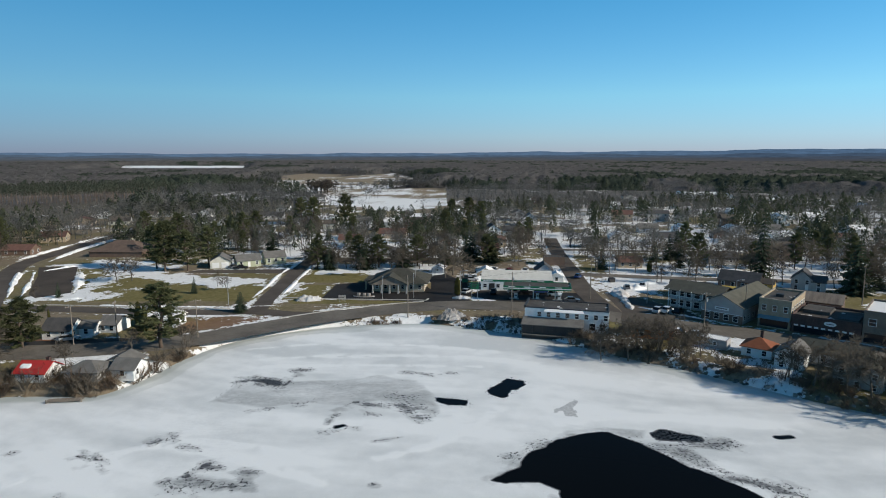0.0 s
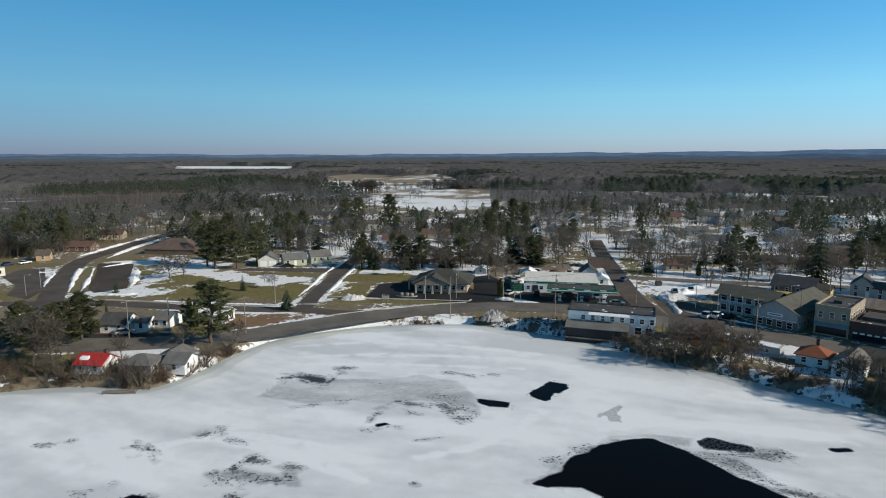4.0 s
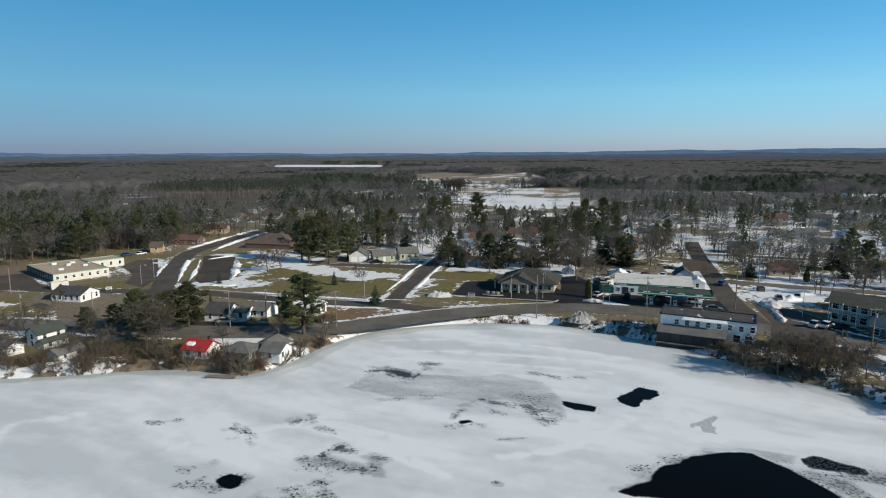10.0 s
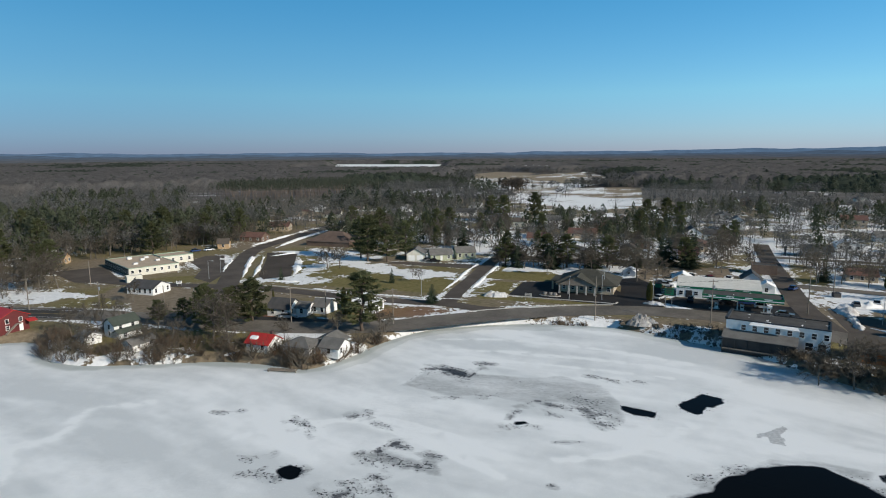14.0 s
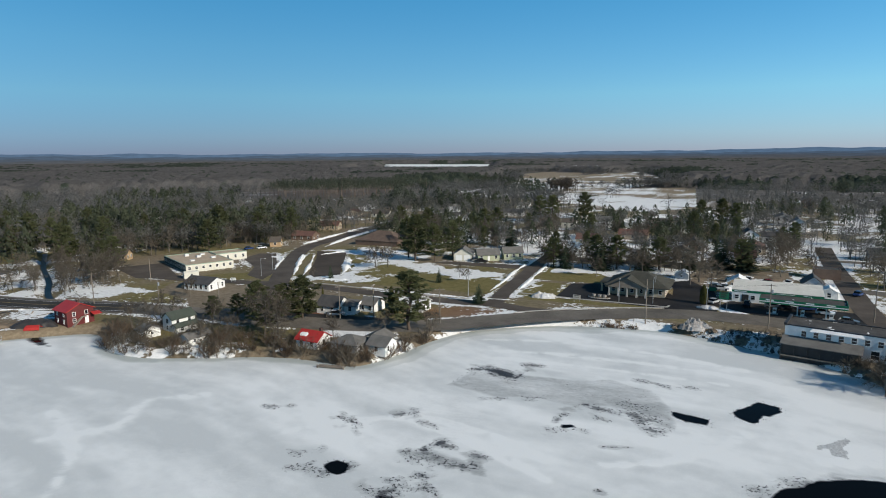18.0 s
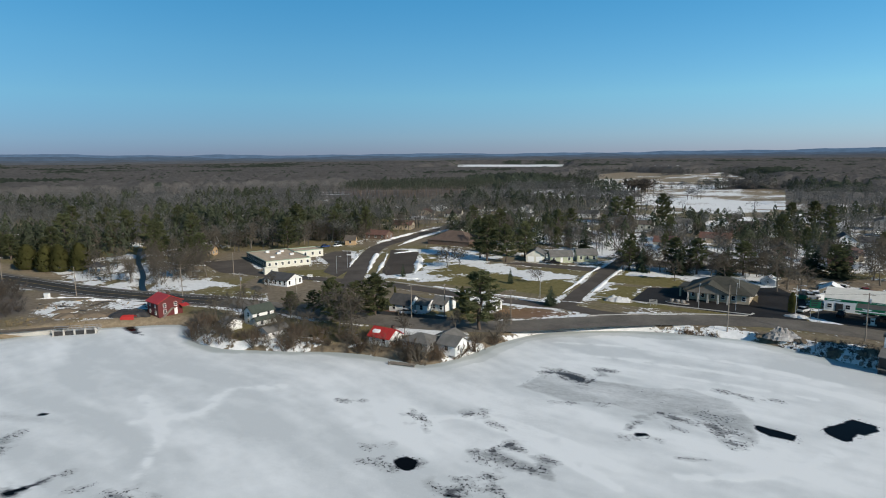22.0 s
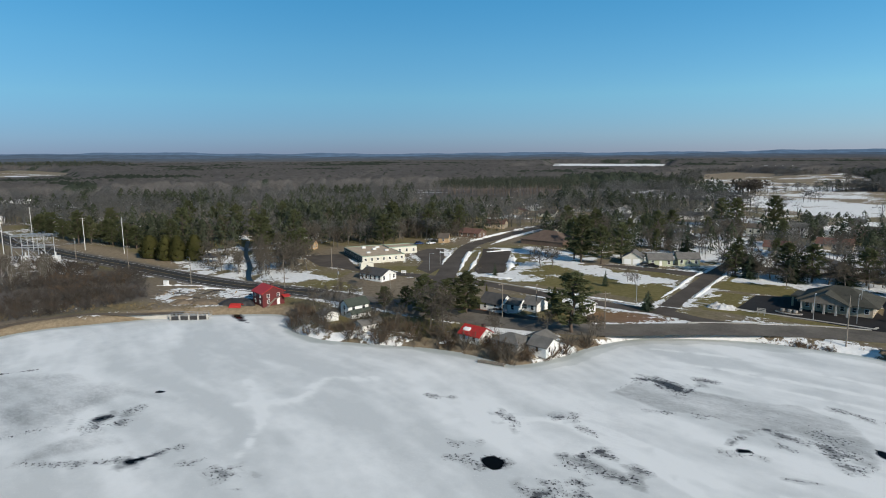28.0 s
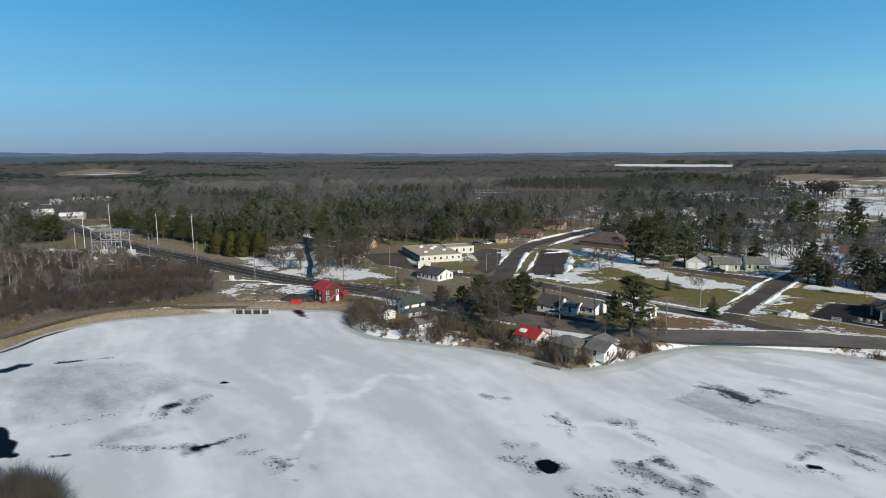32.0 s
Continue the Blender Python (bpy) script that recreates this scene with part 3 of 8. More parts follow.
    snow = np.where(yard < 1, 0.33 + 1.3 * (fine - 0.5), snow)
    tan_strip = outline_distance(x, y, [(-134, 182), (-155, 219), (-151, 225), (-129, 184)])
    snow = np.where(tan_strip < 1, 0.1, snow)
    spit = soft(-66, -72, x) * soft(24, 21, y)
    snow = snow - 1.2 * spit
    woods = soft(-150, -230, x) * soft(140, 200, y)
    snow = snow + 0.02 * woods
    dirt = 0.5 + 0.9 * (fractal(x + 300, y, 25, 4) - 0.5) + 0.3 * bank
    dirt = np.where(lawn < 0, 0.05, dirt)
    dirt = np.where(yard < 0, 1.0, dirt)
    pad = outline_distance(x, y, [(-160, 146), (-142, 141), (-129, 129), (-104, 124), (-99, 131), (-108, 145), (-118, 164), (-150, 162), (-165, 160)])
    dirt = np.where(pad < 0, 1.0, dirt)
    snow = np.where(pad < 0, snow - 0.35, snow)
    red = outline_distance(x, y, [(-66, 148), (-48, 154), (-44, 160), (-60, 161), (-70, 156)])
    clay = 0.6 * soft(3, -2, red) + soft(3, -1, outline_distance(x, y, [(-102, 137), (-92, 135), (-90, 140), (-100, 143)]))
    forest = soft(430, 700, np.hypot(x, y)) * (field > 0) * (strip > 0) * (tan > 0) * (hill > 0)
    forest = np.maximum(forest, soft(4, -4, outline_distance(x, y, THICKET)))
    straw = soft(2, -2, tan) + 0.5 * (hill < 0) + 0.8 * (field < 0) + west * soft(9, 4, shore) * soft(0, 2, shore)
    cutting = outline_distance(x, y, [(-335, 122), (-300, 123), (-262, 124), (-232, 125), (-236, 130), (-270, 132), (-310, 133), (-335, 132)])
    straw = np.maximum(straw, soft(3, -2, cutting))
    snow = snow - 0.3 * soft(3, -2, cutting)
    flat = soft(4, 8, shore) * near
    z = z + 0.05 * (fine - 0.5) * flat * np.where(np.minimum(road, lot) < 1.5, 0, 1)
    z = np.where(np.minimum(road, lot) < 2, np.minimum(z, LAND), z)
    z = z - 0.9 * soft(3.4, 1.2, creek)
    heap = soft(5, 0, np.hypot(x - 2.5, y - 160.5))
    z = z + 0.5 * heap * (0.5 + fine)
    return array_mesh("ground", np.stack([x, y, z], 1), quads, GROUND, dict(snow=snow, dirt=dirt, clay=clay, forest=forest, straw=straw, shore=shore))


GROUND, nt, bsdf = shader("winter_ground")
vec = coords(nt)
grain, rough_grain, large = noisy(nt, vec, 3.5, 4, 0.7), noisy(nt, vec, 0.9, 5, 0.65), noisy(nt, vec, 0.06, 4)
grass = blend(nt, ramp(nt, rough_grain, 0.35, 0.65), (0.128, 0.110, 0.036), (0.205, 0.170, 0.068))
soil = blend(nt, ramp(nt, rough_grain, 0.3, 0.7), (0.138, 0.110, 0.074), (0.262, 0.210, 0.148))
base = blend(nt, ramp(nt, maths(nt, "ADD", attribute(nt, "dirt"), maths(nt, "MULTIPLY", maths(nt, "SUBTRACT", grain, 0.5), 0.5)), 0.3, 0.6), grass, soil)
base = blend(nt, attribute(nt, "straw"), base, blend(nt, ramp(nt, rough_grain, 0.3, 0.7), (0.185, 0.143, 0.092), (0.325, 0.256, 0.170)))
base = blend(nt, attribute(nt, "clay"), base, blend(nt, rough_grain, (0.17, 0.075, 0.040), (0.25, 0.13, 0.075)))
floor_litter = blend(nt, ramp(nt, large, 0.35, 0.65), (0.085, 0.078, 0.075), (0.150, 0.140, 0.136))
base = blend(nt, maths(nt, "MULTIPLY", attribute(nt, "forest"), 0.85), base, floor_litter)
broad = noisy(nt, vec, 0.3, 4, 0.6)
edge = maths(nt, "ADD", attribute(nt, "snow"), maths(nt, "ADD", maths(nt, "MULTIPLY", maths(nt, "SUBTRACT", rough_grain, 0.5), 0.9), maths(nt, "MULTIPLY", maths(nt, "SUBTRACT", broad, 0.5), 0.5)))
streak = noisy(nt, coords(nt, (0.22, 1.0, 1.0)), 0.14, 5, 0.65)
edge = maths(nt, "ADD", edge, maths(nt, "MULTIPLY", maths(nt, "SUBTRACT", streak, 0.5), maths(nt, "MULTIPLY", attribute(nt, "straw"), 1.5)))
white_mask = ramp(nt, edge, 0.50, 0.56)
white = blend(nt, ramp(nt, rough_grain, 0.35, 0.7), (0.71, 0.71, 0.695), (0.87, 0.87, 0.855))
nt.links.new(blend(nt, white_mask, base, white), bsdf.inputs["Base Color"])
bsdf.inputs["Roughness"].default_value = 0.9
bsdf.inputs["Specular IOR Level"].default_value = 0.2
relief(nt, bsdf, maths(nt, "ADD", rough_grain, maths(nt, "MULTIPLY", white_mask, 0.6)), 0.7, 0.12)

tagged(new("ground", build_ground()), "patchy winter ground with snow, dead grass and bare earth", "ground", kind="structure")

# ---- ice ----
ICE_MARKS = []


def mark(x0, y0, x1, y1, half, darkness, ragged):
    """A dark thaw mark in the ice, from one end to the other."""
    ICE_MARKS.append(((x0, y0), (x1, y1), half, darkness, ragged))


mark(-42.9, 107.2, -40.9, 117.4, 0.21, 0.75, 0.4)
mark(-40.7, 117.5, -37.8, 117.9, 0.99, 0.75, 0.8)
mark(-37.7, 117.6, -33.1, 116.0, 1.18, 0.85, 0.9)
mark(-34.3, 115.0, -31.6, 113.7, 0.45, 0.70, 0.9)
mark(-31.2, 115.3, -30.0, 120.4, 0.52, 0.90, 0.6)
mark(-30.9, 123.7, -28.6, 124.1, 0.52, 0.60, 0.9)
mark(-33.6, 103.6, -31.0, 104.3, 0.66, 0.55, 1.0)
mark(-26.8, 106.5, -24.2, 107.2, 0.66, 0.55, 1.0)
mark(-7.7, 122.4, -2.3, 120.9, 0.56, 0.65, 1.0)
mark(-2.4, 121.5, 3.1, 122.5, 0.57, 0.60, 1.0)
mark(2.4, 125.1, 3.3, 122.0, 0.14, 0.50, 1.0)
mark(-18.1, 104.9, -16.3, 106.9, 0.68, 0.85, 0.7)
mark(-19.6, 98.2, -18.5, 101.7, 0.33, 0.60, 0.8)
mark(-17.6, 96.6, -16.9, 97.2, 0.55, 1.10, 0.4)
mark(-19.4, 94.6, -15.8, 96.0, 0.60, 0.50, 0.9)
mark(-13.4, 105.8, -7.6, 105.4, 0.81, 0.60, 1.1)
mark(-13.2, 101.5, -11.0, 101.7, 0.55, 0.50, 1.1)
mark(-5.7, 103.7, -2.9, 104.1, 0.99, 0.55, 1.1)
mark(-3.9, 100.7, -1.2, 102.1, 0.85, 0.60, 1.1)
mark(-9.0, 110.7, -4.5, 110.4, 0.87, 0.45, 1.1)
mark(-10.9, 91.5, -6.4, 93.1, 0.22, 0.55, 0.6)
mark(-38.2, 79.6, -36.5, 80.6, 0.54, 0.80, 1.0)
mark(-35.4, 83.0, -34.5, 84.1, 0.42, 0.70, 1.0)
mark(-34.1, 83.1, -32.4, 83.5, 0.46, 0.60, 1.1)
mark(-30.2, 78.0, -28.2, 78.9, 0.97, 0.95, 0.7)
mark(-36.3, 78.6, -30.0, 78.5, 1.08, 0.42, 1.1)
mark(-28.5, 82.0, -26.4, 81.7, 0.39, 0.55, 1.1)
mark(-37.5, 70.8, -33.3, 73.9, 0.75, 0.60, 0.8)
mark(-36.8, 67.8, -32.3, 70.8, 1.13, 0.68, 0.8)
mark(-36.6, 66.6, -35.1, 67.1, 0.54, 1.00, 0.6)
mark(-45.6, 91.2, -43.4, 92.9, 0.70, 0.60, 1.0)
mark(-40.4, 89.8, -37.9, 89.1, 0.43, 0.45, 1.1)
mark(-44.3, 71.2, -43.9, 72.7, 0.47, 0.60, 0.6)
mark(-53.9, 72.7, -52.4, 74.3, 0.74, 0.45, 1.1)
mark(-51.9, 69.1, -46.9, 69.3, 0.70, 0.50, 1.1)
mark(-50.7, 70.4, -50.1, 71.8, 0.43, 0.50, 1.0)
mark(-54.4, 86.6, -49.7, 84.0, 0.74, 0.75, 0.9)
mark(-70.4, 85.8, -67.8, 85.3, 0.27, 0.50, 0.8)
mark(-68.6, 86.4, -65.7, 87.3, 0.38, 0.60, 0.8)
mark(-113.0, 56.1, -112.3, 56.5, 0.42, 1.10, 0.3)
mark(-89.5, 39.7, -88.9, 42.3, 0.75, 1.10, 0.6)
mark(-89.2, 43.1, -88.3, 46.7, 0.54, 0.65, 1.0)
mark(-82.3, 43.8, -81.6, 46.2, 0.49, 0.50, 1.1)
mark(-77.8, 46.2, -73.5, 46.6, 0.60, 0.60, 0.9)
mark(-107.4, 40.7, -104.7, 44.8, 1.05, 0.50, 1.0)
mark(-109.8, 43.2, -108.3, 45.2, 1.10, 0.90, 0.7)
mark(-103.2, 28.6, -95.0, 34.5, 0.53, 0.50, 0.9)
mark(-93.1, 36.7, -92.0, 38.0, 0.49, 0.55, 0.9)
mark(-154.7, 27.3, -155.4, 31.3, 1.3, 1.10, 0.3)
mark(-151.7, 37.1, -147.0, 45.9, 0.8, 0.95, 0.4)
mark(-103.8, 23.2, -102.1, 25.1, 0.48, 0.95, 0.5)
mark(-71.2, 43.6, -69.9, 44.5, 0.52, 0.95, 0.7)
mark(-77.0, 45.7, -72.9, 46.5, 0.97, 0.55, 0.9)
mark(-109.0, 47.8, -108.3, 49.9, 0.73, 0.50, 1.0)
mark(-115.3, 26.8, -112.5, 37.1, 0.40, 0.40, 1.0)
mark(53.8, 92.8, 56.0, 93.0, 0.66, 1.40, 0.3)
mark(39.9, 91.4, 44.3, 90.2, 0.93, 0.60, 0.9)
mark(36.8, 88.0, 38.9, 82.9, 1.04, 0.50, 0.9)
mark(40.7, 79.8, 47.7, 75.5, 0.97, 0.60, 0.9)
mark(9.9, 86.6, 13.2, 88.9, 0.67, 0.45, 0.9)
mark(29.9, 90.8, 33.4, 88.0, 1.10, 0.45, 0.9)
mark(13.8, 89.9, 25.3, 93.8, 0.52, 0.45, 0.9)
mark(-9.7, 78.7, -9.4, 78.7, 0.29, 0.80, 0.6)
POOL = [(6.9, 79.8), (9.1, 82.1), (11.0, 83.2), (11.7, 85.4), (13.5, 88.0), (15.9, 89.6), (16.6, 90.8), (19.5, 92.4), (22.1, 93.8), (25.5, 94.6), (27.0, 94.6), (28.7, 92.8), (31.1, 90.8), (32.7, 88.6), (34.5, 85.7), (36.0, 83.2), (38.2, 81.3), (39.9, 79.1), (41.2, 77.6), (47, 68), (50, 62), (48, 50), (30, 44), (20, 58), (15.9, 75.2), (16.0, 77.2), (14.7, 78.3), (13.4, 79.4), (8.8, 79.2)]
HOLES = []


def hole(depth, *points):
    """Open water or dark thin ice with a clean edge."""
    HOLES.append((list(points), depth))


hole(1.5, (8.6, 112.7), (11.2, 116.4), (13.1, 118.8), (16.1, 117.9), (16.0, 115.9), (13.3, 112.7), (11.3, 109.0), (8.8, 110.6))
hole(1.5, (-1.5, 109.2), (0.3, 109.0), (2.9, 108.4), (4.4, 107.7), (4.2, 105.4), (0.9, 105.9), (-1.1, 107.5))
hole(1.5, (-47.6, 71.5), (-46.8, 72.8), (-45.1, 73.2), (-44.3, 72.3), (-44.3, 70.6), (-45.1, 69.7), (-46.5, 69.9))
hole(0.88, (33.4, 94.8), (36.8, 96.0), (39.3, 94.4), (41.9, 93.2), (40.8, 91.5), (38.0, 91.1), (34.3, 91.5), (33.2, 92.8))
hole(0.50, (19.5, 103.8), (21.5, 105.9), (24.4, 108.3), (25.2, 107.2), (24.1, 105.0), (23.3, 100.6), (21.5, 100.8), (21.2, 103.4), (19.4, 101.9))
GREY_ICE = []


def grey_ice(amount, edge, *points):
    GREY_ICE.append((list(points), amount, edge))


grey_ice(0.215, 0.6, (-42.9, 107.2), (-40.5, 116.9), (-29.6, 117.8), (-19.9, 118.4), (-13.5, 120.7), (-5, 118.3), (-1.1, 111), (-0.4, 102.1), (-3.9, 101.3), (-7.2, 106.5), (-11.8, 107.9), (-17.6, 106.2), (-24.6, 106.8), (-32.3, 104.3))
grey_ice(0.34, 1.0, (-37.7, 79.1), (-35.6, 81), (-30.5, 79.8), (-28.1, 79.2), (-29.9, 76.1), (-33.7, 76.8))
grey_ice(0.20, 2.5, (-156, 27), (-139, 50), (-107, 56), (-118, 51), (-111, 35), (-121, 20))
grey_ice(0.17, 1.2, (-102.4, 27.6), (-97.4, 41.4), (-103.8, 43.3), (-106, 34))

grey_ice(0.42, 0.5, (41.1, 92.8), (43.5, 93.4), (45.3, 91.5), (42.8, 89.1), (40.5, 90.0))
grey_ice(0.40, 0.7, (31.9, 91.5), (33.8, 91.8), (36.3, 90.4), (38.3, 88.0), (39.1, 84.0), (37.1, 83.0), (34.6, 86.0), (32.8, 88.9))
grey_ice(0.26, 0.7, (16.6, 91.1), (20.4, 95.1), (27.3, 96.9), (33.5, 95.5), (32.3, 91.8), (28.4, 93.8), (25.6, 95.0), (22.2, 94.1), (19.6, 92.7))
grey_ice(0.30, 0.6, (9.4, 85.1), (11.0, 88.9), (13.4, 89.2), (13.5, 88.0), (11.8, 85.7), (11.1, 83.4), (9.2, 83.2))
grey_ice(0.34, 0.6, (38.1, 80.3), (42.8, 80.8), (41.6, 77.4), (40.0, 79.3))
grey_ice(0.22, 0.8, (-38.1, 79.5), (-35.9, 80.4), (-31.4, 79.8), (-28.4, 79.2), (-28.0, 78.1), (-29.8, 76.7), (-32.5, 77.3), (-36.5, 78.0))

DRIFTS = []


def wind_drift(half, *points):
    DRIFTS.append((curve_points(points), half))


wind_drift(0.9, (-46, 90), (-40, 89), (-33, 87), (-25, 83), (-17, 79))
wind_drift(0.6, (-44, 92), (-36, 91), (-27, 89), (-18, 84))
wind_drift(0.7, (-40, 96), (-46, 90), (-55, 84), (-60, 78))
wind_drift(0.8, (-45, 138), (-28, 142), (-8, 141), (12, 136))
wind_drift(1.0, (-40, 131), (-22, 133), (0, 133), (20, 128))
wind_drift(0.7, (-38, 126), (-15, 127), (8, 126))
wind_drift(0.9, (-10, 86), (-2, 90), (6, 98), (10, 104))
wind_drift(1.2, (-95, 62), (-88, 70), (-92, 80), (-84, 86))
wind_drift(1.0, (-104, 70), (-96, 66), (-86, 60), (-78, 50))
wind_drift(0.9, (20, 98), (32, 101), (46, 99), (58, 95))


def build_ice():
    xs = np.unique(np.concatenate([np.arange(-185, -60, 0.65), np.arange(-60, 60, 0.38), np.arange(60, 80, 0.6), np.arange(80, 112, 4.0)]))
    ys = np.unique(np.concatenate([np.arange(-92, 10, 6.0), np.arange(10, 66, 0.5), np.arange(66, 124, 0.38), np.arange(124, 128, 0.6), np.arange(128, 162, 0.8)]))
    x, y, quads = grid(xs, ys)
    shore = outline_distance(x, y, SHORE)
    keep = (shore[quads].min(1) < 2.5)
    quads = quads[keep]
    used = np.unique(quads)
    index = np.zeros(len(x), int)
    index[used] = np.arange(len(used))
    quads, x, y, shore = index[quads], x[used], y[used], shore[used]
    wob, fine = fractal(x, y, 7, 4) - 0.5, fractal(x, y, 2.2, 4) - 0.5
    dark, speck, halo = np.zeros(x.shape), np.zeros(x.shape), np.zeros(x.shape)
    broken = np.clip(5.5 * (fractal(x * 0.8 + 0.3 * y, y + 0.2 * x, 2.0, 5) - 0.5), -1.2, 1.2)
    for p, q, half, depth, ragged in ICE_MARKS:
        reach = 4 * half + 2
        i = np.nonzero((x > min(p[0], q[0]) - reach) & (x < max(p[0], q[0]) + reach) & (y > min(p[1], q[1]) - reach) & (y < max(p[1], q[1]) + reach))[0]
        d = line_distance(x[i], y[i], [p, q]) / half
        tear = broken[i]
        speck[i] = np.maximum(speck[i], min(1.0, 0.55 + 0.5 * depth) * np.clip(1.5 - d * (0.55 if ragged > 0.7 else 1.0) + 0.7 * tear, 0, 1))
        halo[i] = np.maximum(halo[i], 0.34 * depth * np.clip(1.5 - 0.5 * d + 0.9 * tear, 0, 1) * (ragged > 0.55))
        dark[i] = np.maximum(dark[i], depth * np.clip((1.45 if depth > 1.0 else 0.85) - 0.75 * d + 0.9 * ragged * tear, 0, 1.0))
    pool = outline_distance(x, y, POOL)
    dark = np.maximum(dark, np.clip(0.85 - (pool + 0.9 * wob + 0.18 * broken) * 1.6, 0, 1.6))
    for points, depth in HOLES:
        d = outline_distance(x, y, points)
        dark = np.maximum(dark, np.clip(0.78 * min(depth, 1) - (d + 0.9 * wob + 0.34 * broken) * 1.7, 0, depth))
        if depth > 1:
            speck = np.maximum(speck, 0.5 * soft(1.6, 0.2, d + 2 * wob))
    fringe = soft(2.2, 0.0, pool + 4 * wob) * np.clip(0.4 + 0.6 * broken, 0, 1)
    spit = outline_distance(x, y, [(-132, 18), (-121, 20.6), (-114, 20.8), (-108, 19.5), (-112, 12)])
    dark = np.maximum(dark, np.clip(1.1 - (spit + 1.2 * wob + 0.3 * broken) / 0.8, 0, 1.3))
    edge_water = np.exp(-((shore + 1.2) / 0.8) ** 2) * soft(-166, -171, x) * soft(52, 44, y)
    dark = np.maximum(dark, edge_water)
    mill = np.hypot((x + 149.5) / 7.5, (y - 98.6 + 0.35 * (x + 149.5)) / 1.5)
    dark = np.maximum(dark, np.clip(1.6 - mill + 1.5 * fine, 0, 1.2))
    grey = 0.10 * np.clip(fractal(x, y * 1.6, 34, 4) - 0.42, 0, 1) * 2
    feather = fractal(x * 0.5 + y * 0.25, y - x * 0.1, 4.0, 5)
    for points, amount, edge in GREY_ICE:
        d = outline_distance(x, y, points)
        inside = soft(edge, -edge, d + 3 * wob)
        grey = grey + amount * inside * np.clip(0.1 + 2.1 * (feather - 0.2), 0, 1.4)
        if amount in (0.215, 0.34):
            speck = np.maximum(speck, 0.30 * inside * np.clip(2.2 * (wob + 0.28), 0, 1))
    grey = np.maximum(np.maximum(grey, halo), 0.4 * fringe)
    clear = soft(-2.2, -0.3, shore + 3 * wob)
    clear = np.maximum(clear, 0.5 * soft(-3.9, -3.3, shore + 5 * wob) * soft(-64, -56, x))
    # wind-blown drifts run across the pond
    a = np.radians(-14)
    u, v = x * np.cos(a) + y * np.sin(a), y * np.cos(a) - x * np.sin(a)
    drift = fractal(u * 0.28, v + 2.2 * np.sin(u * 0.08), 6.5, 4)
    for points, half in DRIFTS:
        d = line_distance(x, y, points) + 1.6 * wob
        drift = drift + 0.55 * np.exp(-(d / half) ** 2) * (0.6 + 0.5 * broken)
    z = 0.02 * (drift - 0.5)
    return array_mesh("ice", np.stack([x, y, z], 1), quads, ICE, dict(dark=dark, grey=grey, clear=clear, drift=drift, speck=speck))


ICE, nt, bsdf = shader("pond_ice")
vec = coords(nt)
fine, mid = noisy(nt, vec, 2.2, 5, 0.7), noisy(nt, vec, 0.25, 5, 0.6)
drift = attribute(nt, "drift")
tone = maths(nt, "ADD", maths(nt, "MULTIPLY", drift, 0.75), maths(nt, "MULTIPLY", mid, 0.35))
colour = blend(nt, ramp(nt, tone, 0.40, 0.70), (0.640, 0.660, 0.655), (0.862, 0.874, 0.862))
mottle = noisy(nt, coords(nt, (0.7, 1.2, 1.0)), 1.1, 6, 0.72)
grain = noisy(nt, coords(nt, (1.0, 0.5, 1.0)), 5.0, 4, 0.75)
colour = blend(nt, ramp(nt, grain, 0.60, 0.72), colour, (0.90, 0.90, 0.89))
colour = blend(nt, maths(nt, "MULTIPLY", ramp(nt, grain, 0.42, 0.30), 0.3), colour, (0.52, 0.54, 0.55))
greyness = maths(nt, "MULTIPLY", attribute(nt, "grey"), maths(nt, "MULTIPLY_ADD", ramp(nt, mottle, 0.36, 0.62), 0.45))
greyness.node.inputs[1].links[0].from_node.inputs[2].default_value = 0.75
greyness = maths(nt, "ADD", greyness, maths(nt, "MULTIPLY", maths(nt, "SUBTRACT", fine, 0.5), 0.10))
colour = blend(nt, ramp(nt, greyness, 0.06, 0.50), colour, (0.24, 0.25, 0.25))
colour = blend(nt, maths(nt, "MULTIPLY", attribute(nt, "clear"), 0.75), colour, blend(nt, mid, (0.33, 0.37, 0.35), (0.45, 0.49, 0.47)))
chips = noisy(nt, vec, 1.9, 4, 0.68)
flecks = ramp(nt, maths(nt, "ADD", chips, maths(nt, "MULTIPLY", attribute(nt, "speck"), 0.16)), 0.655, 0.70)
flecks = maths(nt, "MULTIPLY", flecks, ramp(nt, attribute(nt, "speck"), 0.02, 0.3))
darkness = maths(nt, "ADD", maths(nt, "MAXIMUM", attribute(nt, "dark"), maths(nt, "MULTIPLY", flecks, 0.86)), maths(nt, "MULTIPLY", maths(nt, "SUBTRACT", fine, 0.5), 0.4))
colour = blend(nt, ramp(nt, darkness, 0.34, 0.70), colour, (0.070, 0.073, 0.080))
wet = ramp(nt, darkness, 0.82, 0.90)
colour = blend(nt, wet, colour, (0.004, 0.005, 0.006))
nt.links.new(colour, bsdf.inputs["Base Color"])
gloss = ramp(nt, maths(nt, "ADD", maths(nt, "MULTIPLY", attribute(nt, "clear"), 0.4), wet), 0, 1)
gloss.node.inputs["To Min"].default_value, gloss.node.inputs["To Max"].default_value = 0.62, 0.12
nt.links.new(gloss, bsdf.inputs["Roughness"])
shine = ramp(nt, wet, 0, 1)
shine.node.inputs["To Min"].default_value, shine.node.inputs["To Max"].default_value = 0.18, 0.02
nt.links.new(shine, bsdf.inputs["Specular IOR Level"])
relief(nt, bsdf, maths(nt, "MULTIPLY", maths(nt, "ADD", fine, maths(nt, "MULTIPLY", drift, 3.0)), maths(nt, "SUBTRACT", 1.0, wet)), 0.35, 0.06)
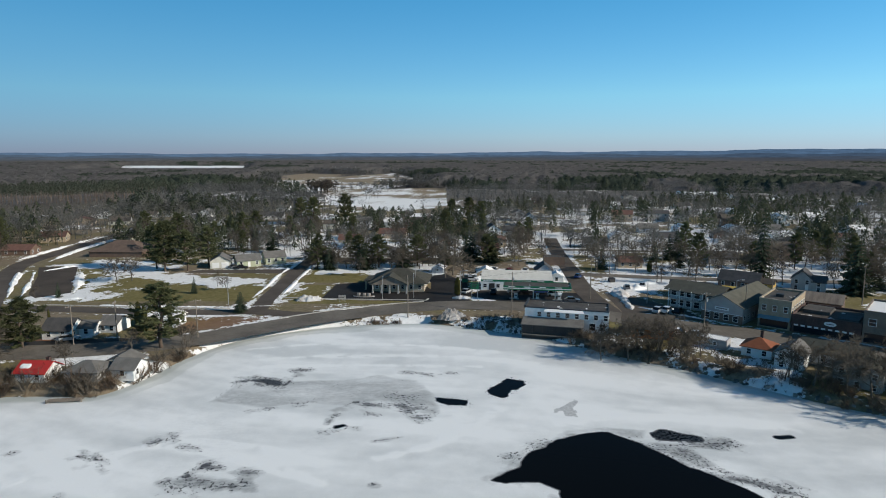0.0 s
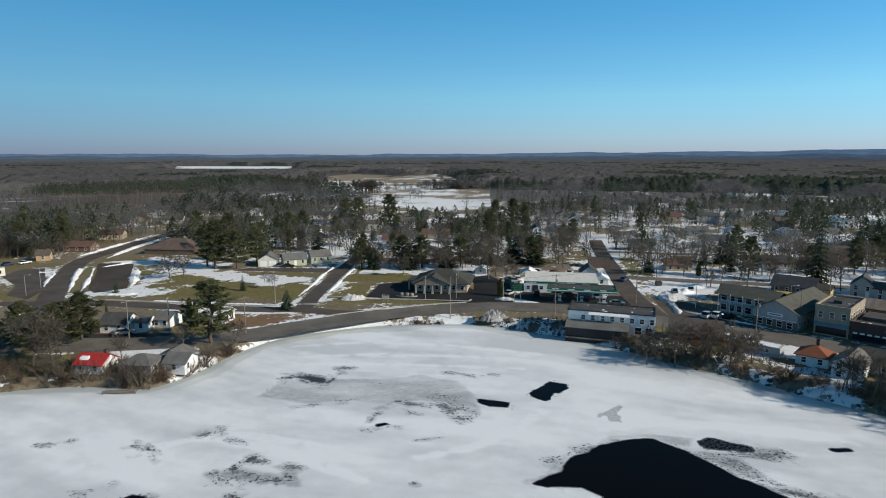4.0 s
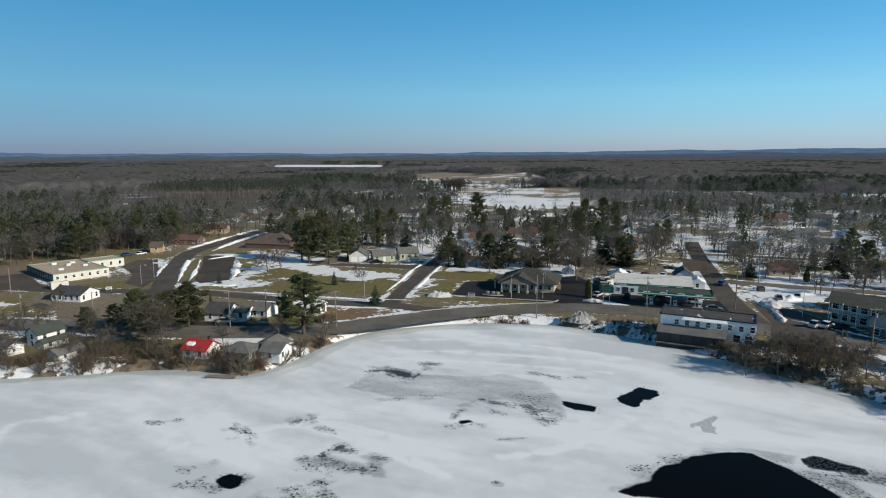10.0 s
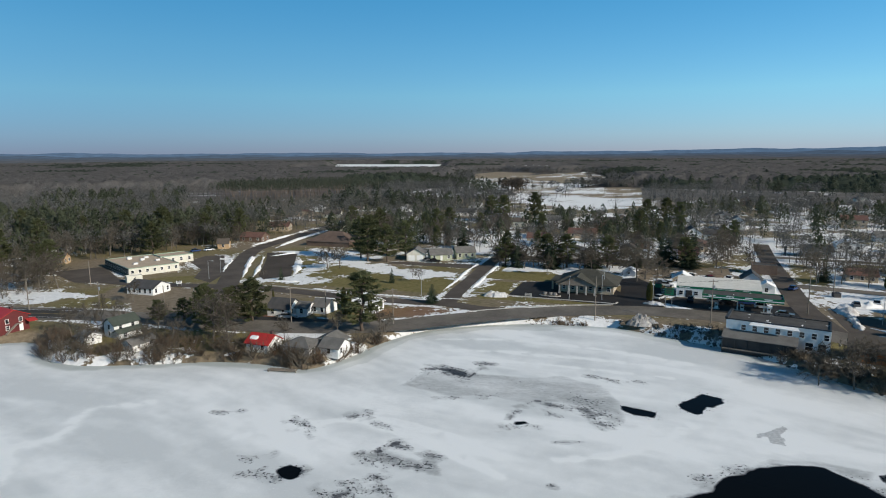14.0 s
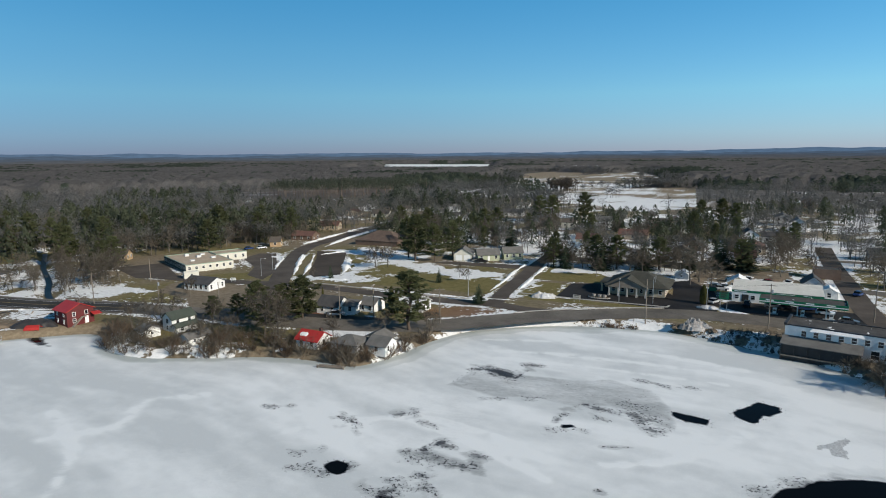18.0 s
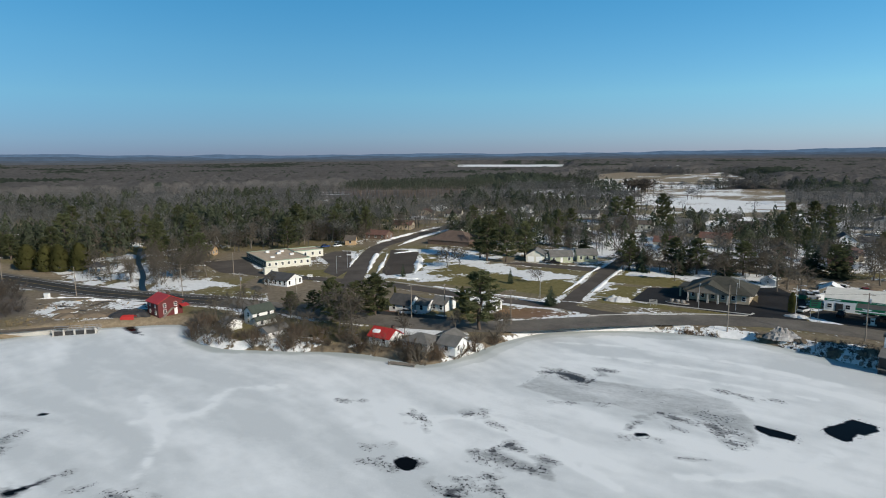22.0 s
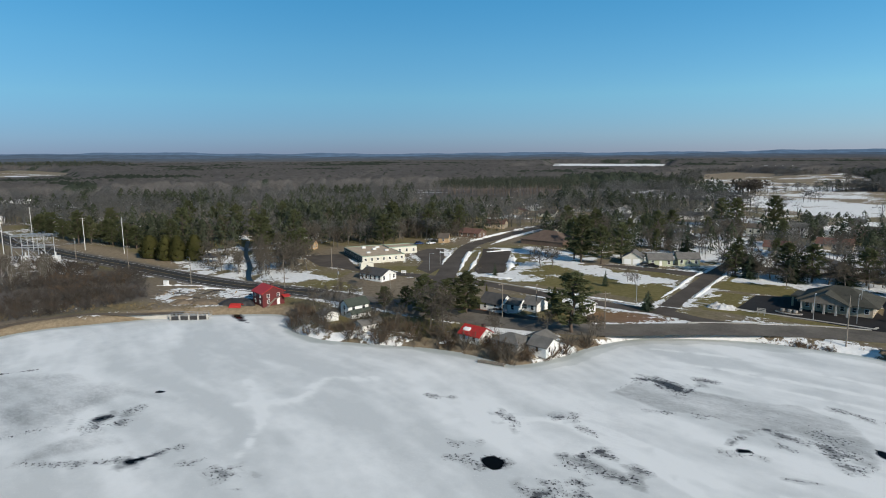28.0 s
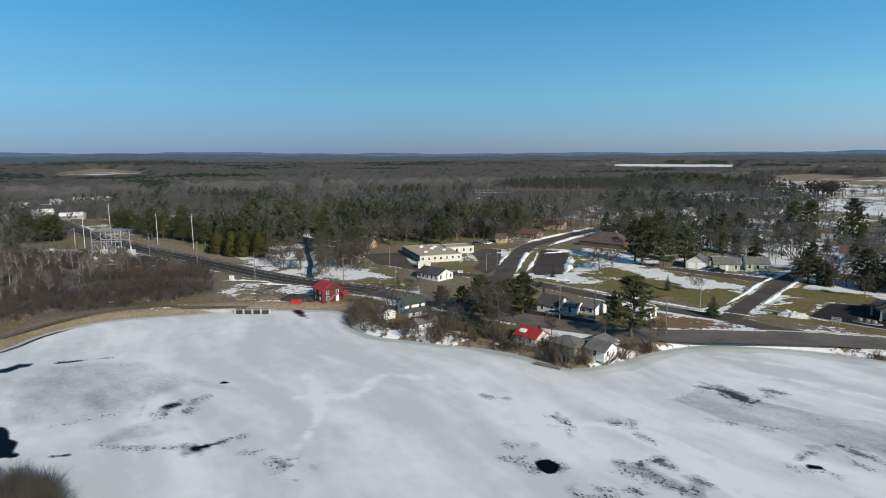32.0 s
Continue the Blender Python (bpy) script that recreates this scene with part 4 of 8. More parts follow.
tagged(new("ice", build_ice()), "frozen pond with white wind-blown ice, grey thaw patches and dark open water", "ice", kind="structure")


# ---- streets ----
LINE_YELLOW = plain("worn_yellow_line", (0.28, 0.20, 0.06), (0.42, 0.31, 0.10), 1.0, 0.8, 0.1)


def ribbon(points, half, z, lift=0.0):
    s = Shape()
    left, right = [], []
    for i, (x, y) in enumerate(points):
        a, b = points[max(i - 1, 0)], points[min(i + 1, len(points) - 1)]
        d = Vector((b[0] - a[0], b[1] - a[1])).normalized()
        left.append((x - d.y * half, y + d.x * half, z))
        right.append((x + d.y * half, y - d.x * half, z))
    for i in range(len(points) - 1):
        s.face(right[i], right[i + 1], left[i + 1], left[i])
    return s


def offset_line(points, off):
    out = []
    for i, (x, y) in enumerate(points):
        a, b = points[max(i - 1, 0)], points[min(i + 1, len(points) - 1)]
        d = Vector((b[0] - a[0], b[1] - a[1])).normalized()
        out.append((x - d.y * off, y + d.x * off))
    return out


def street(name, points, half, material, label, z):
    return tagged(part(name, ribbon(points, half, z), material), label, "road", kind="structure")


EAST = [p for p in MAIN if p[0] > -152]
WEST = [p for p in MAIN if p[0] < -146]
street("main_road", EAST, 5.2, ASPHALT_OLD, "worn grey asphalt main road along the pond", LAND + 0.050)
street("highway", WEST, 4.6, ASPHALT_NEW, "fresh black asphalt highway with pale shoulders", LAND + 0.054)
street("shoulder", WEST, 6.4, ASPHALT_OLD, "pale gravel shoulder of the highway", LAND + 0.030)
for off in (-0.12, 0.12):
    tagged(part("centre_line", ribbon(offset_line(WEST, off), 0.06, LAND + 0.060), LINE_YELLOW), "faded yellow centre line of the highway", "road marking", kind="structure")
for off in (-3.6, 3.6):
    tagged(part("edge_line", ribbon(offset_line(WEST, off), 0.08, LAND + 0.060), WHITE_PAINT), "white edge line of the highway", "road marking", kind="structure")
street("north_road", NORTH, 2.9, ASPHALT, "dark asphalt side road with snow at its edges", LAND + 0.042)
street("hill_road", HILL, 3.7, ASPHALT, "wide asphalt road climbing away from the pond", LAND + 0.046)
street("lane_road", LANE, 2.6, ASPHALT, "dark asphalt lane between snowy verges", LAND + 0.038)
street("cross_road", CROSS, 3.3, ASPHALT, "asphalt cross street running through the town", LAND + 0.046)
street("back_road", BACK, 3.0, ASPHALT_OLD, "narrow residential street between houses", LAND + 0.034)
street("back_road", BACK_FAR, 3.0, ASPHALT_OLD, "narrow residential street between houses", LAND + 0.034)
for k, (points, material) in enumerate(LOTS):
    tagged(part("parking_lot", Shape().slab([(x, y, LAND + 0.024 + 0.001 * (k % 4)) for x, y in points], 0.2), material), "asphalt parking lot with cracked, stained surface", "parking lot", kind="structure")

STREETS.append((CREEK, 2.6))


# ---- buildings ----
FOOTPRINTS = []
WINDOW_MESHES = {}


def window_meshes(w, h):
    key = (w, h)
    if key not in WINDOW_MESHES:
        f = Shape()
        t = 0.09
        f.box(-w / 2 - t, -w / 2, -0.06, 0.02, -h / 2 - t, h / 2 + t).box(w / 2, w / 2 + t, -0.06, 0.02, -h / 2 - t, h / 2 + t)
        f.box(-w / 2, w / 2, -0.06, 0.02, h / 2, h / 2 + t).box(-w / 2, w / 2, -0.10, 0.02, -h / 2 - t, -h / 2).box(-w / 2, w / 2, -0.045, 0.0, -0.03, 0.03)
        g = Shape().box(-w / 2, w / 2, -0.03, 0.0, -h / 2, h / 2)
        WINDOW_MESHES[key] = (f.mesh("window_frame", WHITE_PAINT), g.mesh("pane", PANE))
    return WINDOW_MESHES[key]


def add_window(parent, x, y, z, turn, w=0.9, h=1.3, name="window"):
    f, g = window_meshes(w, h)
    frame_ob = part(name, f, None, parent, m=pose(x, y, z, 0, 0, turn))
    part("pane", g, None, frame_ob, "dark reflecting window pane")
    return frame_ob


DOOR_MESHES = {}


def add_door(parent, x, y, turn, w=0.95, h=2.05, material=None, z=0.1, name="door"):
    key = (w, h, (material or WHITE_PAINT).name)
    if key not in DOOR_MESHES:
        s = Shape().box(-w / 2, w / 2, -0.06, 0.02, 0, h)
        for k in range(3 if w < 1.5 else 4):
            zz = 0.15 + k * (h - 0.2) / (3 if w < 1.5 else 4)
            s.box(-w / 2 + 0.12, w / 2 - 0.12, -0.085, -0.055, zz, zz + (h - 0.2) / 4 - 0.08)
        DOOR_MESHES[key] = s.mesh(name, material or WHITE_PAINT)
    return part(name, DOOR_MESHES[key], None, parent, m=pose(x, y, z, 0, 0, turn))


def corner(a, rot, L, D, z=LAND):
    """The pose of a building's base centre, from its front left corner."""
    m = pose(a[0], a[1], z, 0, 0, rot)
    FOOTPRINTS.append((*(m @ Vector((L / 2, D / 2, 0))).xy, math.hypot(L, D) / 2))
    return m @ pose(L / 2, D / 2, 0)


def body_shape(L, D, h, ridge, along, kind):
    s = Shape()
    x, y = L / 2, D / 2
    k = -0.6
    if kind == "gable" and along == "x":
        end = lambda sx: [(sx, -y, k), (sx, y, k), (sx, y, h), (sx, 0, ridge), (sx, -y, h)]
        s.face(*reversed(end(-x))).face(*end(x))
        s.face((-x, -y, k), (x, -y, k), (x, -y, h), (-x, -y, h)).face((x, y, k), (-x, y, k), (-x, y, h), (x, y, h))
        s.face((-x, -y, h), (x, -y, h), (x, 0, ridge), (-x, 0, ridge)).face((x, y, h), (-x, y, h), (-x, 0, ridge), (x, 0, ridge))
    elif kind == "gable":
        end = lambda sy: [(-x, sy, k), (x, sy, k), (x, sy, h), (0, sy, ridge), (-x, sy, h)]
        s.face(*end(-y)).face(*reversed(end(y)))
        s.face((x, -y, k), (x, y, k), (x, y, h), (x, -y, h)).face((-x, y, k), (-x, -y, k), (-x, -y, h), (-x, y, h))
        s.face((-x, -y, h), (0, -y, ridge), (0, y, ridge), (-x, y, h)).face((x, y, h), (0, y, ridge), (0, -y, ridge), (x, -y, h))
    else:
        s.box(-x, x, -y, y, k, h)
    return s


def roof_shape(L, D, h, ridge, along, kind, over=0.4, thick=0.16):
    s = Shape()
    if along == "y":
        L, D = D, L
    x, y = L / 2 + over, D / 2 + over
    if kind == "gable":
        slope = (ridge - h) / (D / 2)
        e = ridge - slope * y + thick
        t = ridge + thick
        a = [(-x, -y, e), (x, -y, e), (x, 0, t), (-x, 0, t)]
        b = [(x, y, e), (-x, y, e), (-x, 0, t), (x, 0, t)]
        s.slab(a, thick).slab(b, thick)
    elif kind == "hip":
        r = max(0.0, x - y)
        e, t = h - 0.05, ridge
        if x >= y:
            p, q = (-r, 0, t), (r, 0, t)
        else:
            p, q = (0, -(y - x), t), (0, y - x, t)
        c = [(-x, -y, e), (x, -y, e), (x, y, e), (-x, y, e)]
        if x >= y:
            s.face(c[0], c[1], q, p).face(c[1], c[2], q).face(c[2], c[3], p, q).face(c[3], c[0], p)
        else:
            s.face(c[0], c[1], p).face(c[1], c[2], q, p).face(c[2], c[3], q).face(c[3], c[0], p, q)
        s.box(-x, x, -y, y, e - thick, e - 0.004)
    elif kind == "flat":
        s.box(-L / 2 + 0.25, L / 2 - 0.25, -D / 2 + 0.25, D / 2 - 0.25, h + 0.004, h + 0.06)
    if along == "y":
        s.v = [(-p[1], p[0], p[2]) for p in s.v]
    return s


def building(name, a, rot, L, D, h, ridge, wall, roof, label, category="house", along="x", kind="gable", storeys=1, sides="frlb", pitch=2.6, win=(0.9, 1.25), door=None, chimney=None, group="", z=LAND, over=0.4, parapet=0.5, coping=None):
    """A building from its front left corner: walls, roof, windows on the sides named (front, right, left, back), door, chimney."""
    ob = thing(name, corner(a, rot, L, D, z), label, category, group)
    w = part("wall", body_shape(L, D, h, ridge, along, kind), wall, ob)
    rf = part("roof", roof_shape(L, D, h, ridge, along, kind, over), roof, ob)
    if kind == "flat" and parapet:
        s = Shape()
        for x0, x1, y0, y1 in ((-L / 2, L / 2, -D / 2, -D / 2 + 0.25), (-L / 2, L / 2, D / 2 - 0.25, D / 2), (-L / 2, -L / 2 + 0.25, -D / 2 + 0.25, D / 2 - 0.25), (L / 2 - 0.25, L / 2, -D / 2 + 0.25, D / 2 - 0.25)):
            s.box(x0 - 0.03, x1 + 0.03, y0 - 0.03, y1 + 0.03, h, h + parapet)
        part("parapet", s, coping or wall, ob)
    spots = {"f": (L, 0, -D / 2, 0), "b": (L, 0, D / 2, 180), "r": (D, L / 2, 0, 90), "l": (D, -L / 2, 0, -90)}
    for side in sides:
        length, cx, cy, turn = spots[side]
        n = max(1, int(length / pitch))
        c, sn = math.cos(radians(turn)), math.sin(radians(turn))
        for level in range(storeys):
            zz = (h / storeys) * level + min(1.6, h / storeys * 0.58)
            for k in range(n):
                u = (k + 0.5) / n * length - length / 2
                if door and side == door and level == 0 and k == n // 2:
                    add_door(ob, cx + u * c, cy + u * sn, turn)
                else:
                    add_window(ob, cx + u * c, cy + u * sn, zz, turn, *win)
    if chimney:
        x, y, top = chimney
        part("chimney", Shape().box(x - 0.3, x + 0.3, y - 0.3, y + 0.3, h, top).box(x - 0.36, x + 0.36, y - 0.36, y + 0.36, top - 0.15, top), BRICK_RED, ob)
    return ob


# shore houses on the point
building("cottage", (-65.2, 115.4), -4, 4.6, 5.2, 1.8, 3.2, WHITE, SHINGLE_GREY, "small white cottage with grey shingle roof by the pond", along="x", door="r", win=(0.8, 1.1))
building("cottage_wing", (-68.6, 119.6), -4, 6.0, 4.2, 1.8, 3.1, WHITE, SHINGLE_GREY, "white cottage wing with grey shingle roof", "house", along="y", sides="f")
building("lake_house", (-73.4, 113.6), -4, 6.8, 6.0, 2.0, 3.4, GREY, SHINGLE_GREY, "low grey house behind bare shrubs at the shore", kind="hip", win=(0.8, 1.0))
building("red_roofed_house", (-82.3, 113.0), -4, 5.8, 5.0, 2.0, 3.5, WHITE, RED_ROOF, "small house with bright red metal roof", along="x", win=(0.8, 1.0), chimney=(1.8, 0.6, 4.2))
building("gabled_house", (-95.0, 140.5), 0, 6.6, 6.6, 2.3, 4.4, WHITE, SHINGLE_DARK, "white gabled house with charcoal roof", along="x", door="r", win=(0.85, 1.2))
building("house_wing", (-88.0, 143.4), 0, 3.6, 5.0, 2.1, 3.3, WHITE, SHINGLE_GREY, "small white wing beside the gabled house", "house", along="x", sides="fr")
building("garage", (-84.8, 146.4), -6, 4.6, 5.8, 2.1, 3.6, WHITE, SHINGLE_GREY, "white single garage with grey roof", "garage", along="x", sides="f", pitch=2.2)
building("bungalow", (-76.0, 151.0), -4, 8.5, 5.5, 2.5, 3.9, WHITE, SHINGLE_SNOW, "low white bungalow with snow on its roof", along="x")
# mill and houses further along the shore
mill = building("mill", (-154.2, 107.2), -12, 6.6, 6.8, 3.9, 5.6, BARN, RED_ROOF, "red wooden two-storey mill with red roof", "mill", along="x", sides="f", storeys=2, win=(0.6, 0.95), pitch=3.2, chimney=(1.4, 0.5, 6.2))
for u, zz in ((-1.6, 1.3), (-1.6, 3.0), (1.5, 3.0)):
    add_window(mill, 3.3, u, zz, 90, 0.7, 1.0)
add_door(mill, 3.3, 1.5, 90, 0.9, 1.9)
part("porch_roof", Shape().slab([(3.6, 2.4, 2.9), (5.2, 2.4, 2.4), (5.2, 4.6, 2.4), (3.6, 4.6, 2.9)], 0.12), RED_ROOF, mill)
part("landing", Shape().slab([(3.7, 0.0, 2.2), (4.6, 0.0, 2.2), (4.6, 1.0, 2.2), (3.7, 1.0, 2.2)], 0.12), WOOD_GREY, mill)
part("stair", Shape().slab([(3.75, -2.5, 0.1), (4.55, -2.5, 0.1), (4.55, 0.0, 2.2), (3.75, 0.0, 2.2)], 0.25), WOOD_GREY, mill, "grey wooden outside stair")
building("green_roofed_house", (-122.2, 112.6), -12, 4.0, 6.4, 3.3, 4.7, WHITE, SHINGLE_GREEN, "white two-storey house with dark green roof", along="y", storeys=2, win=(0.8, 1.1), sides="fr")
building("porch_wing", (-118.3, 111.8), -12, 1.9, 6.0, 1.6, 2.2, WHITE, SHINGLE_GREEN, "low white porch wing with green roof", "house", along="y", sides="r", win=(0.8, 0.9))
building("shore_shed", (-123.4, 105.6), -15, 3.4, 4.2, 2.0, 2.9, WHITE, SHINGLE_GREY, "small weathered white shed among shrubs", "shed", sides="r", win=(0.6, 0.6))
building("shore_shed", (-109.8, 105.4), -10, 3.8, 6.0, 1.6, 2.5, WHITE, SHINGLE_GREY, "low white boathouse shed behind shrubs", "shed", along="y", sides="r", win=(0.6, 0.6))
building("small_office", (-153.6, 151.4), 0, 10.2, 7.6, 2.2, 3.9, WHITE, SHINGLE_DARK, "white clapboard building with dark gabled roof", "building", along="x", door="r", win=(0.8, 1.3), pitch=2.0)
# long flat-roofed building with pale green fascia
beige = building("clinic", (-174.2, 173.2), 61, 18.0, 29.0, 2.8, 2.8, CREAM, GRAVEL_ROOF, "long cream building with flat gravel roof and green fascia", "building", kind="flat", parapet=0.22, coping=GREEN_PALE, pitch=2.4, win=(0.9, 1.0), sides="fl")
building("clinic_wing", (-181.0, 196.5), 61, 13.0, 9.0, 3.0, 3.0, CREAM, GRAVEL_ROOF, "raised cream wing with pale green fascia", "building", kind="flat", parapet=0.3, coping=GREEN_PALE, pitch=3.0, sides="fr")
# added dark sheet: shade on the sunless side wall, put into colour
part("side_cladding", Shape().box(-9.035, -9.0, -14.4, 14.4, 0.15, 2.72), plain("dark_green_shade", (0.050, 0.062, 0.050), (0.078, 0.092, 0.074), 1.0, 0.7, 0.1), beige, "dark green sheet standing in for shade on the side wall")
for k, (u, v) in enumerate(((-4, -6), (1, 2), (5, -3), (-2, 8), (4, 7))):
    part("roof_unit", Shape().box(u - 0.8, u + 0.8, v - 0.6, v + 0.6, 2.86, 3.5 + 0.2 * (k % 2)), STEEL_PALE, beige)
building("kiosk", (-166.0, 164.0), 56, 5.0, 2.5, 2.2, 2.2, CREAM, PALE_ROOF, "low cream kiosk with pale flat roof", "kiosk", kind="flat", parapet=0.2, sides="f", win=(0.7, 0.7))
# yellow-green houses beyond the lawn
yg = building("two_door_garage", (-89.2, 231.5), 14, 7.4, 8.0, 2.8, 5.0, CREAM, SHINGLE_GREY, "pale yellow garage with two white doors", "garage", along="y", sides="")
for u in (-1.7, 1.7):
    add_door(yg, u, -4.0, 0, 2.6, 2.2, name="garage_door")
building("ranch_house", (-79.5, 233.5), 28, 9.0, 7.0, 2.6, 4.5, SAGE, SHINGLE_GREY, "sage green ranch house with grey roof", along="x", door="f")
building("ranch_house", (-70.5, 240.5), 28, 8.0, 7.0, 2.8, 4.7, SAGE, SHINGLE_GREY, "sage green house with weathered grey roof", along="x")
building("hall", (-151.0, 258.5), -2, 23.0, 16.0, 2.4, 6.4, BROWN, ROOF_HALL, "large low hall with broad brown hip roof", "building", kind="hip", sides="")
# bank with deep hip roof
bank = building("bank", (-22.5, 192.5), -4, 16.5, 13.0, 3.1, 6.6, TAN, SHINGLE_BANK, "tan bank with deep dark olive-grey hip roof and porch columns", "bank", kind="hip", pitch=2.6, over=1.4)
gab = Shape().slab([(-8.6, -9.6, 2.95), (-2.4, -9.6, 5.7), (-2.4, -1, 5.7), (-8.6, -1, 2.95)], 0.2).slab([(-2.4, -9.6, 5.7), (3.8, -9.6, 2.95), (3.8, -1, 2.95), (-2.4, -1, 5.7)], 0.2)
part("porch_roof", gab, SHINGLE_BANK, bank)
part("porch_gable", Shape().face((-8.0, -9.2, 3.0), (3.2, -9.2, 3.0), (-2.4, -9.2, 5.45)).box(-8.2, 3.4, -9.3, -9.0, 2.7, 3.0), WOOD_GREY, bank, "weathered board gable with white beam")
for u in (-7.8, -5.0, -2.4, 0.4, 3.0):
    part("column", Shape().box(u - 0.18, u + 0.18, -9.25, -8.9, 0, 2.7).box(u - 0.28, u + 0.28, -9.36, -8.79, 0, 0.8), CONCRETE, bank)
part("drive_through_roof", Shape().slab([(-11.5, -4.5, 3.1), (-8.2, -4.5, 3.4), (-8.2, 3.5, 3.4), (-11.5, 3.5, 3.1)], 0.4), SHINGLE_BANK, bank)
for v in (-4.0, 3.0):
    part("column", Shape().box(-11.2, -10.7, v - 0.25, v + 0.25, 0, 2.9), TAN, bank)
# filling station
gas = building("filling_station", (12.3, 194.5), -6, 23.0, 10.5, 3.3, 3.3, WHITE_PAINT, PALE_ROOF, "white filling station shop with green stripe", "shop", kind="flat", parapet=0.0, pitch=9, sides="")
part("fascia", Shape().box(-11.56, 11.56, -5.32, -5.0, 2.9, 3.5).box(-11.56, -11.3, -5.0, 5.2, 2.9, 3.5).box(11.3, 11.56, -5.0, 5.2, 2.9, 3.5), GREEN_PAINT, gas, "dark green fascia board")
part("upper_roof", Shape().slab([(-11.6, -5.3, 3.62), (11.6, -5.3, 3.62), (11.6, 5.4, 4.75), (-11.6, 5.4, 4.75)], 0.14), PALE_ROOF, gas)
part("shopfront", Shape().box(-3.5, 10.5, -5.33, -5.24, 0.5, 2.5), PANE, gas, "long dark shop window")
add_door(gas, -8.0, -5.26, 0, 1.8, 2.2, DARK_TRIM)
for u in (-10.2, -6.0):
    add_window(gas, u, -5.26, 1.5, 0, 1.0, 1.1)
can = thing("canopy", pose(28.4, 181.5, LAND, 0, 0, -8), "long green and white fuel canopy on steel posts", "canopy")
part("deck", Shape().box(-9.9, 9.9, -3.4, 3.4, 4.2, 4.5), TAR_ROOF, can)
for nm, z0, z1, mat in (("fascia", 3.55, 3.9, GREEN_PAINT), ("fascia_stripe", 3.9, 4.15, WHITE_PAINT), ("fascia_top", 4.15, 4.75, GREEN_PAINT)):
    s = Shape()
    s.box(-10, 10, -3.5, -3.38, z0, z1).box(-10, 10, 3.38, 3.5, z0, z1).box(-10, -9.88, -3.38, 3.38, z0, z1).box(9.88, 10, -3.38, 3.38, z0, z1)
    part(nm, s, mat, can)
for u in (-7.5, -1.0, 5.5):
    part("post", Shape().box(u - 0.15, u + 0.15, -0.15, 0.15, 0, 4.2), WHITE_PAINT, can)
    pump = thing("fuel_pump", pose(28.4, 181.5, LAND, 0, 0, -8) @ pose(u + 1.2, 0, 0.03), "white fuel pump with dark screen under the canopy", "fuel pump", "fuel pumps")
    part("body", Shape().box(-0.45, 0.45, -0.3, 0.3, 0, 1.5).box(-0.5, 0.5, -0.35, 0.35, 1.5, 1.75), WHITE_PAINT, pump)
    part("screen", Shape().box(-0.3, 0.3, -0.33, -0.30, 0.9, 1.3), PANE, pump)
    part("island", Shape().box(-1.9, 0.9, -0.7, 0.7, -0.1, 0.12), CONCRETE, pump)
# white two-storey building hanging over the pond bank
lake = building("tavern", (20.6, 150.4), -15, 20.5, 8.5, 5.4, 5.4, WHITE, TAR_ROOF, "long white two-storey tavern with dark flat roof", "tavern", kind="flat", parapet=0.25, coping=DARK_TRIM, storeys=2, sides="r", win=(0.8, 1.1))
for k in range(8):
    add_window(lake, -6.6 + 2.3 * k, -4.25, 3.9, 0, 0.9, 1.2)
for u in (6.4, 8.8):
    add_window(lake, u, -4.25, 1.5, 0, 1.4, 1.7)
part("awning", Shape().slab([(-5.5, -5.2, 4.9), (4.5, -5.2, 4.9), (4.0, -4.25, 5.35), (-5.0, -4.25, 5.35)], 0.08), SNOW, lake)
part("lean_to_roof", Shape().slab([(-10.6, -8.2, 2.15), (4.4, -8.2, 2.15), (4.4, -4.26, 3.2), (-10.6, -4.26, 3.2)], 0.14), SHINGLE_GREY, lake, "sloping grey lean-to roof")
part("lean_to_wall", Shape().box(-10.3, 4.1, -7.6, -4.26, -2.2, 2.1), DARK_TRIM, lake)
for k in range(7):
    part("pier", Shape().box(-10.4 + 2.4 * k, -10.2 + 2.4 * k, -8.1, -7.9, -2.4, 2.1), DARK_TRIM, lake)
part("deck", Shape().box(-10.5, 10, -8.3, -7.5, -0.5, -0.3), WOOD_GREY, lake)
part("roof_lip", Shape().box(-10.5, -9.9, -4.5, 4.4, 5.4, 6.0), DARK_TRIM, lake)
# motel
# siding greyed in its colour for the shade on the motel's front
motel = building("motel", (69.5, 160.5), -46, 10.5, 24.0, 4.6, 7.2, GREY, SHINGLE_OLIVE, "gabled motel block, siding greyed for shade, with olive roof", "motel", along="y", storeys=1, sides="r", win=(0.9, 1.1), pitch=3, over=0.7)
part("sign_board", Shape().box(-1.8, 1.8, -12.1, -12.02, 3.1, 3.9), WHITE_PAINT, motel, "white sign board")
part("gable_band", Shape().box(-5.2, 5.2, -12.06, -12.0, 2.3, 2.45), WHITE_PAINT, motel)
# added dark sheet puts the front's deep shade into colour
part("lower_wall", Shape().box(-5.3, 5.3, -12.05, -11.9, 0, 2.25), BROWN, motel, "dark brown sheet for deep shade on the lower front")
for u in (-3.6, -1.2, 1.2, 3.6):
    add_window(motel, u, -12.06, 1.3, 0, 1.2, 1.4)
wing = building("motel_wing", (65.8, 173.7), -46, 13.5, 9.0, 5.4, 7.0, GREY, SHINGLE_OLIVE, "two-storey motel wing with balcony walkway", "motel", along="x", storeys=2, sides="f", win=(1.5, 1.8), pitch=2.1, over=1.3)
part("walkway", Shape().box(-6.7, 6.7, -5.9, -4.5, 2.55, 2.75), CONCRETE, wing)
rail = Shape().box(-6.7, 6.7, -5.9, -5.84, 3.65, 3.73)
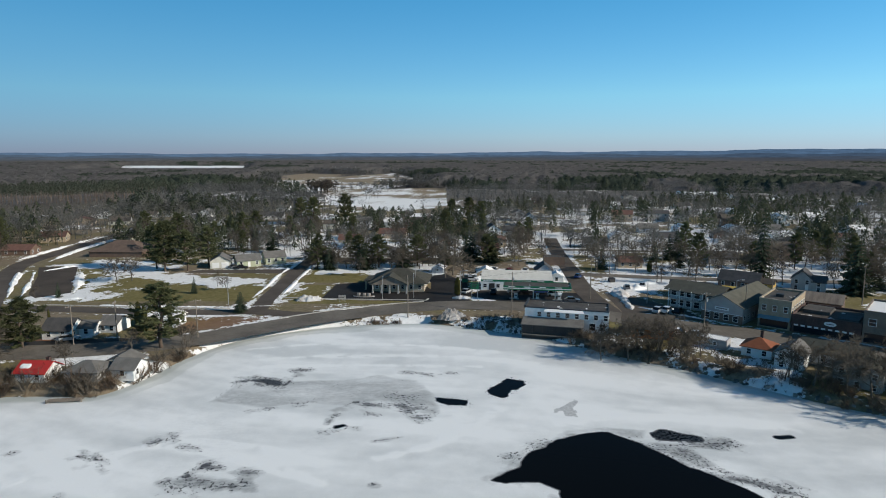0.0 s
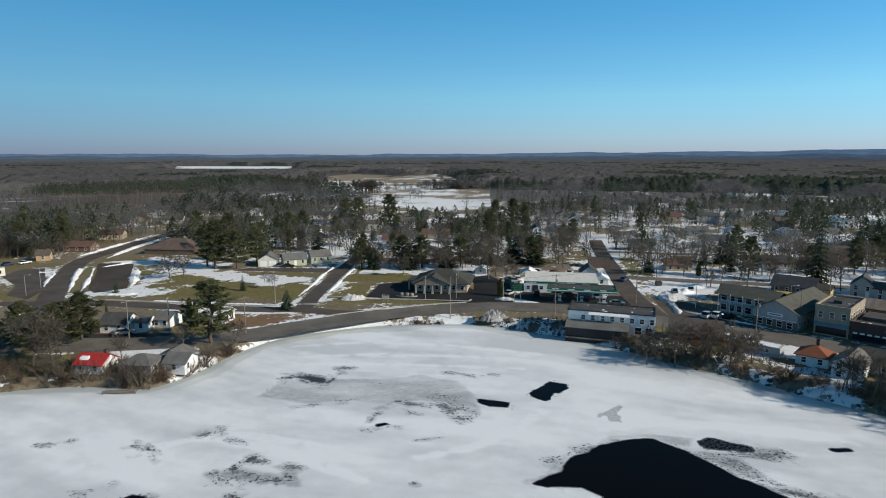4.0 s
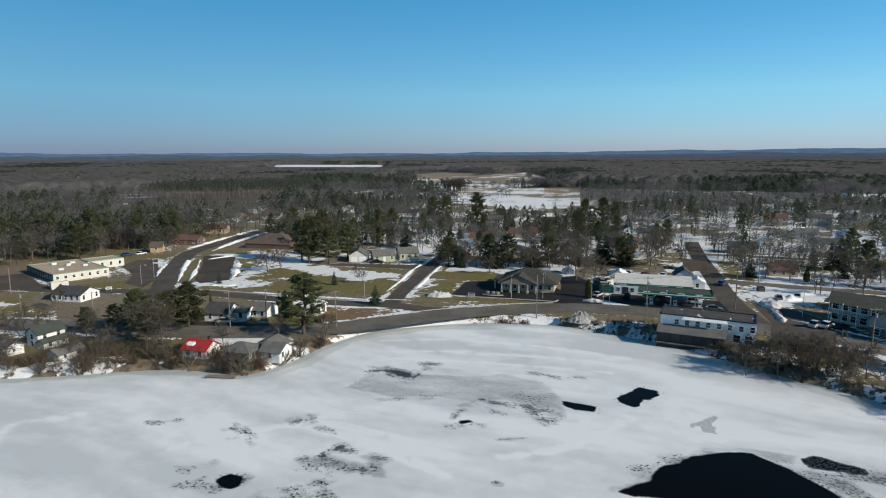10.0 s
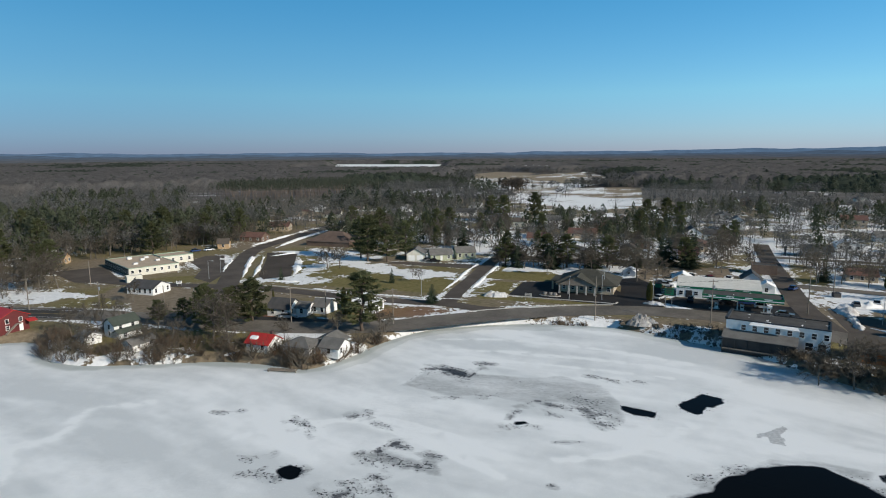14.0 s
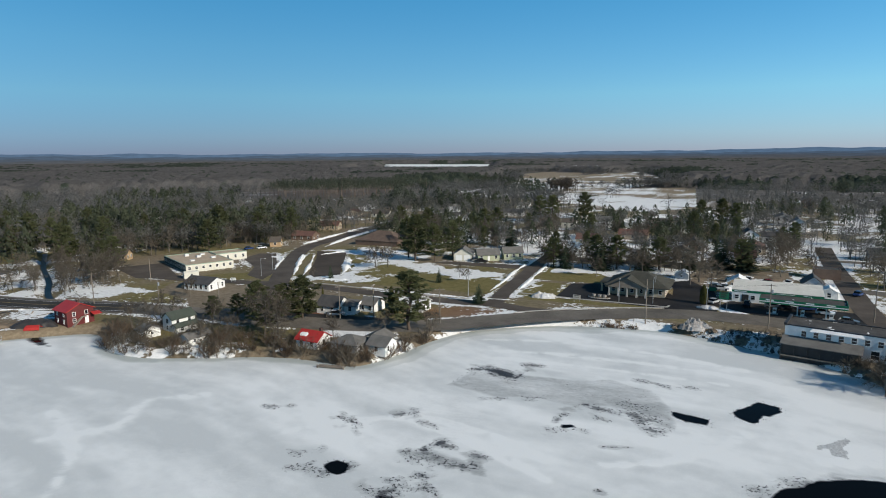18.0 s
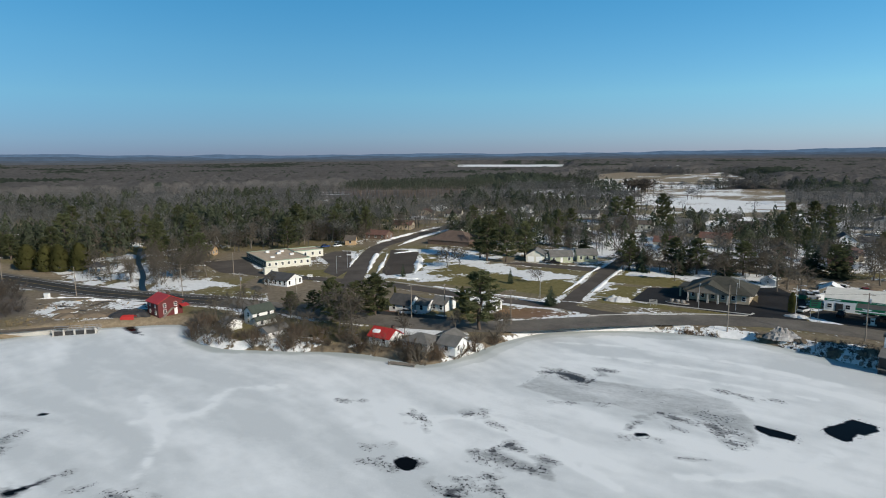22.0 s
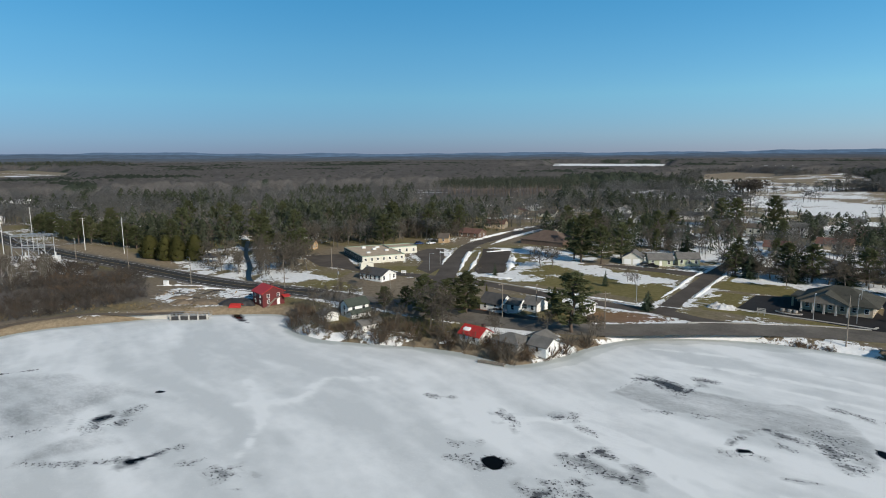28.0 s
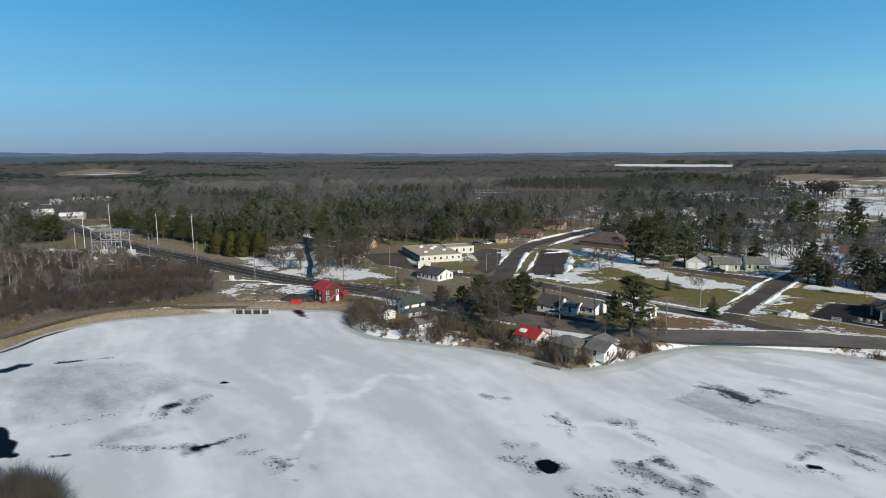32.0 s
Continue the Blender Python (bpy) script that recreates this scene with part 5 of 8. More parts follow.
for k in range(28):
    rail.box(-6.7 + k * 0.49, -6.66 + k * 0.49, -5.9, -5.86, 2.75, 3.65)
part("railing", rail, WHITE_PAINT, wing)
for k in range(5):
    part("post", Shape().box(-6.65 + k * 3.28, -6.5 + k * 3.28, -5.9, -5.75, 0, 5.4), WHITE_PAINT, wing)
# shop row
s1 = building("corner_shop", (80.6, 152.6), -41, 7.4, 15.5, 7.0, 7.0, BRICK_TAN, TAR_ROOF, "two-storey tan brick shop with flat roof", "shop", kind="flat", storeys=2, sides="fr", win=(0.9, 1.4), pitch=2.4)
part("shopfront", Shape().box(-3.2, 3.2, -7.86, -7.75, 0.4, 2.3), PANE, s1)
part("awning", Shape().slab([(-3.6, -8.9, 2.5), (3.6, -8.9, 2.5), (3.6, -7.76, 3.2), (-3.6, -7.76, 3.2)], 0.08), AWNING, s1, "faded blue shop awning")
part("hatch", Shape().box(-1.2, 0.6, -2, -0.6, 7.06, 7.8), DARK_TRIM, s1)
s2 = building("long_shop", (86.3, 147.6), -41, 14.5, 15.0, 4.0, 4.0, BRICK_RED, TAR_ROOF, "long one-storey dark brick shop with flat roof", "shop", kind="flat", sides="", parapet=0.6)
for k in range(9):
    part("transom", Shape().box(-6.6 + k * 1.45, -5.7 + k * 1.45, -7.56, -7.5, 1.7, 2.1), WHITE_PAINT, s2)
part("shopfront", Shape().box(-6.6, 6.4, -7.55, -7.5, 0.3, 1.6), PANE, s2)
oval = Shape()
oval.slab([(1.3 * math.cos(i * math.pi / 10), 0.55 * math.sin(i * math.pi / 10), 0) for i in range(20)], 0.1)
part("sign", oval, WHITE_PAINT, s2, "oval white shop sign", m=pose(1.0, -7.6, 3.3, 90, 0, 0))
part("skylight", Shape().box(2.0, 6.4, -5, 1, 4.07, 4.5), SHINGLE_DARK, s2)
part("clerestory", Shape().box(-6, 0, -2, 5, 4.07, 4.9), TAR_ROOF, s2)
s3 = building("upstairs_shop", (97.4, 138.0), -41, 7.2, 15.0, 7.4, 7.4, BRICK_BROWN, ROOF_SNOW, "two-storey brown brick shop with snow-covered roof", "shop", kind="flat", storeys=2, sides="r", parapet=0.5)
for u in (-1.8, 1.8):
    add_window(s3, u, -7.5, 5.2, 0, 1.4, 1.6)
part("shopfront", Shape().box(-3.2, 3.2, -7.56, -7.5, 0.4, 2.6), PANE, s3)
building("upstairs_shop", (103.2, 133.0), -41, 8.0, 14.0, 6.6, 6.6, BRICK_RED, TAR_ROOF, "two-storey dark brick shop with tar roof", "shop", kind="flat", storeys=2, sides="fr")
building("warehouse", (97.0, 171.5), -38, 14.5, 9.0, 3.0, 4.8, BROWN, METAL_ROOF, "low warehouse with rusty ribbed metal roof", "warehouse", along="x", sides="f")
building("victorian_house", (112.5, 194.5), -35, 6.0, 7.5, 3.9, 6.6, GREY, SHINGLE_DARK, "tall grey gabled house with dark steep roof", along="y", storeys=2, door="f")
building("victorian_wing", (117.4, 191.2), -35, 3.6, 6.0, 3.4, 5.0, GREY, SHINGLE_DARK, "grey cross wing with dark roof", "house", along="x", storeys=2, sides="fr")
building("brown_house", (91.0, 199.0), -38, 12.0, 8.0, 2.8, 5.4, BROWN, SHINGLE_DARK, "brown house with dark gabled roof", along="x")
building("yellow_shed", (101.0, 193.0), -38, 4.5, 4.5, 2.8, 4.0, plain("yellow_wall", (0.62, 0.42, 0.13), (0.52, 0.35, 0.11), 1.0, 0.7, 0.2), SHINGLE_BROWN, "small yellow shed with brown roof", "shed", sides="f")
# right-hand shore houses
building("hip_roofed_house", (65.4, 129.6), -38, 6.0, 5.8, 2.5, 4.2, WHITE, SHINGLE_RUST, "white house with rust-orange hip roof above the pond", kind="hip", z=1.2, storeys=1, sides="flr", win=(0.8, 1.1), chimney=(0.3, 0.4, 5.5))
building("pond_house", (69.0, 122.8), -42, 5.4, 7.5, 3.4, 5.0, WHITE, SHINGLE_GREY, "tall white house with grey gabled roof", along="y", z=1.0, storeys=2, sides="fr", win=(0.8, 1.0))
building("olive_house", (75.5, 125.0), -40, 11.5, 6.5, 2.8, 4.6, GREY, SHINGLE_OLIVE, "long low house with olive brown roof", along="x", sides="f")
building("pond_house", (75.0, 113.0), -44, 8.0, 7.5, 4.0, 5.8, GREY, SHINGLE_OLIVE, "grey two-storey house behind bare trees", along="y", z=1.0, storeys=2, sides="fr", win=(0.8, 1.1))
building("pond_house", (84.0, 108.5), -44, 8.0, 8.0, 4.6, 6.8, TAN, SHINGLE_OLIVE, "tan two-storey house with olive roof", along="x", z=1.2, storeys=2, sides="fr", win=(0.8, 1.1))
building("pavilion", (43.3, 143.0), -16, 11.4, 7.5, 2.5, 5.0, ORANGE_WOOD, SHINGLE_BROWN, "low building with orange cedar gable and broad brown roof", along="x", sides="f")
building("garage", (59.5, 135.5), -38, 5.0, 4.0, 2.0, 2.0, GREY, ROOF_SNOW, "low flat garage with snow on its roof", "garage", kind="flat", parapet=0.15, sides="f", win=(0.7, 0.7))
# houses behind the filling station and bank
building("cottage", (33.0, 214.0), -5, 6.0, 7.0, 2.7, 5.0, GREYBLUE, SHINGLE_DARK, "small blue-grey gabled house", along="y", door="f")
building("bank_hut", (-4.0, 223.5), -12, 4.2, 3.4, 1.9, 3.0, GREYBLUE, ROOF_SNOW, "small hut with snow on its roof behind the bank", "shed", along="y", sides="f", win=(0.7, 0.7))
building("garage", (12.0, 212.0), -5, 6.0, 5.5, 2.3, 4.0, TAN, ROOF_SNOW, "garage with snow-covered roof", "garage", along="y", sides="f")
building("flat_shed", (40.0, 239.0), -5, 8.0, 6.0, 3.2, 3.2, BROWN, TAR_ROOF, "brown shed with low dark roof", "shed", kind="flat", parapet=0.2, sides="")

# ---- houses of the town ----
HOUSE_STYLES = [("white", WHITE, SHINGLE_GREY), ("white", WHITE, SHINGLE_SNOW), ("cream", CREAM, SHINGLE_BROWN), ("grey", GREY, SHINGLE_DARK), ("brown", BROWN, SHINGLE_BROWN), ("blue-grey", GREYBLUE, ROOF_SNOW), ("tan", TAN, SHINGLE_RED), ("white", WHITE, ROOF_SNOW), ("white", WHITE, SHINGLE_DARK)]
ROOF_WORDS = {SHINGLE_GREY.name: "grey shingle roof", SHINGLE_SNOW.name: "half-snowy roof", SHINGLE_BROWN.name: "brown roof", SHINGLE_DARK.name: "dark roof", ROOF_SNOW.name: "snow-covered roof", SHINGLE_RED.name: "reddish roof"}
rnd = random.Random(11)


def clear_of(x, y, margin, streets=True):
    if any(math.hypot(x - a, y - b) < r + margin for a, b, r in FOOTPRINTS):
        return False
    if streets:
        p, q = np.array([x]), np.array([y])
        if any(line_distance(p, q, line)[0] < half + margin * 0.6 for line, half in STREETS):
            return False
        if any(outline_distance(p, q, o)[0] < margin * 0.5 for o, _ in LOTS):
            return False
    return True


OPEN_YARDS = [(64, 330), (74, 248), (8, 340), (105, 452)]


def scatter_houses(x0, x1, y0, y1, step, lean):
    y = y0
    while y < y1:
        x = x0
        while x < x1:
            px, py = x + rnd.uniform(-6, 6), y + rnd.uniform(-7, 7)
            L, D = rnd.uniform(9, 14), rnd.uniform(7, 9)
            if rnd.random() < 0.8 and clear_of(px, py, 8):
                word, wall, roof = rnd.choice(HOUSE_STYLES)
                h = rnd.choice((2.6, 2.7, 2.8, 5.0))
                turn, ridge, along = lean + rnd.uniform(-4, 4) + rnd.choice((0, 0, 90)), h + rnd.uniform(1.7, 2.6), rnd.choice("xxy")
                if any(math.hypot(px - a, py - b) < 15 for a, b in OPEN_YARDS):
                    x += step
                    continue
                building("house", (px - L / 2, py - D / 2), turn, L, D, h, ridge, wall, roof, word + " house with " + ROOF_WORDS[roof.name] + " among bare trees", along=along, storeys=2 if h > 4 else 1, sides="frl", pitch=4.0, group="houses of the town")
            x += step
        y += step * 1.15


scatter_houses(64, 270, 252, 430, 26, -6)
scatter_houses(-48, 40, 262, 430, 27, -2)
scatter_houses(-150, -70, 300, 430, 32, 4)
scatter_houses(-230, -195, 260, 420, 34, 15)
scatter_houses(100, 380, 440, 620, 48, -6)


def far_house(x, y, rot, L, D, h, word, wall, roof):
    building("house", (x, y), rot, L, D, h, h + 1.9, wall, roof, word + " house seen across the town", along="x", sides="fr", pitch=4.0, group="houses of the town")


far_house(-636, 133, 70, 13, 8, 2.8, "white", WHITE, SHINGLE_SNOW)
far_house(-538, 126, 75, 14, 8, 2.8, "grey", GREY, SHINGLE_SNOW)
far_house(-490, 131, 70, 16, 8, 2.8, "grey", GREY, SHINGLE_SNOW)
far_house(-660, 170, 70, 12, 7, 2.8, "white", WHITE, SHINGLE_SNOW)
far_house(-668, 192, 70, 12, 7, 2.8, "white", WHITE, SHINGLE_SNOW)
far_house(-675, 214, 70, 12, 7, 2.8, "white", WHITE, SHINGLE_SNOW)
far_house(-82, 352, 0, 9, 8, 3.0, "cream", CREAM, SHINGLE_RED)
far_house(-70, 357, 0, 8, 8, 3.2, "cream", CREAM, SHINGLE_BROWN)
far_house(-255, 205, 25, 10, 7, 2.6, "white", WHITE, SHINGLE_DARK)
far_house(-191, 262, 4, 12, 8, 2.4, "dull red", BROWN, SHINGLE_RED)
far_house(-186, 238, 25, 5, 5, 2.6, "tan", WOOD_RAW, SHINGLE_BROWN)
far_house(236, 600, -8, 30, 14, 5.0, "pale", WHITE, ROOF_SNOW)
far_house(-130, 560, 0, 10, 8, 3, "white", WHITE, ROOF_SNOW)
far_house(-152, 598, 5, 11, 8, 3.0, "white", WHITE, ROOF_SNOW)
far_house(-176, 636, 0, 10, 8, 3.0, "grey", GREY, SHINGLE_DARK)
far_house(-122, 582, -4, 10, 8, 3.0, "white", WHITE, SHINGLE_GREY)
far_house(-104, 452, 3, 10, 8, 2.8, "cream", CREAM, ROOF_SNOW)
far_house(-128, 470, 0, 10, 8, 2.8, "white", WHITE, SHINGLE_GREY)
far_house(-36, 372, 0, 11, 7, 2.6, "white", WHITE, ROOF_SNOW)
far_house(-22, 380, 0, 10, 7, 2.6, "grey", GREY, SHINGLE_DARK)
far_house(32, 327, -4, 9, 8, 3.0, "white", WHITE, SHINGLE_DARK)
vrnd = random.Random(21)
for k in range(15):
    far_house(-362 + 12.5 * k + vrnd.uniform(-3, 3), 1815 + vrnd.uniform(-6, 22), vrnd.uniform(-8, 8), vrnd.uniform(8, 11), 7, vrnd.uniform(3.2, 4.2), "white", WHITE, ROOF_SNOW)
building("house", (68.0, 234.0), -6, 9.0, 6.5, 2.3, 4.0, TAN, SHINGLE_RED, "low tan house with reddish-brown roof beside the snowy lot", along="x", sides="fr", group="houses of the town")
building("house", (66.0, 284.0), -4, 11.0, 8.0, 2.7, 4.8, GREY, SHINGLE_DARK, "grey house with dark roof beside the cross street", along="x", sides="fr", group="houses of the town")
building("house", (84.0, 306.0), -4, 10.0, 8.0, 2.7, 4.6, WHITE, ROOF_SNOW, "white house with snow-covered roof beside the cross street", along="y", sides="fr", group="houses of the town")


# ---- trees ----
def limbs(rng, wood, twigs, p, d, length, radius, level, top, wide=0.07):
    """Grows one limb and its children; the finest are thin slivers."""
    n = (4, 2, 1)[min(level, 2)]
    pts, rad, q = [p.copy()], [radius], d.normalized()
    for k in range(n):
        q = (q + Vector((rng.uniform(-1, 1), rng.uniform(-1, 1), rng.uniform(-0.3, 0.9))) * (0.10, 0.20, 0.25)[min(level, 2)]).normalized()
        pts.append(pts[-1] + q * length / n)
        rad.append(radius * (1 - 0.75 * (k + 1) / n))
    wood.tube(pts, rad, (6, 4, 3)[min(level, 2)], cap=False)
    if level >= 2:
        for _ in range(32):
            i = rng.randrange(len(pts) - 1)
            a = pts[i].lerp(pts[i + 1], rng.random())
            b = (q + Vector((rng.uniform(-1, 1), rng.uniform(-1, 1), rng.uniform(-0.4, 1.0)))).normalized() * length * rng.uniform(0.35, 0.8)
            side = b.cross(Vector((rng.uniform(-1, 1), rng.uniform(-1, 1), rng.uniform(-1, 1)))).normalized() * wide * 0.5
            twigs.face(a - side, a + side, a + b)
        return
    count = (9, 6)[level]
    for k in range(count):
        u = (0.30 + 0.70 * (k + rng.random()) / count) if level == 0 else (0.25 + 0.75 * (k + rng.random()) / count)
        i = min(int(u * n), n - 1)
        a = pts[i].lerp(pts[i + 1], u * n - i)
        w = k * 2.4 + rng.uniform(-0.6, 0.6)
        axis = (pts[i + 1] - pts[i]).normalized()
        s = axis.cross(Vector((math.cos(w), math.sin(w), 0.15))).normalized()
        rise = rng.uniform(0.35, 0.95) if level == 0 else rng.uniform(0.2, 0.8)
        limbs(rng, wood, twigs, a, s + axis * rise, length * (0.62 - 0.24 * u if level == 0 else 0.55) * rng.uniform(0.8, 1.15), radius * (0.5 - 0.2 * u), level + 1, top, wide)


def sliver_clump(rng, s, p, size, count, flat=0.6):
    for _ in range(count):
        d = Vector((rng.uniform(-1, 1), rng.uniform(-1, 1), rng.uniform(-flat, flat))).normalized() * size * rng.uniform(0.6, 1.2)
        e = d.cross(Vector((rng.uniform(-1, 1), rng.uniform(-1, 1), rng.uniform(-1, 1)))).normalized() * size * rng.uniform(0.12, 0.23)
        o = p + Vector((rng.uniform(-1, 1), rng.uniform(-1, 1), rng.uniform(-1, 1))) * size * 0.4
        s.face(o - d * 0.4 - e, o - d * 0.4 + e, o + d)


TREE_MASTERS = {}


def master(kind, seed, label, category, trunk, crown, bark, leaf):
    TREE_MASTERS.setdefault(kind, []).append((trunk.mesh("trunk", bark, True), crown.mesh("crown", leaf), label, category))


def make_bare(kind, seed, bark, twig, label, spread=1.0, wide=0.06):
    rng = random.Random(seed)
    wood, twigs = Shape(), Shape()
    limbs(rng, wood, twigs, Vector((0, 0, -0.1)), Vector((0, 0, 1)), 7.2, 0.19 if spread > 0.6 else 0.32, 0, 10, wide)
    s = 10.0 / max(v[2] for v in wood.v + twigs.v)
    for shape in (wood, twigs):
        shape.v = [(v[0] * s * spread, v[1] * s * spread, v[2] * s) for v in shape.v]
    master(kind, seed, label, "tree", wood, twigs, bark, twig)


def make_pine(kind, seed, leaf, label, width=2.6, bare=0.22, count=44, clump=0.46):
    rng = random.Random(seed)
    wood, needles = Shape(), Shape()
    sway = [(rng.uniform(-0.15, 0.15) * k, rng.uniform(-0.15, 0.15) * k, 10 * k / 4 - 0.1) for k in range(5)]
    wood.tube(sway, [0.2, 0.17, 0.13, 0.08, 0.02], 6, cap=False)
    for k in range(count):
        u = bare + (1 - bare) * (k + rng.random() * 0.8) / count
        z = 10 * u
        reach = width * (1.0 - ((u - 0.45) / 0.62) ** 2 if u > 0.45 else 0.75 + 0.25 * u / 0.45) * rng.uniform(0.55, 1.15)
        reach = max(reach, 0.25)
        w = k * 2.4 + rng.uniform(-0.5, 0.5)
        lift = rng.uniform(0.0, 0.5) + 0.3 * u
        tip = Vector((math.cos(w) * reach, math.sin(w) * reach, z + lift * reach * 0.6))
        root = Vector((0, 0, z))
        wood.tube([root, tip], [0.05, 0.015], 3, cap=False)
        for j in range(7):
            f = 0.3 + 0.7 * (j + rng.random()) / 7
            sliver_clump(rng, needles, root.lerp(tip, f) + Vector((rng.uniform(-.2, .2), rng.uniform(-.2, .2), rng.uniform(-0.1, 0.2))), clump * rng.uniform(0.75, 1.25), 9, 0.5)
    sliver_clump(rng, needles, Vector((0, 0, 9.7)), 0.5, 8, 1.0)
    master(kind, seed, label, "tree", wood, needles, PINE_BARK, leaf)


def make_spruce(kind, seed, leaf, label, width=2.3):
    rng = random.Random(seed)
    wood, needles = Shape(), Shape()
    wood.tube([(0, 0, -0.1), (0, 0, 5), (0, 0, 9.8)], [0.18, 0.11, 0.02], 6, cap=False)
    rows = 17
    for k in range(rows):
        u = 0.06 + 0.93 * k / rows
        reach = width * (1 - u) ** 0.85 + 0.15
        number = max(5, int(11 * (1 - u) + 3))
        for j in range(number):
            w = 2 * math.pi * (j + rng.random() * 0.7) / number + k
            r = reach * rng.uniform(0.7, 1.15)
            a, droop = Vector((math.cos(w), math.sin(w), 0)), rng.uniform(0.18, 0.42)
            side = Vector((-a.y, a.x, 0))
            z = 10 * u
            for f in (0.35, 0.68, 1.0):
                c = a * r * f + Vector((0, 0, z - droop * r * f))
                wd = r * 0.26 * (1.25 - f * 0.5)
                needles.face(c - a * r * 0.33 + side * wd, c - a * r * 0.33 - side * wd, c + a * r * 0.14 + Vector((0, 0, -0.12)))
                needles.face(c - a * r * 0.2 + Vector((0, 0, 0.12)), c + side * wd * 0.9 + Vector((0, 0, -0.3)), c + a * r * 0.1 - side * wd * 0.5)
    master(kind, seed, label, "tree", wood, needles, PINE_BARK, leaf)


def make_cedar(kind, seed, label):
    rng = random.Random(seed)
    wood, needles = Shape(), Shape()
    wood.tube([(0, 0, -0.1), (0, 0, 9)], [0.16, 0.03], 5, cap=False)
    for k in range(620):
        u, w = rng.random(), rng.uniform(0, 2 * math.pi)
        r = 2.3 * (min(1, u / 0.12) ** 0.5) * (1 - u ** 3.2) ** 0.7 * rng.uniform(0.72, 1.06)
        p = Vector((math.cos(w) * r, math.sin(w) * r, 0.15 + 9.8 * u))
        up = Vector((math.cos(w) * 0.35, math.sin(w) * 0.35, 1)).normalized() * rng.uniform(0.6, 1.2)
        side = Vector((-math.sin(w), math.cos(w), rng.uniform(-0.3, 0.3))) * rng.uniform(0.25, 0.5)
        needles.face(p - side - up * 0.4, p + side - up * 0.4, p + up)
    master(kind, seed, label, "tree", wood, needles, PINE_BARK, CEDAR)


def make_shrub(kind, seed, twig, label):
    rng = random.Random(seed)
    wood, twigs = Shape(), Shape()
    for k in range(16):
        w = rng.uniform(0, 2 * math.pi)
        lean = Vector((math.cos(w) * rng.uniform(0.1, 1.0), math.sin(w) * rng.uniform(0.1, 1.0), 1)).normalized()
        base = Vector((math.cos(w), math.sin(w), 0)) * rng.uniform(0, 0.5)
        tip = base + lean * rng.uniform(2.2, 3.3)
        wood.tube([base, base.lerp(tip, 0.5) + Vector((0, 0, 0.2)), tip], [0.035, 0.025, 0.01], 3, cap=False)
        for j in range(22):
            a = base.lerp(tip, rng.uniform(0.2, 1.0))
            b = (lean + Vector((rng.uniform(-1, 1), rng.uniform(-1, 1), rng.uniform(-0.2, 0.9)))).normalized() * rng.uniform(0.5, 1.3)
            s = b.cross(Vector((rng.uniform(-1, 1), rng.uniform(-1, 1), 0.3))).normalized() * 0.032
            twigs.face(a - s, a + s, a + b)
    master(kind, seed, label, "shrub", wood, twigs, BARK, twig)


for k in range(6):
    make_bare("bare", 20 + k, BARK, TWIG, "bare leafless deciduous tree with grey-brown branches", (0.8, 0.95, 1.05, 1.15, 0.9, 1.0)[k])
for k in range(3):
    make_bare("birch", 40 + k, BIRCH, TWIG, "slender white-barked bare birch", 0.42, 0.07)
for k in range(4):
    make_pine("pine", 60 + k, NEEDLE, "tall white pine with layered green boughs", (2.8, 3.3, 2.6, 3.0)[k], 0.16, 52, 0.5)
for k in range(2):
    make_pine("round_pine", 70 + k, NEEDLE, "broad full pine with bright green boughs", 4.2, 0.08, 70, 0.62)
for k in range(3):
    make_spruce("spruce", 80 + k, NEEDLE_DARK, "dark green conical spruce with drooping boughs", (2.2, 2.7, 1.9)[k])
for k in range(2):
    make_cedar("cedar", 90 + k, "dense rounded yellow-green cedar")
for k in range(3):
    make_shrub("shrub", 95 + k, TWIG_RED, "bare russet shrub with many fine stems")
for k in range(2):
    make_shrub("dark_brush", 115 + k, TWIG_DARK, "dark bare brush of thin crowded stems")
for k in range(2):
    make_shrub("brush", 105 + k, TWIG, "bare grey-brown brush of thin crowded stems")

NAMES = dict(bare="bare_tree", birch="birch_tree", pine="pine_tree", round_pine="pine_tree", spruce="spruce_tree", cedar="cedar_tree", shrub="shrub", brush="shrub", dark_brush="shrub")
BASES = {}
trnd = random.Random(5)


def plant(kind, x, y, h, wide=1.0, group="", z=None):
    """A tree h metres high; its trunk and crown share their meshes with others of its kind."""
    unit = 3.6 if kind in ("shrub", "brush", "dark_brush") else 10.0
    k = trnd.randrange(len(TREE_MASTERS[kind]))
    z = float(ground_height([x], [y])[0]) if z is None else z
    s = h / unit
    m = pose(x, y, z, 0, 0, trnd.uniform(0, 360)) @ Matrix.Diagonal((s * wide, s * wide, s, 1))
    if (kind, k) not in BASES:
        trunk, crown, label, category = TREE_MASTERS[kind][k]
        ob = thing(NAMES[kind], Matrix.Identity(4), label, category, group)
        part("trunk", trunk, None, ob)
        part("crown", crown, None, ob)
        ob.matrix_basis = m
        BASES[kind, k] = ob
        return ob
    ob = BASES[kind, k]
    made = new(NAMES[kind])
    for key in ("label", "category"):
        made[key] = ob[key]
    if group:
        made["group"] = group
    made.matrix_basis = m
    for child in ob.children:
        c = child.copy()
        scene.collection.objects.link(c)
        c.parent = made
    return made


plant("pine", -64, 134.5, 14.5, 1.7)
plant("round_pine", -95.5, 134.5, 11.0, 1.3)
plant("round_pine", -105, 127.5, 10.5, 1.05)
plant("pine", -99.5, 130.5, 9.5, 1.3)
plant("bare", -94, 116.5, 13, 1.1)
plant("bare", -90.5, 117.5, 11, 1.0)
plant("spruce", -56.3, 166.4, 6.0, 1.9)
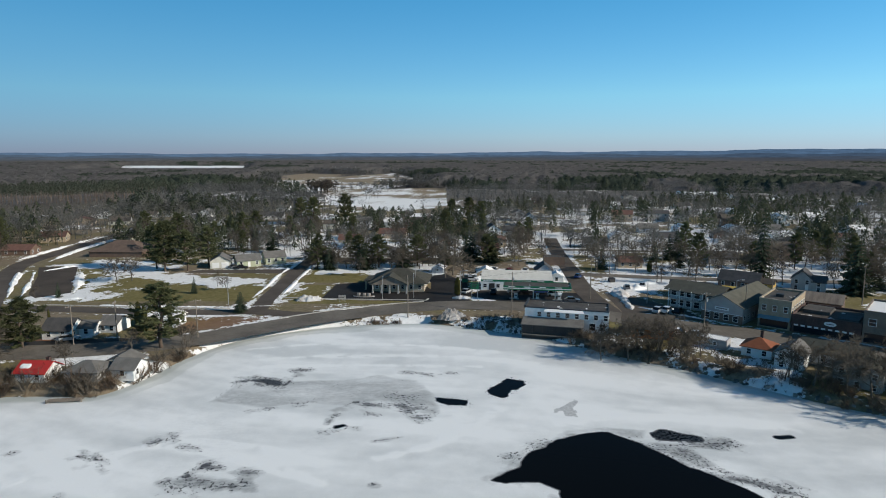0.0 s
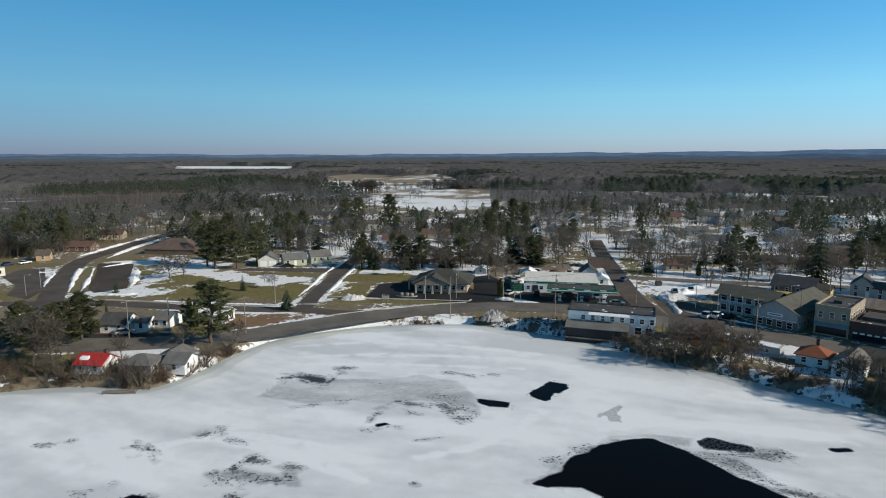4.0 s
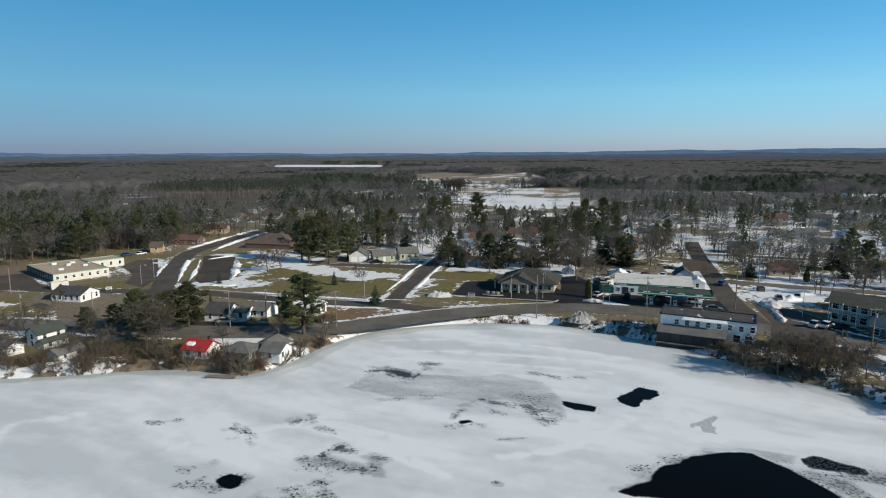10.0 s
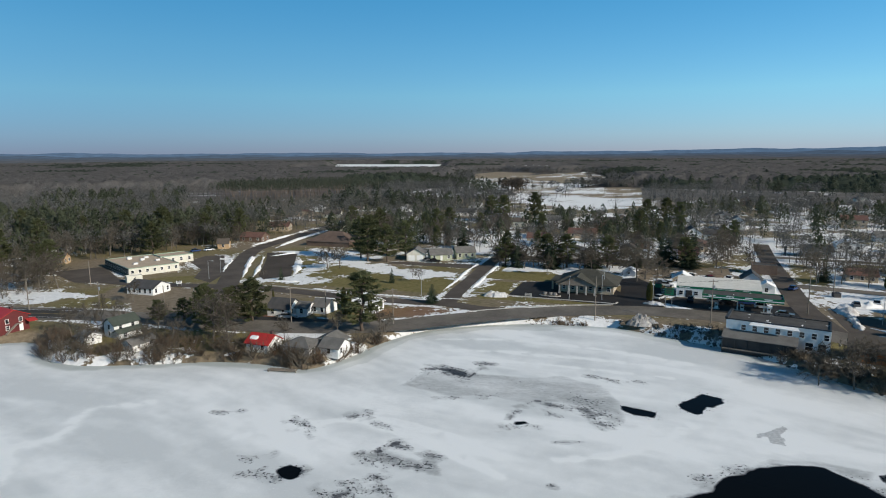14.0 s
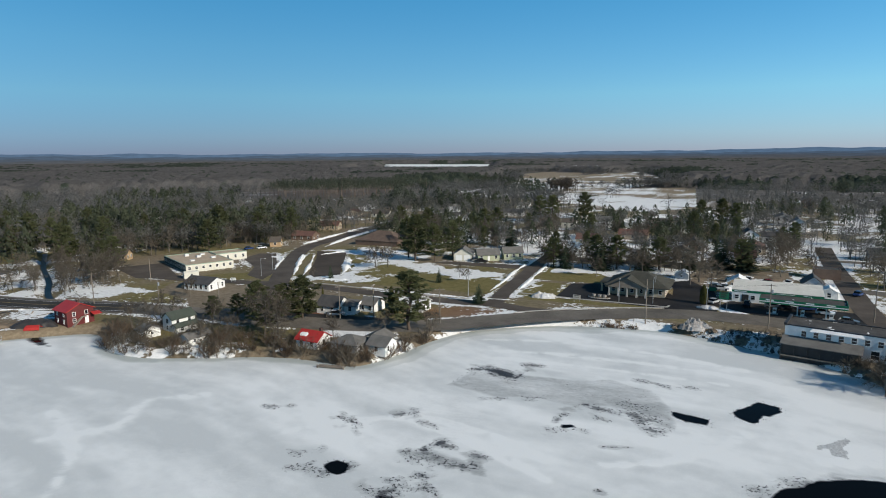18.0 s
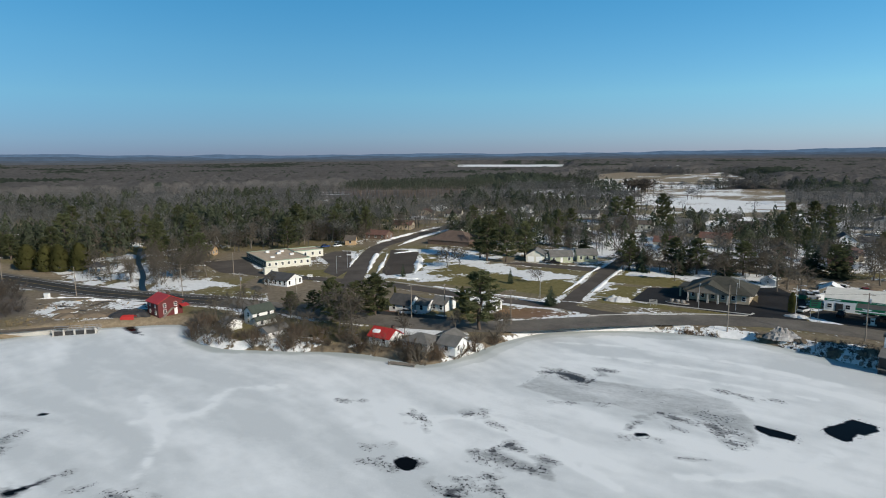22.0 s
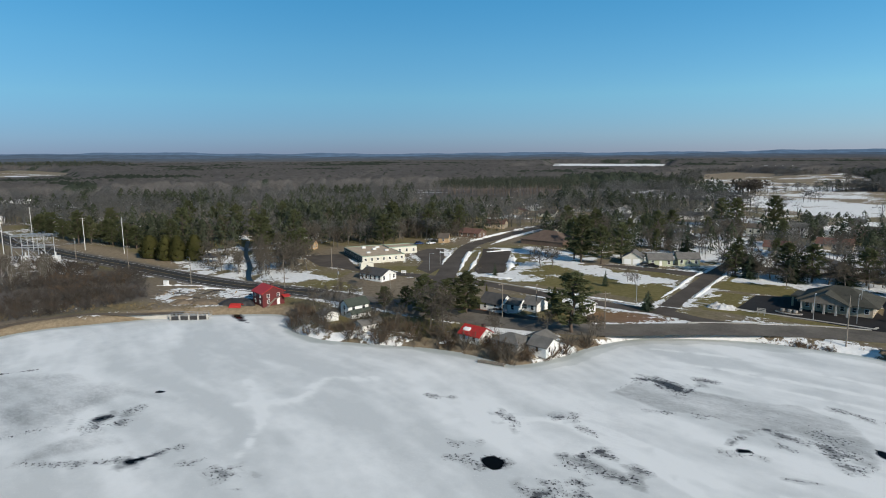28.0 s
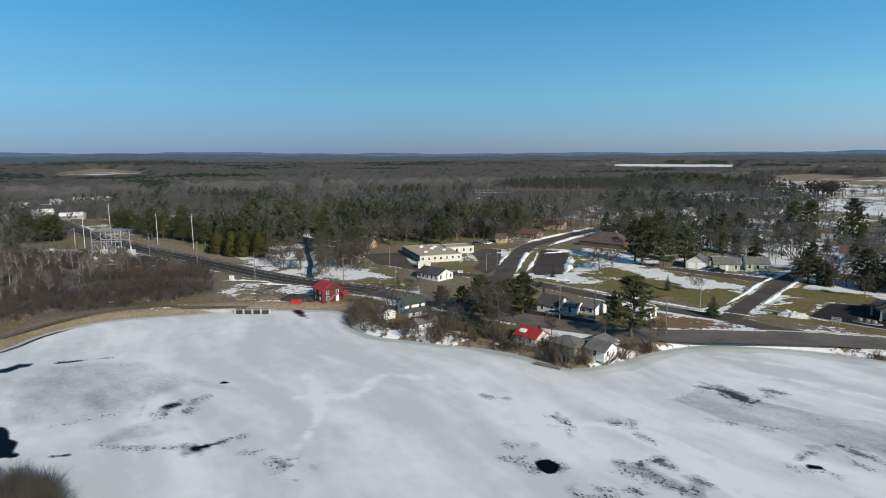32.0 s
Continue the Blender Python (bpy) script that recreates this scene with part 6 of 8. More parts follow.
plant("cedar", -75.5, 147.8, 7.2, 0.6)
plant("cedar", -73.8, 147.2, 6.4, 0.6)
plant("cedar", -98.5, 149, 5.0, 0.35)
plant("pine", -104, 226, 18.5, 1.1)
plant("pine", -96, 227, 15, 1.2)
plant("pine", -110, 232, 17, 1.0)
plant("pine", -93, 240, 15, 1.1)
plant("cedar", 4.6, 187.6, 5.5, 0.9)
plant("bare", 0.8, 214.5, 13, 1.3)
plant("bare", 3.6, 219.5, 14, 1.3)
plant("bare", 6.8, 208, 11, 1.2)
plant("spruce", 9.7, 252, 11, 1.1)
plant("pine", 17.9, 245, 11.5, 1.3)
plant("spruce", 113, 214, 26, 0.75)
plant("spruce", 129.5, 188, 18, 1.2)
plant("bare", 137, 184, 15, 1.2)
plant("bare", 142, 192, 16, 1.2)
plant("round_pine", -66, 414, 16.5, 0.9)
plant("bare", 34.9, 130.3, 8.5, 1.3)
plant("bare", 41.5, 133.8, 9.5, 1.3)
plant("bare", 48.5, 132.5, 9.5, 1.3)
plant("bare", 53, 128.5, 8, 1.2)
plant("bare", 70.5, 111.5, 9, 1.2)
plant("bare", 74.0, 107.6, 10, 1.2)
plant("bare", 77.5, 105.6, 10, 1.2)
plant("bare", 66.8, 114.6, 7.5, 1.0)
plant("bare", 81, 104, 12, 1.3)
plant("bare", 90, 98, 13, 1.4)
plant("bare", 56, 128.5, 9, 1.3)
plant("cedar", -261, 131, 9.5, 2.01)
plant("cedar", -249, 131.5, 9.6, 1.61)
plant("cedar", -244, 134, 10.2, 1.61)
plant("cedar", -238, 138.5, 10.6, 1.72)
plant("cedar", -254, 135, 9.4, 1.61)
plant("bare", -111.5, 206, 9.5, 1.1)
plant("bare", -108, 209, 10, 1.1)
plant("bare", -70, 194, 6, 0.9)
plant("bare", -75, 200, 6, 0.8)
plant("spruce", -78.5, 189.5, 5.5, 0.8)
plant("spruce", -118, 184, 5, 1.0)
plant("bare", -125, 183.5, 5, 1.0)
plant("bare", -30, 218, 9, 1.2)
plant("pine", -48, 231, 11, 1.4)
plant("spruce", -43, 230, 10, 1.5)
plant("bare", -37, 232, 10, 1.3)
plant("spruce", -30, 231, 11, 1.5)
plant("pine", -25, 234, 12.5, 1.4)
plant("bare", -20, 233, 10.5, 1.3)
plant("spruce", -15, 236, 11, 1.5)
plant("pine", -10, 238, 12, 1.4)
plant("bare", -4, 240, 11, 1.3)
plant("spruce", 1, 244, 11, 1.4)
plant("pine", -33, 238, 12, 1.4)
plant("bare", -45, 238, 11, 1.3)
plant("bare", -9, 232, 9.5, 1.1)
plant("bare", 42, 245, 12, 1.1)
plant("bare", 30, 238, 10, 1.1)
plant("pine", -112, 128, 6.5, 1.4)
plant("bare", -111, 134, 7.5, 1.0)
plant("bare", -127, 113, 9, 0.9)
plant("bare", -124, 119, 8, 0.9)
plant("bare", -131, 111, 8, 0.8)
plant("bare", -133, 122, 8.5, 0.9)
plant("bare", -114, 121, 8, 1.0)
plant("bare", -69, 131, 7, 1.1)
plant("bare", -61, 139, 6, 1.2)
plant("bare", -58.5, 136.5, 5.5, 1.2)
plant("bare", -77.5, 121, 6.5, 1.0)
plant("pine", -117, 124.5, 6.5, 1.5)
plant("bare", -118, 103.5, 6, 1.3)
plant("bare", -106, 108, 7, 1.2)
plant("bare", -100, 110, 7.5, 1.2)
plant("pine", -96.5, 120, 10, 1.3)
plant("bare", -86, 112, 6, 1.3)
plant("bare", -143, 143, 8, 1.0)
plant("bare", -190, 146, 13, 1.2)
plant("bare", -183, 152, 12, 1.2)
plant("bare", -195, 156, 13, 1.2)
plant("pine", -205, 168, 13, 1.3)
plant("pine", 5.8, 388, 15, 1.2)
plant("pine", 16.6, 388, 16, 1.2)
plant("pine", 23, 372, 15, 1.2)
plant("pine", -80, 378, 17, 1.3)
plant("pine", -90, 388, 16, 1.3)
plant("spruce", 12, 249, 12, 1.4)
plant("spruce", 20, 246, 12.5, 1.5)
plant("bare", 29, 246, 13, 1.2)
plant("bare", 35, 262, 14, 1.2)
plant("bare", -52, 240, 10, 1.2)
plant("bare", -15, 229, 9, 1.3)
plant("bare", -40, 228, 7, 1.2)
plant("bare", 65, 228, 10, 1.3)
plant("bare", 73, 229, 9, 1.3)
plant("cedar", 77, 225, 4.5, 1.0)
plant("spruce", 61, 231, 9, 1.3)
# pines along the highway
for k in range(17):
    plant("pine", -402 + 6.8 * k + trnd.uniform(-2, 2), 134.5 + 0.035 * k * k + trnd.uniform(-3, 5), trnd.uniform(9, 13), trnd.uniform(1.2, 1.6), "pines along the highway")
for k in range(9):
    plant("pine", -398 + trnd.uniform(0, 42), 82 + trnd.uniform(0, 24), trnd.uniform(10, 14), trnd.uniform(1.3, 1.7), "pines along the highway")
# trees on the town's bank
for x, y, h in ((36.1, 136.0, 8), (40.7, 129.6, 9), (43.9, 133.5, 9), (47.3, 130.4, 9), (51.2, 127.3, 8), (68.1, 115.8, 9), (77.1, 113.4, 11), (81.5, 109.3, 12)):
    plant("bare", x, y, h, 1.35, "trees on the bank")
# scrub on the pond bank
for k in range(len(SHORE)):
    x, y = SHORE[k]
    if -136 < x < -56 and 90 < y < 132 and k % 2 == 0:
        for _ in range(5):
            px, py = x + trnd.uniform(-3, 3), y + trnd.uniform(0.6, 7.5)
            if outline_distance([px], [py], SHORE)[0] > 0.6 and clear_of(px, py, -2.5):
                plant(trnd.choice(("shrub", "brush", "shrub")), px, py, trnd.uniform(2.0, 4.6), trnd.uniform(0.9, 1.3), "scrub on the bank")
    if 26 < x < 84 and 94 < y < 146:
        for _ in range(4):
            px, py = x + trnd.uniform(-1, 5), y + trnd.uniform(0.5, 5.5)
            if outline_distance([px], [py], SHORE)[0] > 0.5 and clear_of(px, py, -2.5):
                plant(trnd.choice(("brush", "brush", "shrub")), px, py, trnd.uniform(1.2, 3.2), trnd.uniform(0.9, 1.3), "scrub on the bank")


def scatter(count, area, kinds, heights, group, margin=3.0, wide=(0.85, 1.2)):
    """Trees strewn over an outline, clear of houses, streets, lawns and the pond."""
    xs, ys = [p[0] for p in area], [p[1] for p in area]
    made = tries = 0
    while made < count and tries < count * 12:
        tries += 1
        x, y = trnd.uniform(min(xs), max(xs)), trnd.uniform(min(ys), max(ys))
        a, b = [x], [y]
        if outline_distance(a, b, area)[0] > 0 or outline_distance(a, b, SHORE)[0] < 1.5 or not clear_of(x, y, margin - 2):
            continue
        if any(outline_distance(a, b, o)[0] < 0 for o in LAWNS) or outline_distance(a, b, FIELD)[0] < 4:
            continue
        kind = trnd.choices([k for k, _ in kinds], [w for _, w in kinds])[0]
        plant(kind, x, y, trnd.uniform(*heights) * (0.9 if kind == "bare" else 1.05), trnd.uniform(*wide), group)
        made += 1


CREEK_SIDE = [(-222, 128), (-178, 130), (-182, 150), (-200, 165), (-222, 190), (-250, 175), (-240, 148)]
scatter(96, [(52, 205), (230, 170), (255, 248), (58, 258)], [("bare", 8), ("pine", 2.2), ("spruce", 1.0)], (9, 15), "trees of the town")
scatter(44, [(-60, 245), (45, 255), (52, 330), (-58, 330)], [("bare", 6), ("pine", 2), ("spruce", 1)], (8, 13), "trees of the town")
scatter(42, [(-150, 250), (-60, 250), (-60, 330), (-165, 330)], [("bare", 4), ("pine", 2.4), ("spruce", 1)], (9, 16), "trees of the town")
scatter(64, [(-205, 205), (-185, 250), (-185, 310), (-330, 230), (-380, 160), (-330, 128), (-300, 135), (-262, 150), (-232, 165)], [("bare", 6), ("pine", 4)], (11, 18), "trees of the wood", 2.5)
scatter(14, [(-216, 236), (-183, 238), (-181, 262), (-216, 262)], [("bare", 1)], (8, 12), "trees of the wood", 1.0)
scatter(10, [(-262, 238), (-186, 244), (-186, 335), (-262, 330)], [("bare", 8), ("pine", 1)], (9, 14), "trees of the wood")
scatter(30, CREEK_SIDE, [("bare", 9), ("pine", 0.5)], (7, 13), "trees by the creek")
scatter(130, THICKET, [("dark_brush", 7), ("shrub", 1.5)], (2.5, 5.0), "thicket below the dam", 2.2, (1.2, 2.0))
scatter(64, [(-310, 62), (-215, 38), (-222, 60), (-234, 90), (-250, 97), (-290, 84)], [("birch", 1)], (6, 9), "birches in the thicket", 2.2, (0.9, 1.3))


scatter(22, [(-56, 229), (4, 233), (4, 246), (-56, 242)], [("bare", 1)], (6, 10), "trees behind the bank", 2.0, (1.0, 1.4))

# ---- scrub too thick to tell apart ----
def scrub(name, area, count, heights, material, label, seed, margin=0.4, wide=1.0, stems=34, thin=0.016):
    """Bare brush strewn over an outline: fans of thin stems, all in one mesh."""
    rng = np.random.default_rng(seed)
    xs, ys = [p[0] for p in area], [p[1] for p in area]
    x, y = rng.uniform(min(xs), max(xs), count * 5), rng.uniform(min(ys), max(ys), count * 5)
    ok = (outline_distance(x, y, area) < 0) & (outline_distance(x, y, SHORE) > margin) & (fractal(x + 90, y, 9, 3) + rng.uniform(-0.1, 0.1, len(x)) > 0.44)
    for a, b, r in FOOTPRINTS:
        ok &= np.hypot(x - a, y - b) > r * 0.72
    for line, half in STREETS:
        ok &= line_distance(x, y, line) > half + 0.3
    x, y = x[ok][:count], y[ok][:count]
    n = len(x)
    z = ground_height(x, y)
    h = rng.uniform(*heights, n)
    # each clump: stems that spread from near its middle
    w, lean = rng.uniform(0, 2 * np.pi, (n, stems)), rng.uniform(0.05, 0.75, (n, stems)) * wide
    low = rng.uniform(0.0, 0.65, (n, stems))
    length = rng.uniform(0.25, 0.55, (n, stems))
    d = np.stack([np.cos(w) * lean, np.sin(w) * lean, np.ones((n, stems))], 2)
    d /= np.linalg.norm(d, axis=2)[:, :, None]
    base = d * low[:, :, None] * h[:, None, None]
    e = rng.normal(0, 1, (n, stems, 3))
    d2 = d + 0.55 * e / np.linalg.norm(e, axis=2)[:, :, None]
    tip = base + d2 * (length * h[:, None])[:, :, None]
    side = np.cross(d2, rng.normal(0, 1, (n, stems, 3)))
    side /= np.linalg.norm(side, axis=2)[:, :, None]
    side *= thin * h[:, None, None] * 0.5 + 0.012
    at = np.stack([x, y, z], 1)[:, None, :]
    v = np.stack([base - side + at, base + side + at, tip + at], 2).reshape(-1, 3)
    return tagged(new(name, array_mesh(name, v, np.arange(len(v)).reshape(-1, 3), material, smooth=False)), label, "scrub", kind="stuff")


POINT_BANK = [(-138, 100), (-126, 97), (-104, 99), (-88, 105), (-66, 108), (-57, 116), (-53, 134), (-48, 145), (-53, 146), (-60, 128), (-64, 121), (-84, 119), (-106, 117), (-126, 120), (-138, 112)]
scrub("bank_scrub", POINT_BANK, 560, (1.2, 3.6), TWIG, "thick bare brown scrub on the pond bank", 71)
scrub("bank_scrub", POINT_BANK, 220, (0.8, 2.8), TWIG_RED, "thick russet scrub on the pond bank", 72)
EAST_BANK = [(6, 154), (22, 148), (34, 138), (44, 128), (58, 116), (72, 103), (84, 95), (98, 100), (88, 112), (76, 117), (64, 127), (56, 138), (46, 146), (36, 150), (20, 152), (8, 161)]
scrub("bank_scrub", EAST_BANK, 460, (0.6, 1.9), TWIG_DARK, "bare dark scrub along the town's shore", 73)
# dark twig colour here stands in for shade on the shore
scrub("bank_scrub", [(36, 136), (44, 130), (56, 128), (58, 140), (46, 147), (36, 146)], 60, (1.6, 4.0), TWIG_DARK, "tall bare thicket at the shore", 74)
scrub("bank_scrub", [(66, 112), (76, 103), (96, 96), (100, 108), (82, 118), (72, 118)], 26, (1.6, 3.6), TWIG_DARK, "tall bare thicket before the pond houses", 75)
scrub("road_scrub", [(-21, 156.8), (-11, 158.6), (-10.5, 160.6), (-21, 159.4)], 90, (0.4, 1.0), TWIG_RED, "low rust-brown weeds above the ice", 76)
scrub("strand_weeds", [(-56, 136), (-47, 146), (-38, 152), (-28, 156.3), (-8, 159.4), (-8, 161.6), (-28, 158.6), (-40, 154.4), (-50, 147.8), (-58, 139)], 420, (0.3, 0.8), TWIG_RED, "rust-brown weeds on the snowy bank", 85, margin=0.15, wide=1.3)
scrub("thicket", THICKET, 2300, (2.0, 4.4), TWIG_DARK, "dense leafless thicket below the dam", 77, wide=1.2, stems=40, thin=0.010)
scrub("thicket", THICKET, 350, (2.0, 4.5), TWIG_RED, "russet stems in the thicket below the dam", 78, wide=1.2)
scrub("dam_grass", [(-182, 24), (-192, 45), (-192, 60), (-184, 74), (-172, 84), (-160, 92), (-163, 97), (-180, 88), (-196, 70), (-204, 48), (-196, 20)], 420, (0.5, 1.1), DRY_GRASS, "tall dry tan grass along the dam", 79, wide=1.4)
scrub("spit_scrub", [(-106, 17.5), (-98, 20.2), (-90, 20.8), (-84, 19.8), (-78, 17.5), (-75, 10), (-96, 9)], 210, (2.2, 4.4), TWIG, "tangled brown scrub on the spit", 80, margin=-0.5, wide=1.2, stems=70, thin=0.004)
scrub("spit_scrub", [(-99, 17.5), (-92, 20.2), (-84, 20.2), (-77, 17.5), (-75, 10), (-96, 9)], 180, (1.6, 4.0), TWIG_DARK, "dark brown scrub on the spit", 82, margin=-0.5, wide=1.2, stems=60, thin=0.004)
scrub("creek_scrub", CREEK_SIDE, 260, (1.5, 4.0), TWIG, "grey scrub along the creek", 81)


# ---- distant woods ----
def far_templates(kind, rng, count, detail=1.0):
    """Small crowns of a few dozen triangles, as arrays of corners, one metre high."""
    out = []
    for _ in range(count):
        t = []
        t.append([(-0.012, 0, 0), (0.012, 0, 0), (0, 0, 0.75)])
        t.append([(0, -0.012, 0), (0, 0.012, 0), (0, 0, 0.75)])
        fine = detail > 1.5
        if kind == "bare":
            # twig clumps round a few lobes, each lobe an uneven dome
            lobes = [(Vector((rng.uniform(-0.13, 0.13), rng.uniform(-0.13, 0.13), rng.uniform(0.48, 0.74))), rng.uniform(0.12, 0.20)) for _ in range(5)]
            for k in range(int(58 * detail)):
                q, size = lobes[k % 5]
                n = Vector((rng.gauss(0, 1), rng.gauss(0, 1), rng.gauss(0.35, 1))).normalized()
                a = q + n * size * rng.uniform(0.75, 1.1)
                side = n.cross(Vector((rng.uniform(-1, 1), rng.uniform(-1, 1), rng.uniform(-0.5, 1)))).normalized()
                up = side.cross(n)
                if fine and k % 5 < 3:
                    w, h = 0.007, rng.uniform(0.05, 0.11)
                    up = (up + n * 0.8).normalized()
                elif fine:
                    w, h = rng.uniform(0.012, 0.024), rng.uniform(0.03, 0.06)
                else:
                    w = rng.uniform(0.028, 0.05) / detail ** 0.4
                    h = w * rng.uniform(1.0, 2.0)
                t.append([a - side * w, a + side * w, a + up * h])
            for q, size in lobes:
                t.append([Vector((-0.007, 0, 0.2)), Vector((0.007, 0, 0.2)), q])
        else:
            # boughs in uneven tiers that hang outwards
            for k in range(int(66 * detail)):
                w, u = rng.uniform(0, 6.28), rng.uniform(0.16, 1.0)
                r = 0.24 * (1 - ((u - 0.4) / 0.62) ** 2 if u > 0.4 else 0.85) * rng.uniform(0.65, 1.1)
                out_dir = Vector((math.cos(w), math.sin(w), 0))
                e = Vector((-math.sin(w), math.cos(w), rng.uniform(-0.3, 0.3)))
                c = out_dir * r + Vector((0, 0, u - 0.04))
                size = rng.uniform(0.028, 0.052) / detail ** 0.4
                t.append([c - e * size - Vector((0, 0, size * 0.6)), c + e * size - Vector((0, 0, size * 0.5)), c + Vector((0, 0, size * 1.3)) - out_dir * size * 0.7])
        out.append(np.array([[tuple(p) for p in tri] for tri in t], np.float32))
    return out


FAR = {k: far_templates(k, random.Random(3), 5) for k in ("bare", "pine")}
FAR.update({k + "_mid": far_templates(k, random.Random(5), 5, 1.6) for k in ("bare", "pine")})
FAR.update({k + "_fine": far_templates(k, random.Random(4), 5, 2.3) for k in ("bare", "pine")})


def far_wood(name, kind, x, y, heights, material, label, wide=1.0):
    z = ground_height(x, y)
    rng = np.random.default_rng(17)
    chunks = []
    turn, pick = rng.uniform(0, 6.28, len(x)), rng.integers(0, 5, len(x))
    girth = rng.uniform(0.8, 1.25, len(x)) * wide
    for k in range(5):
        i = np.nonzero(pick == k)[0]
        if not len(i):
            continue
        t = FAR[kind][k].reshape(-1, 3)
        c, s = np.cos(turn[i])[:, None], np.sin(turn[i])[:, None]
        h, g = heights[i][:, None], (heights[i] * girth[i])[:, None]
        px = (t[None, :, 0] * c - t[None, :, 1] * s) * g + x[i][:, None]
        py = (t[None, :, 0] * s + t[None, :, 1] * c) * g + y[i][:, None]
        pz = t[None, :, 2] * h + z[i][:, None] - 0.3
        chunks.append(np.stack([px, py, pz], 2).reshape(-1, 3))
    v = np.concatenate(chunks)
    tris = np.arange(len(v)).reshape(-1, 3)
    return tagged(new(name, array_mesh(name, v, tris, material, smooth=False)), label, "woods", kind="stuff")


def far_points(count, r0, r1, az0, az1, seed):
    rng = np.random.default_rng(seed)
    r, a = rng.uniform(r0, r1, count), np.radians(rng.uniform(az0, az1, count))
    return r * np.sin(a), r * np.cos(a), rng


def open_land(x, y):
    return (outline_distance(x, y, FIELD) < 3) | (outline_distance(x, y, FIELD_FAR) < 3) | (outline_distance(x, y, STRIP) < 8) | (outline_distance(x, y, TAN_FIELD) < 5) | (outline_distance(x, y, HILL_FIELD) < 5) | (outline_distance(x, y, PLANTATION_EDGE) < 0)


FAR_BARE = foliage("far_bare_wood", (0.115, 0.112, 0.107), (0.175, 0.170, 0.162), 0.02, 0.0)
FAR_PINE = foliage("far_pine_wood", (0.050, 0.060, 0.044), (0.096, 0.108, 0.078), 0.02, 0.0, 0.45)


def mid_wood(count, area, pines, heights, seed, label):
    """Woods too far off to tell the trees apart one by one: strewn over an outline, clear of houses and streets."""
    rng = np.random.default_rng(seed)
    xs, ys = [p[0] for p in area], [p[1] for p in area]
    x, y = rng.uniform(min(xs), max(xs), count * 4), rng.uniform(min(ys), max(ys), count * 4)
    ok = (outline_distance(x, y, area) < 0) & ~open_land(x, y)
    for line, half in STREETS:
        ok &= line_distance(x, y, line) > half + 1.5
    for o, _ in LOTS:
        ok &= outline_distance(x, y, o) > 1
    for a, b, r in FOOTPRINTS:
        ok &= np.hypot(x - a, y - b) > r * 0.85
    x, y = x[ok][:count], y[ok][:count]
    stand = fractal(x, y, 45, 3) + rng.uniform(-0.2, 0.2, len(x))
    dark = stand > np.quantile(stand, 1 - pines)
    h = rng.uniform(*heights, len(x))
    far_wood("pine_wood", "pine_fine", x[dark], y[dark], h[dark], NEEDLE_MID, "stand of dark green pines beyond the houses" if not label else label[0], 1.1)
    far_wood("bare_wood", "bare_fine", x[~dark], y[~dark], h[~dark] * 0.9, TWIG_MID, "leafless brown trees beyond the houses" if not label else label[1], 1.15)


NEEDLE_MID = foliage("pine_wood_needles", (0.048, 0.058, 0.038), (0.104, 0.116, 0.073), 0.05, 0.0, 0.45)
# twigs greyed: some bluish haze is put into their colour
TWIG_MID = foliage("wood_twigs", (0.128, 0.124, 0.114), (0.198, 0.191, 0.176), 0.05, 0.0)
mid_wood(110, [(-58, 250), (45, 260), (52, 330), (-58, 330)], 0.25, (8, 13), 39, None)
mid_wood(110, [(-150, 258), (-60, 256), (-62, 330), (-165, 330)], 0.42, (9, 15), 40, None)
mid_wood(300, [(54, 252), (262, 240), (330, 262), (60, 296)], 0.2, (9, 14), 30, None)
mid_wood(960, [(60, 290), (330, 260), (420, 420), (420, 560), (60, 560)], 0.24, (9, 15), 31, None)
mid_wood(170, [(120, 320), (330, 280), (420, 420), (420, 520), (230, 540), (170, 430)], 0.75, (11, 16), 37, None)
mid_wood(270, [(-60, 325), (60, 325), (66, 520), (24, 500), (4, 420), (-62, 392)], 0.3, (8, 14), 32, None)
mid_wood(270, [(-60, 325), (-72, 398), (-128, 470), (-210, 535), (-185, 300)], 0.2, (9, 15), 33, None)
mid_wood(900, [(-185, 300), (-200, 540), (-420, 480), (-560, 330), (-560, 150), (-400, 135), (-330, 225), (-240, 270)], 0.15, (12, 18), 34, ("tall pines standing close together in the wood", "leafless grey-brown woodland trees"))
mid_wood(700, [(-400, 125), (-330, 70), (-340, 10), (-560, -60), (-700, 150)], 0.22, (8, 14), 35, ("dark pines beyond the thicket", "leafless trees beyond the thicket"))
mid_wood(360, [(-205, 212), (-185, 250), (-185, 310), (-330, 235), (-385, 165), (-300, 138), (-255, 158)], 0.40, (11, 17), 36, ("tall pines at the edge of the wood", "leafless trees at the edge of the wood"))
mid_wood(230, [(-400, 290), (-305, 352), (-228, 388), (-200, 262), (-222, 205), (-330, 232)], 0.62, (12, 17), 38, ("tall dark pines massed behind the clinic", "leafless trees among the pines"))
# trees before the plantation, kept low to fit the camera's view of its stems
rng = np.random.default_rng(92)
gx, gy = rng.uniform(-415, -222, 900), rng.uniform(352, 560, 900)
inside = outline_distance(gx, gy, PLANTATION_EDGE) < -2
gx, gy = gx[inside], gy[inside]
far_wood("young_growth", "bare", gx, gy, rng.uniform(3.5, 6.5, len(gx)), TWIG_MID, "leafless trees kept low so the plantation's stems show", 1.9)
# a pine plantation with bare stems, in rows
PLANTATION = [(-395, 497), (-320, 506), (-288, 538), (-272, 640), (-330, 690), (-440, 590)]
rng = np.random.default_rng(91)
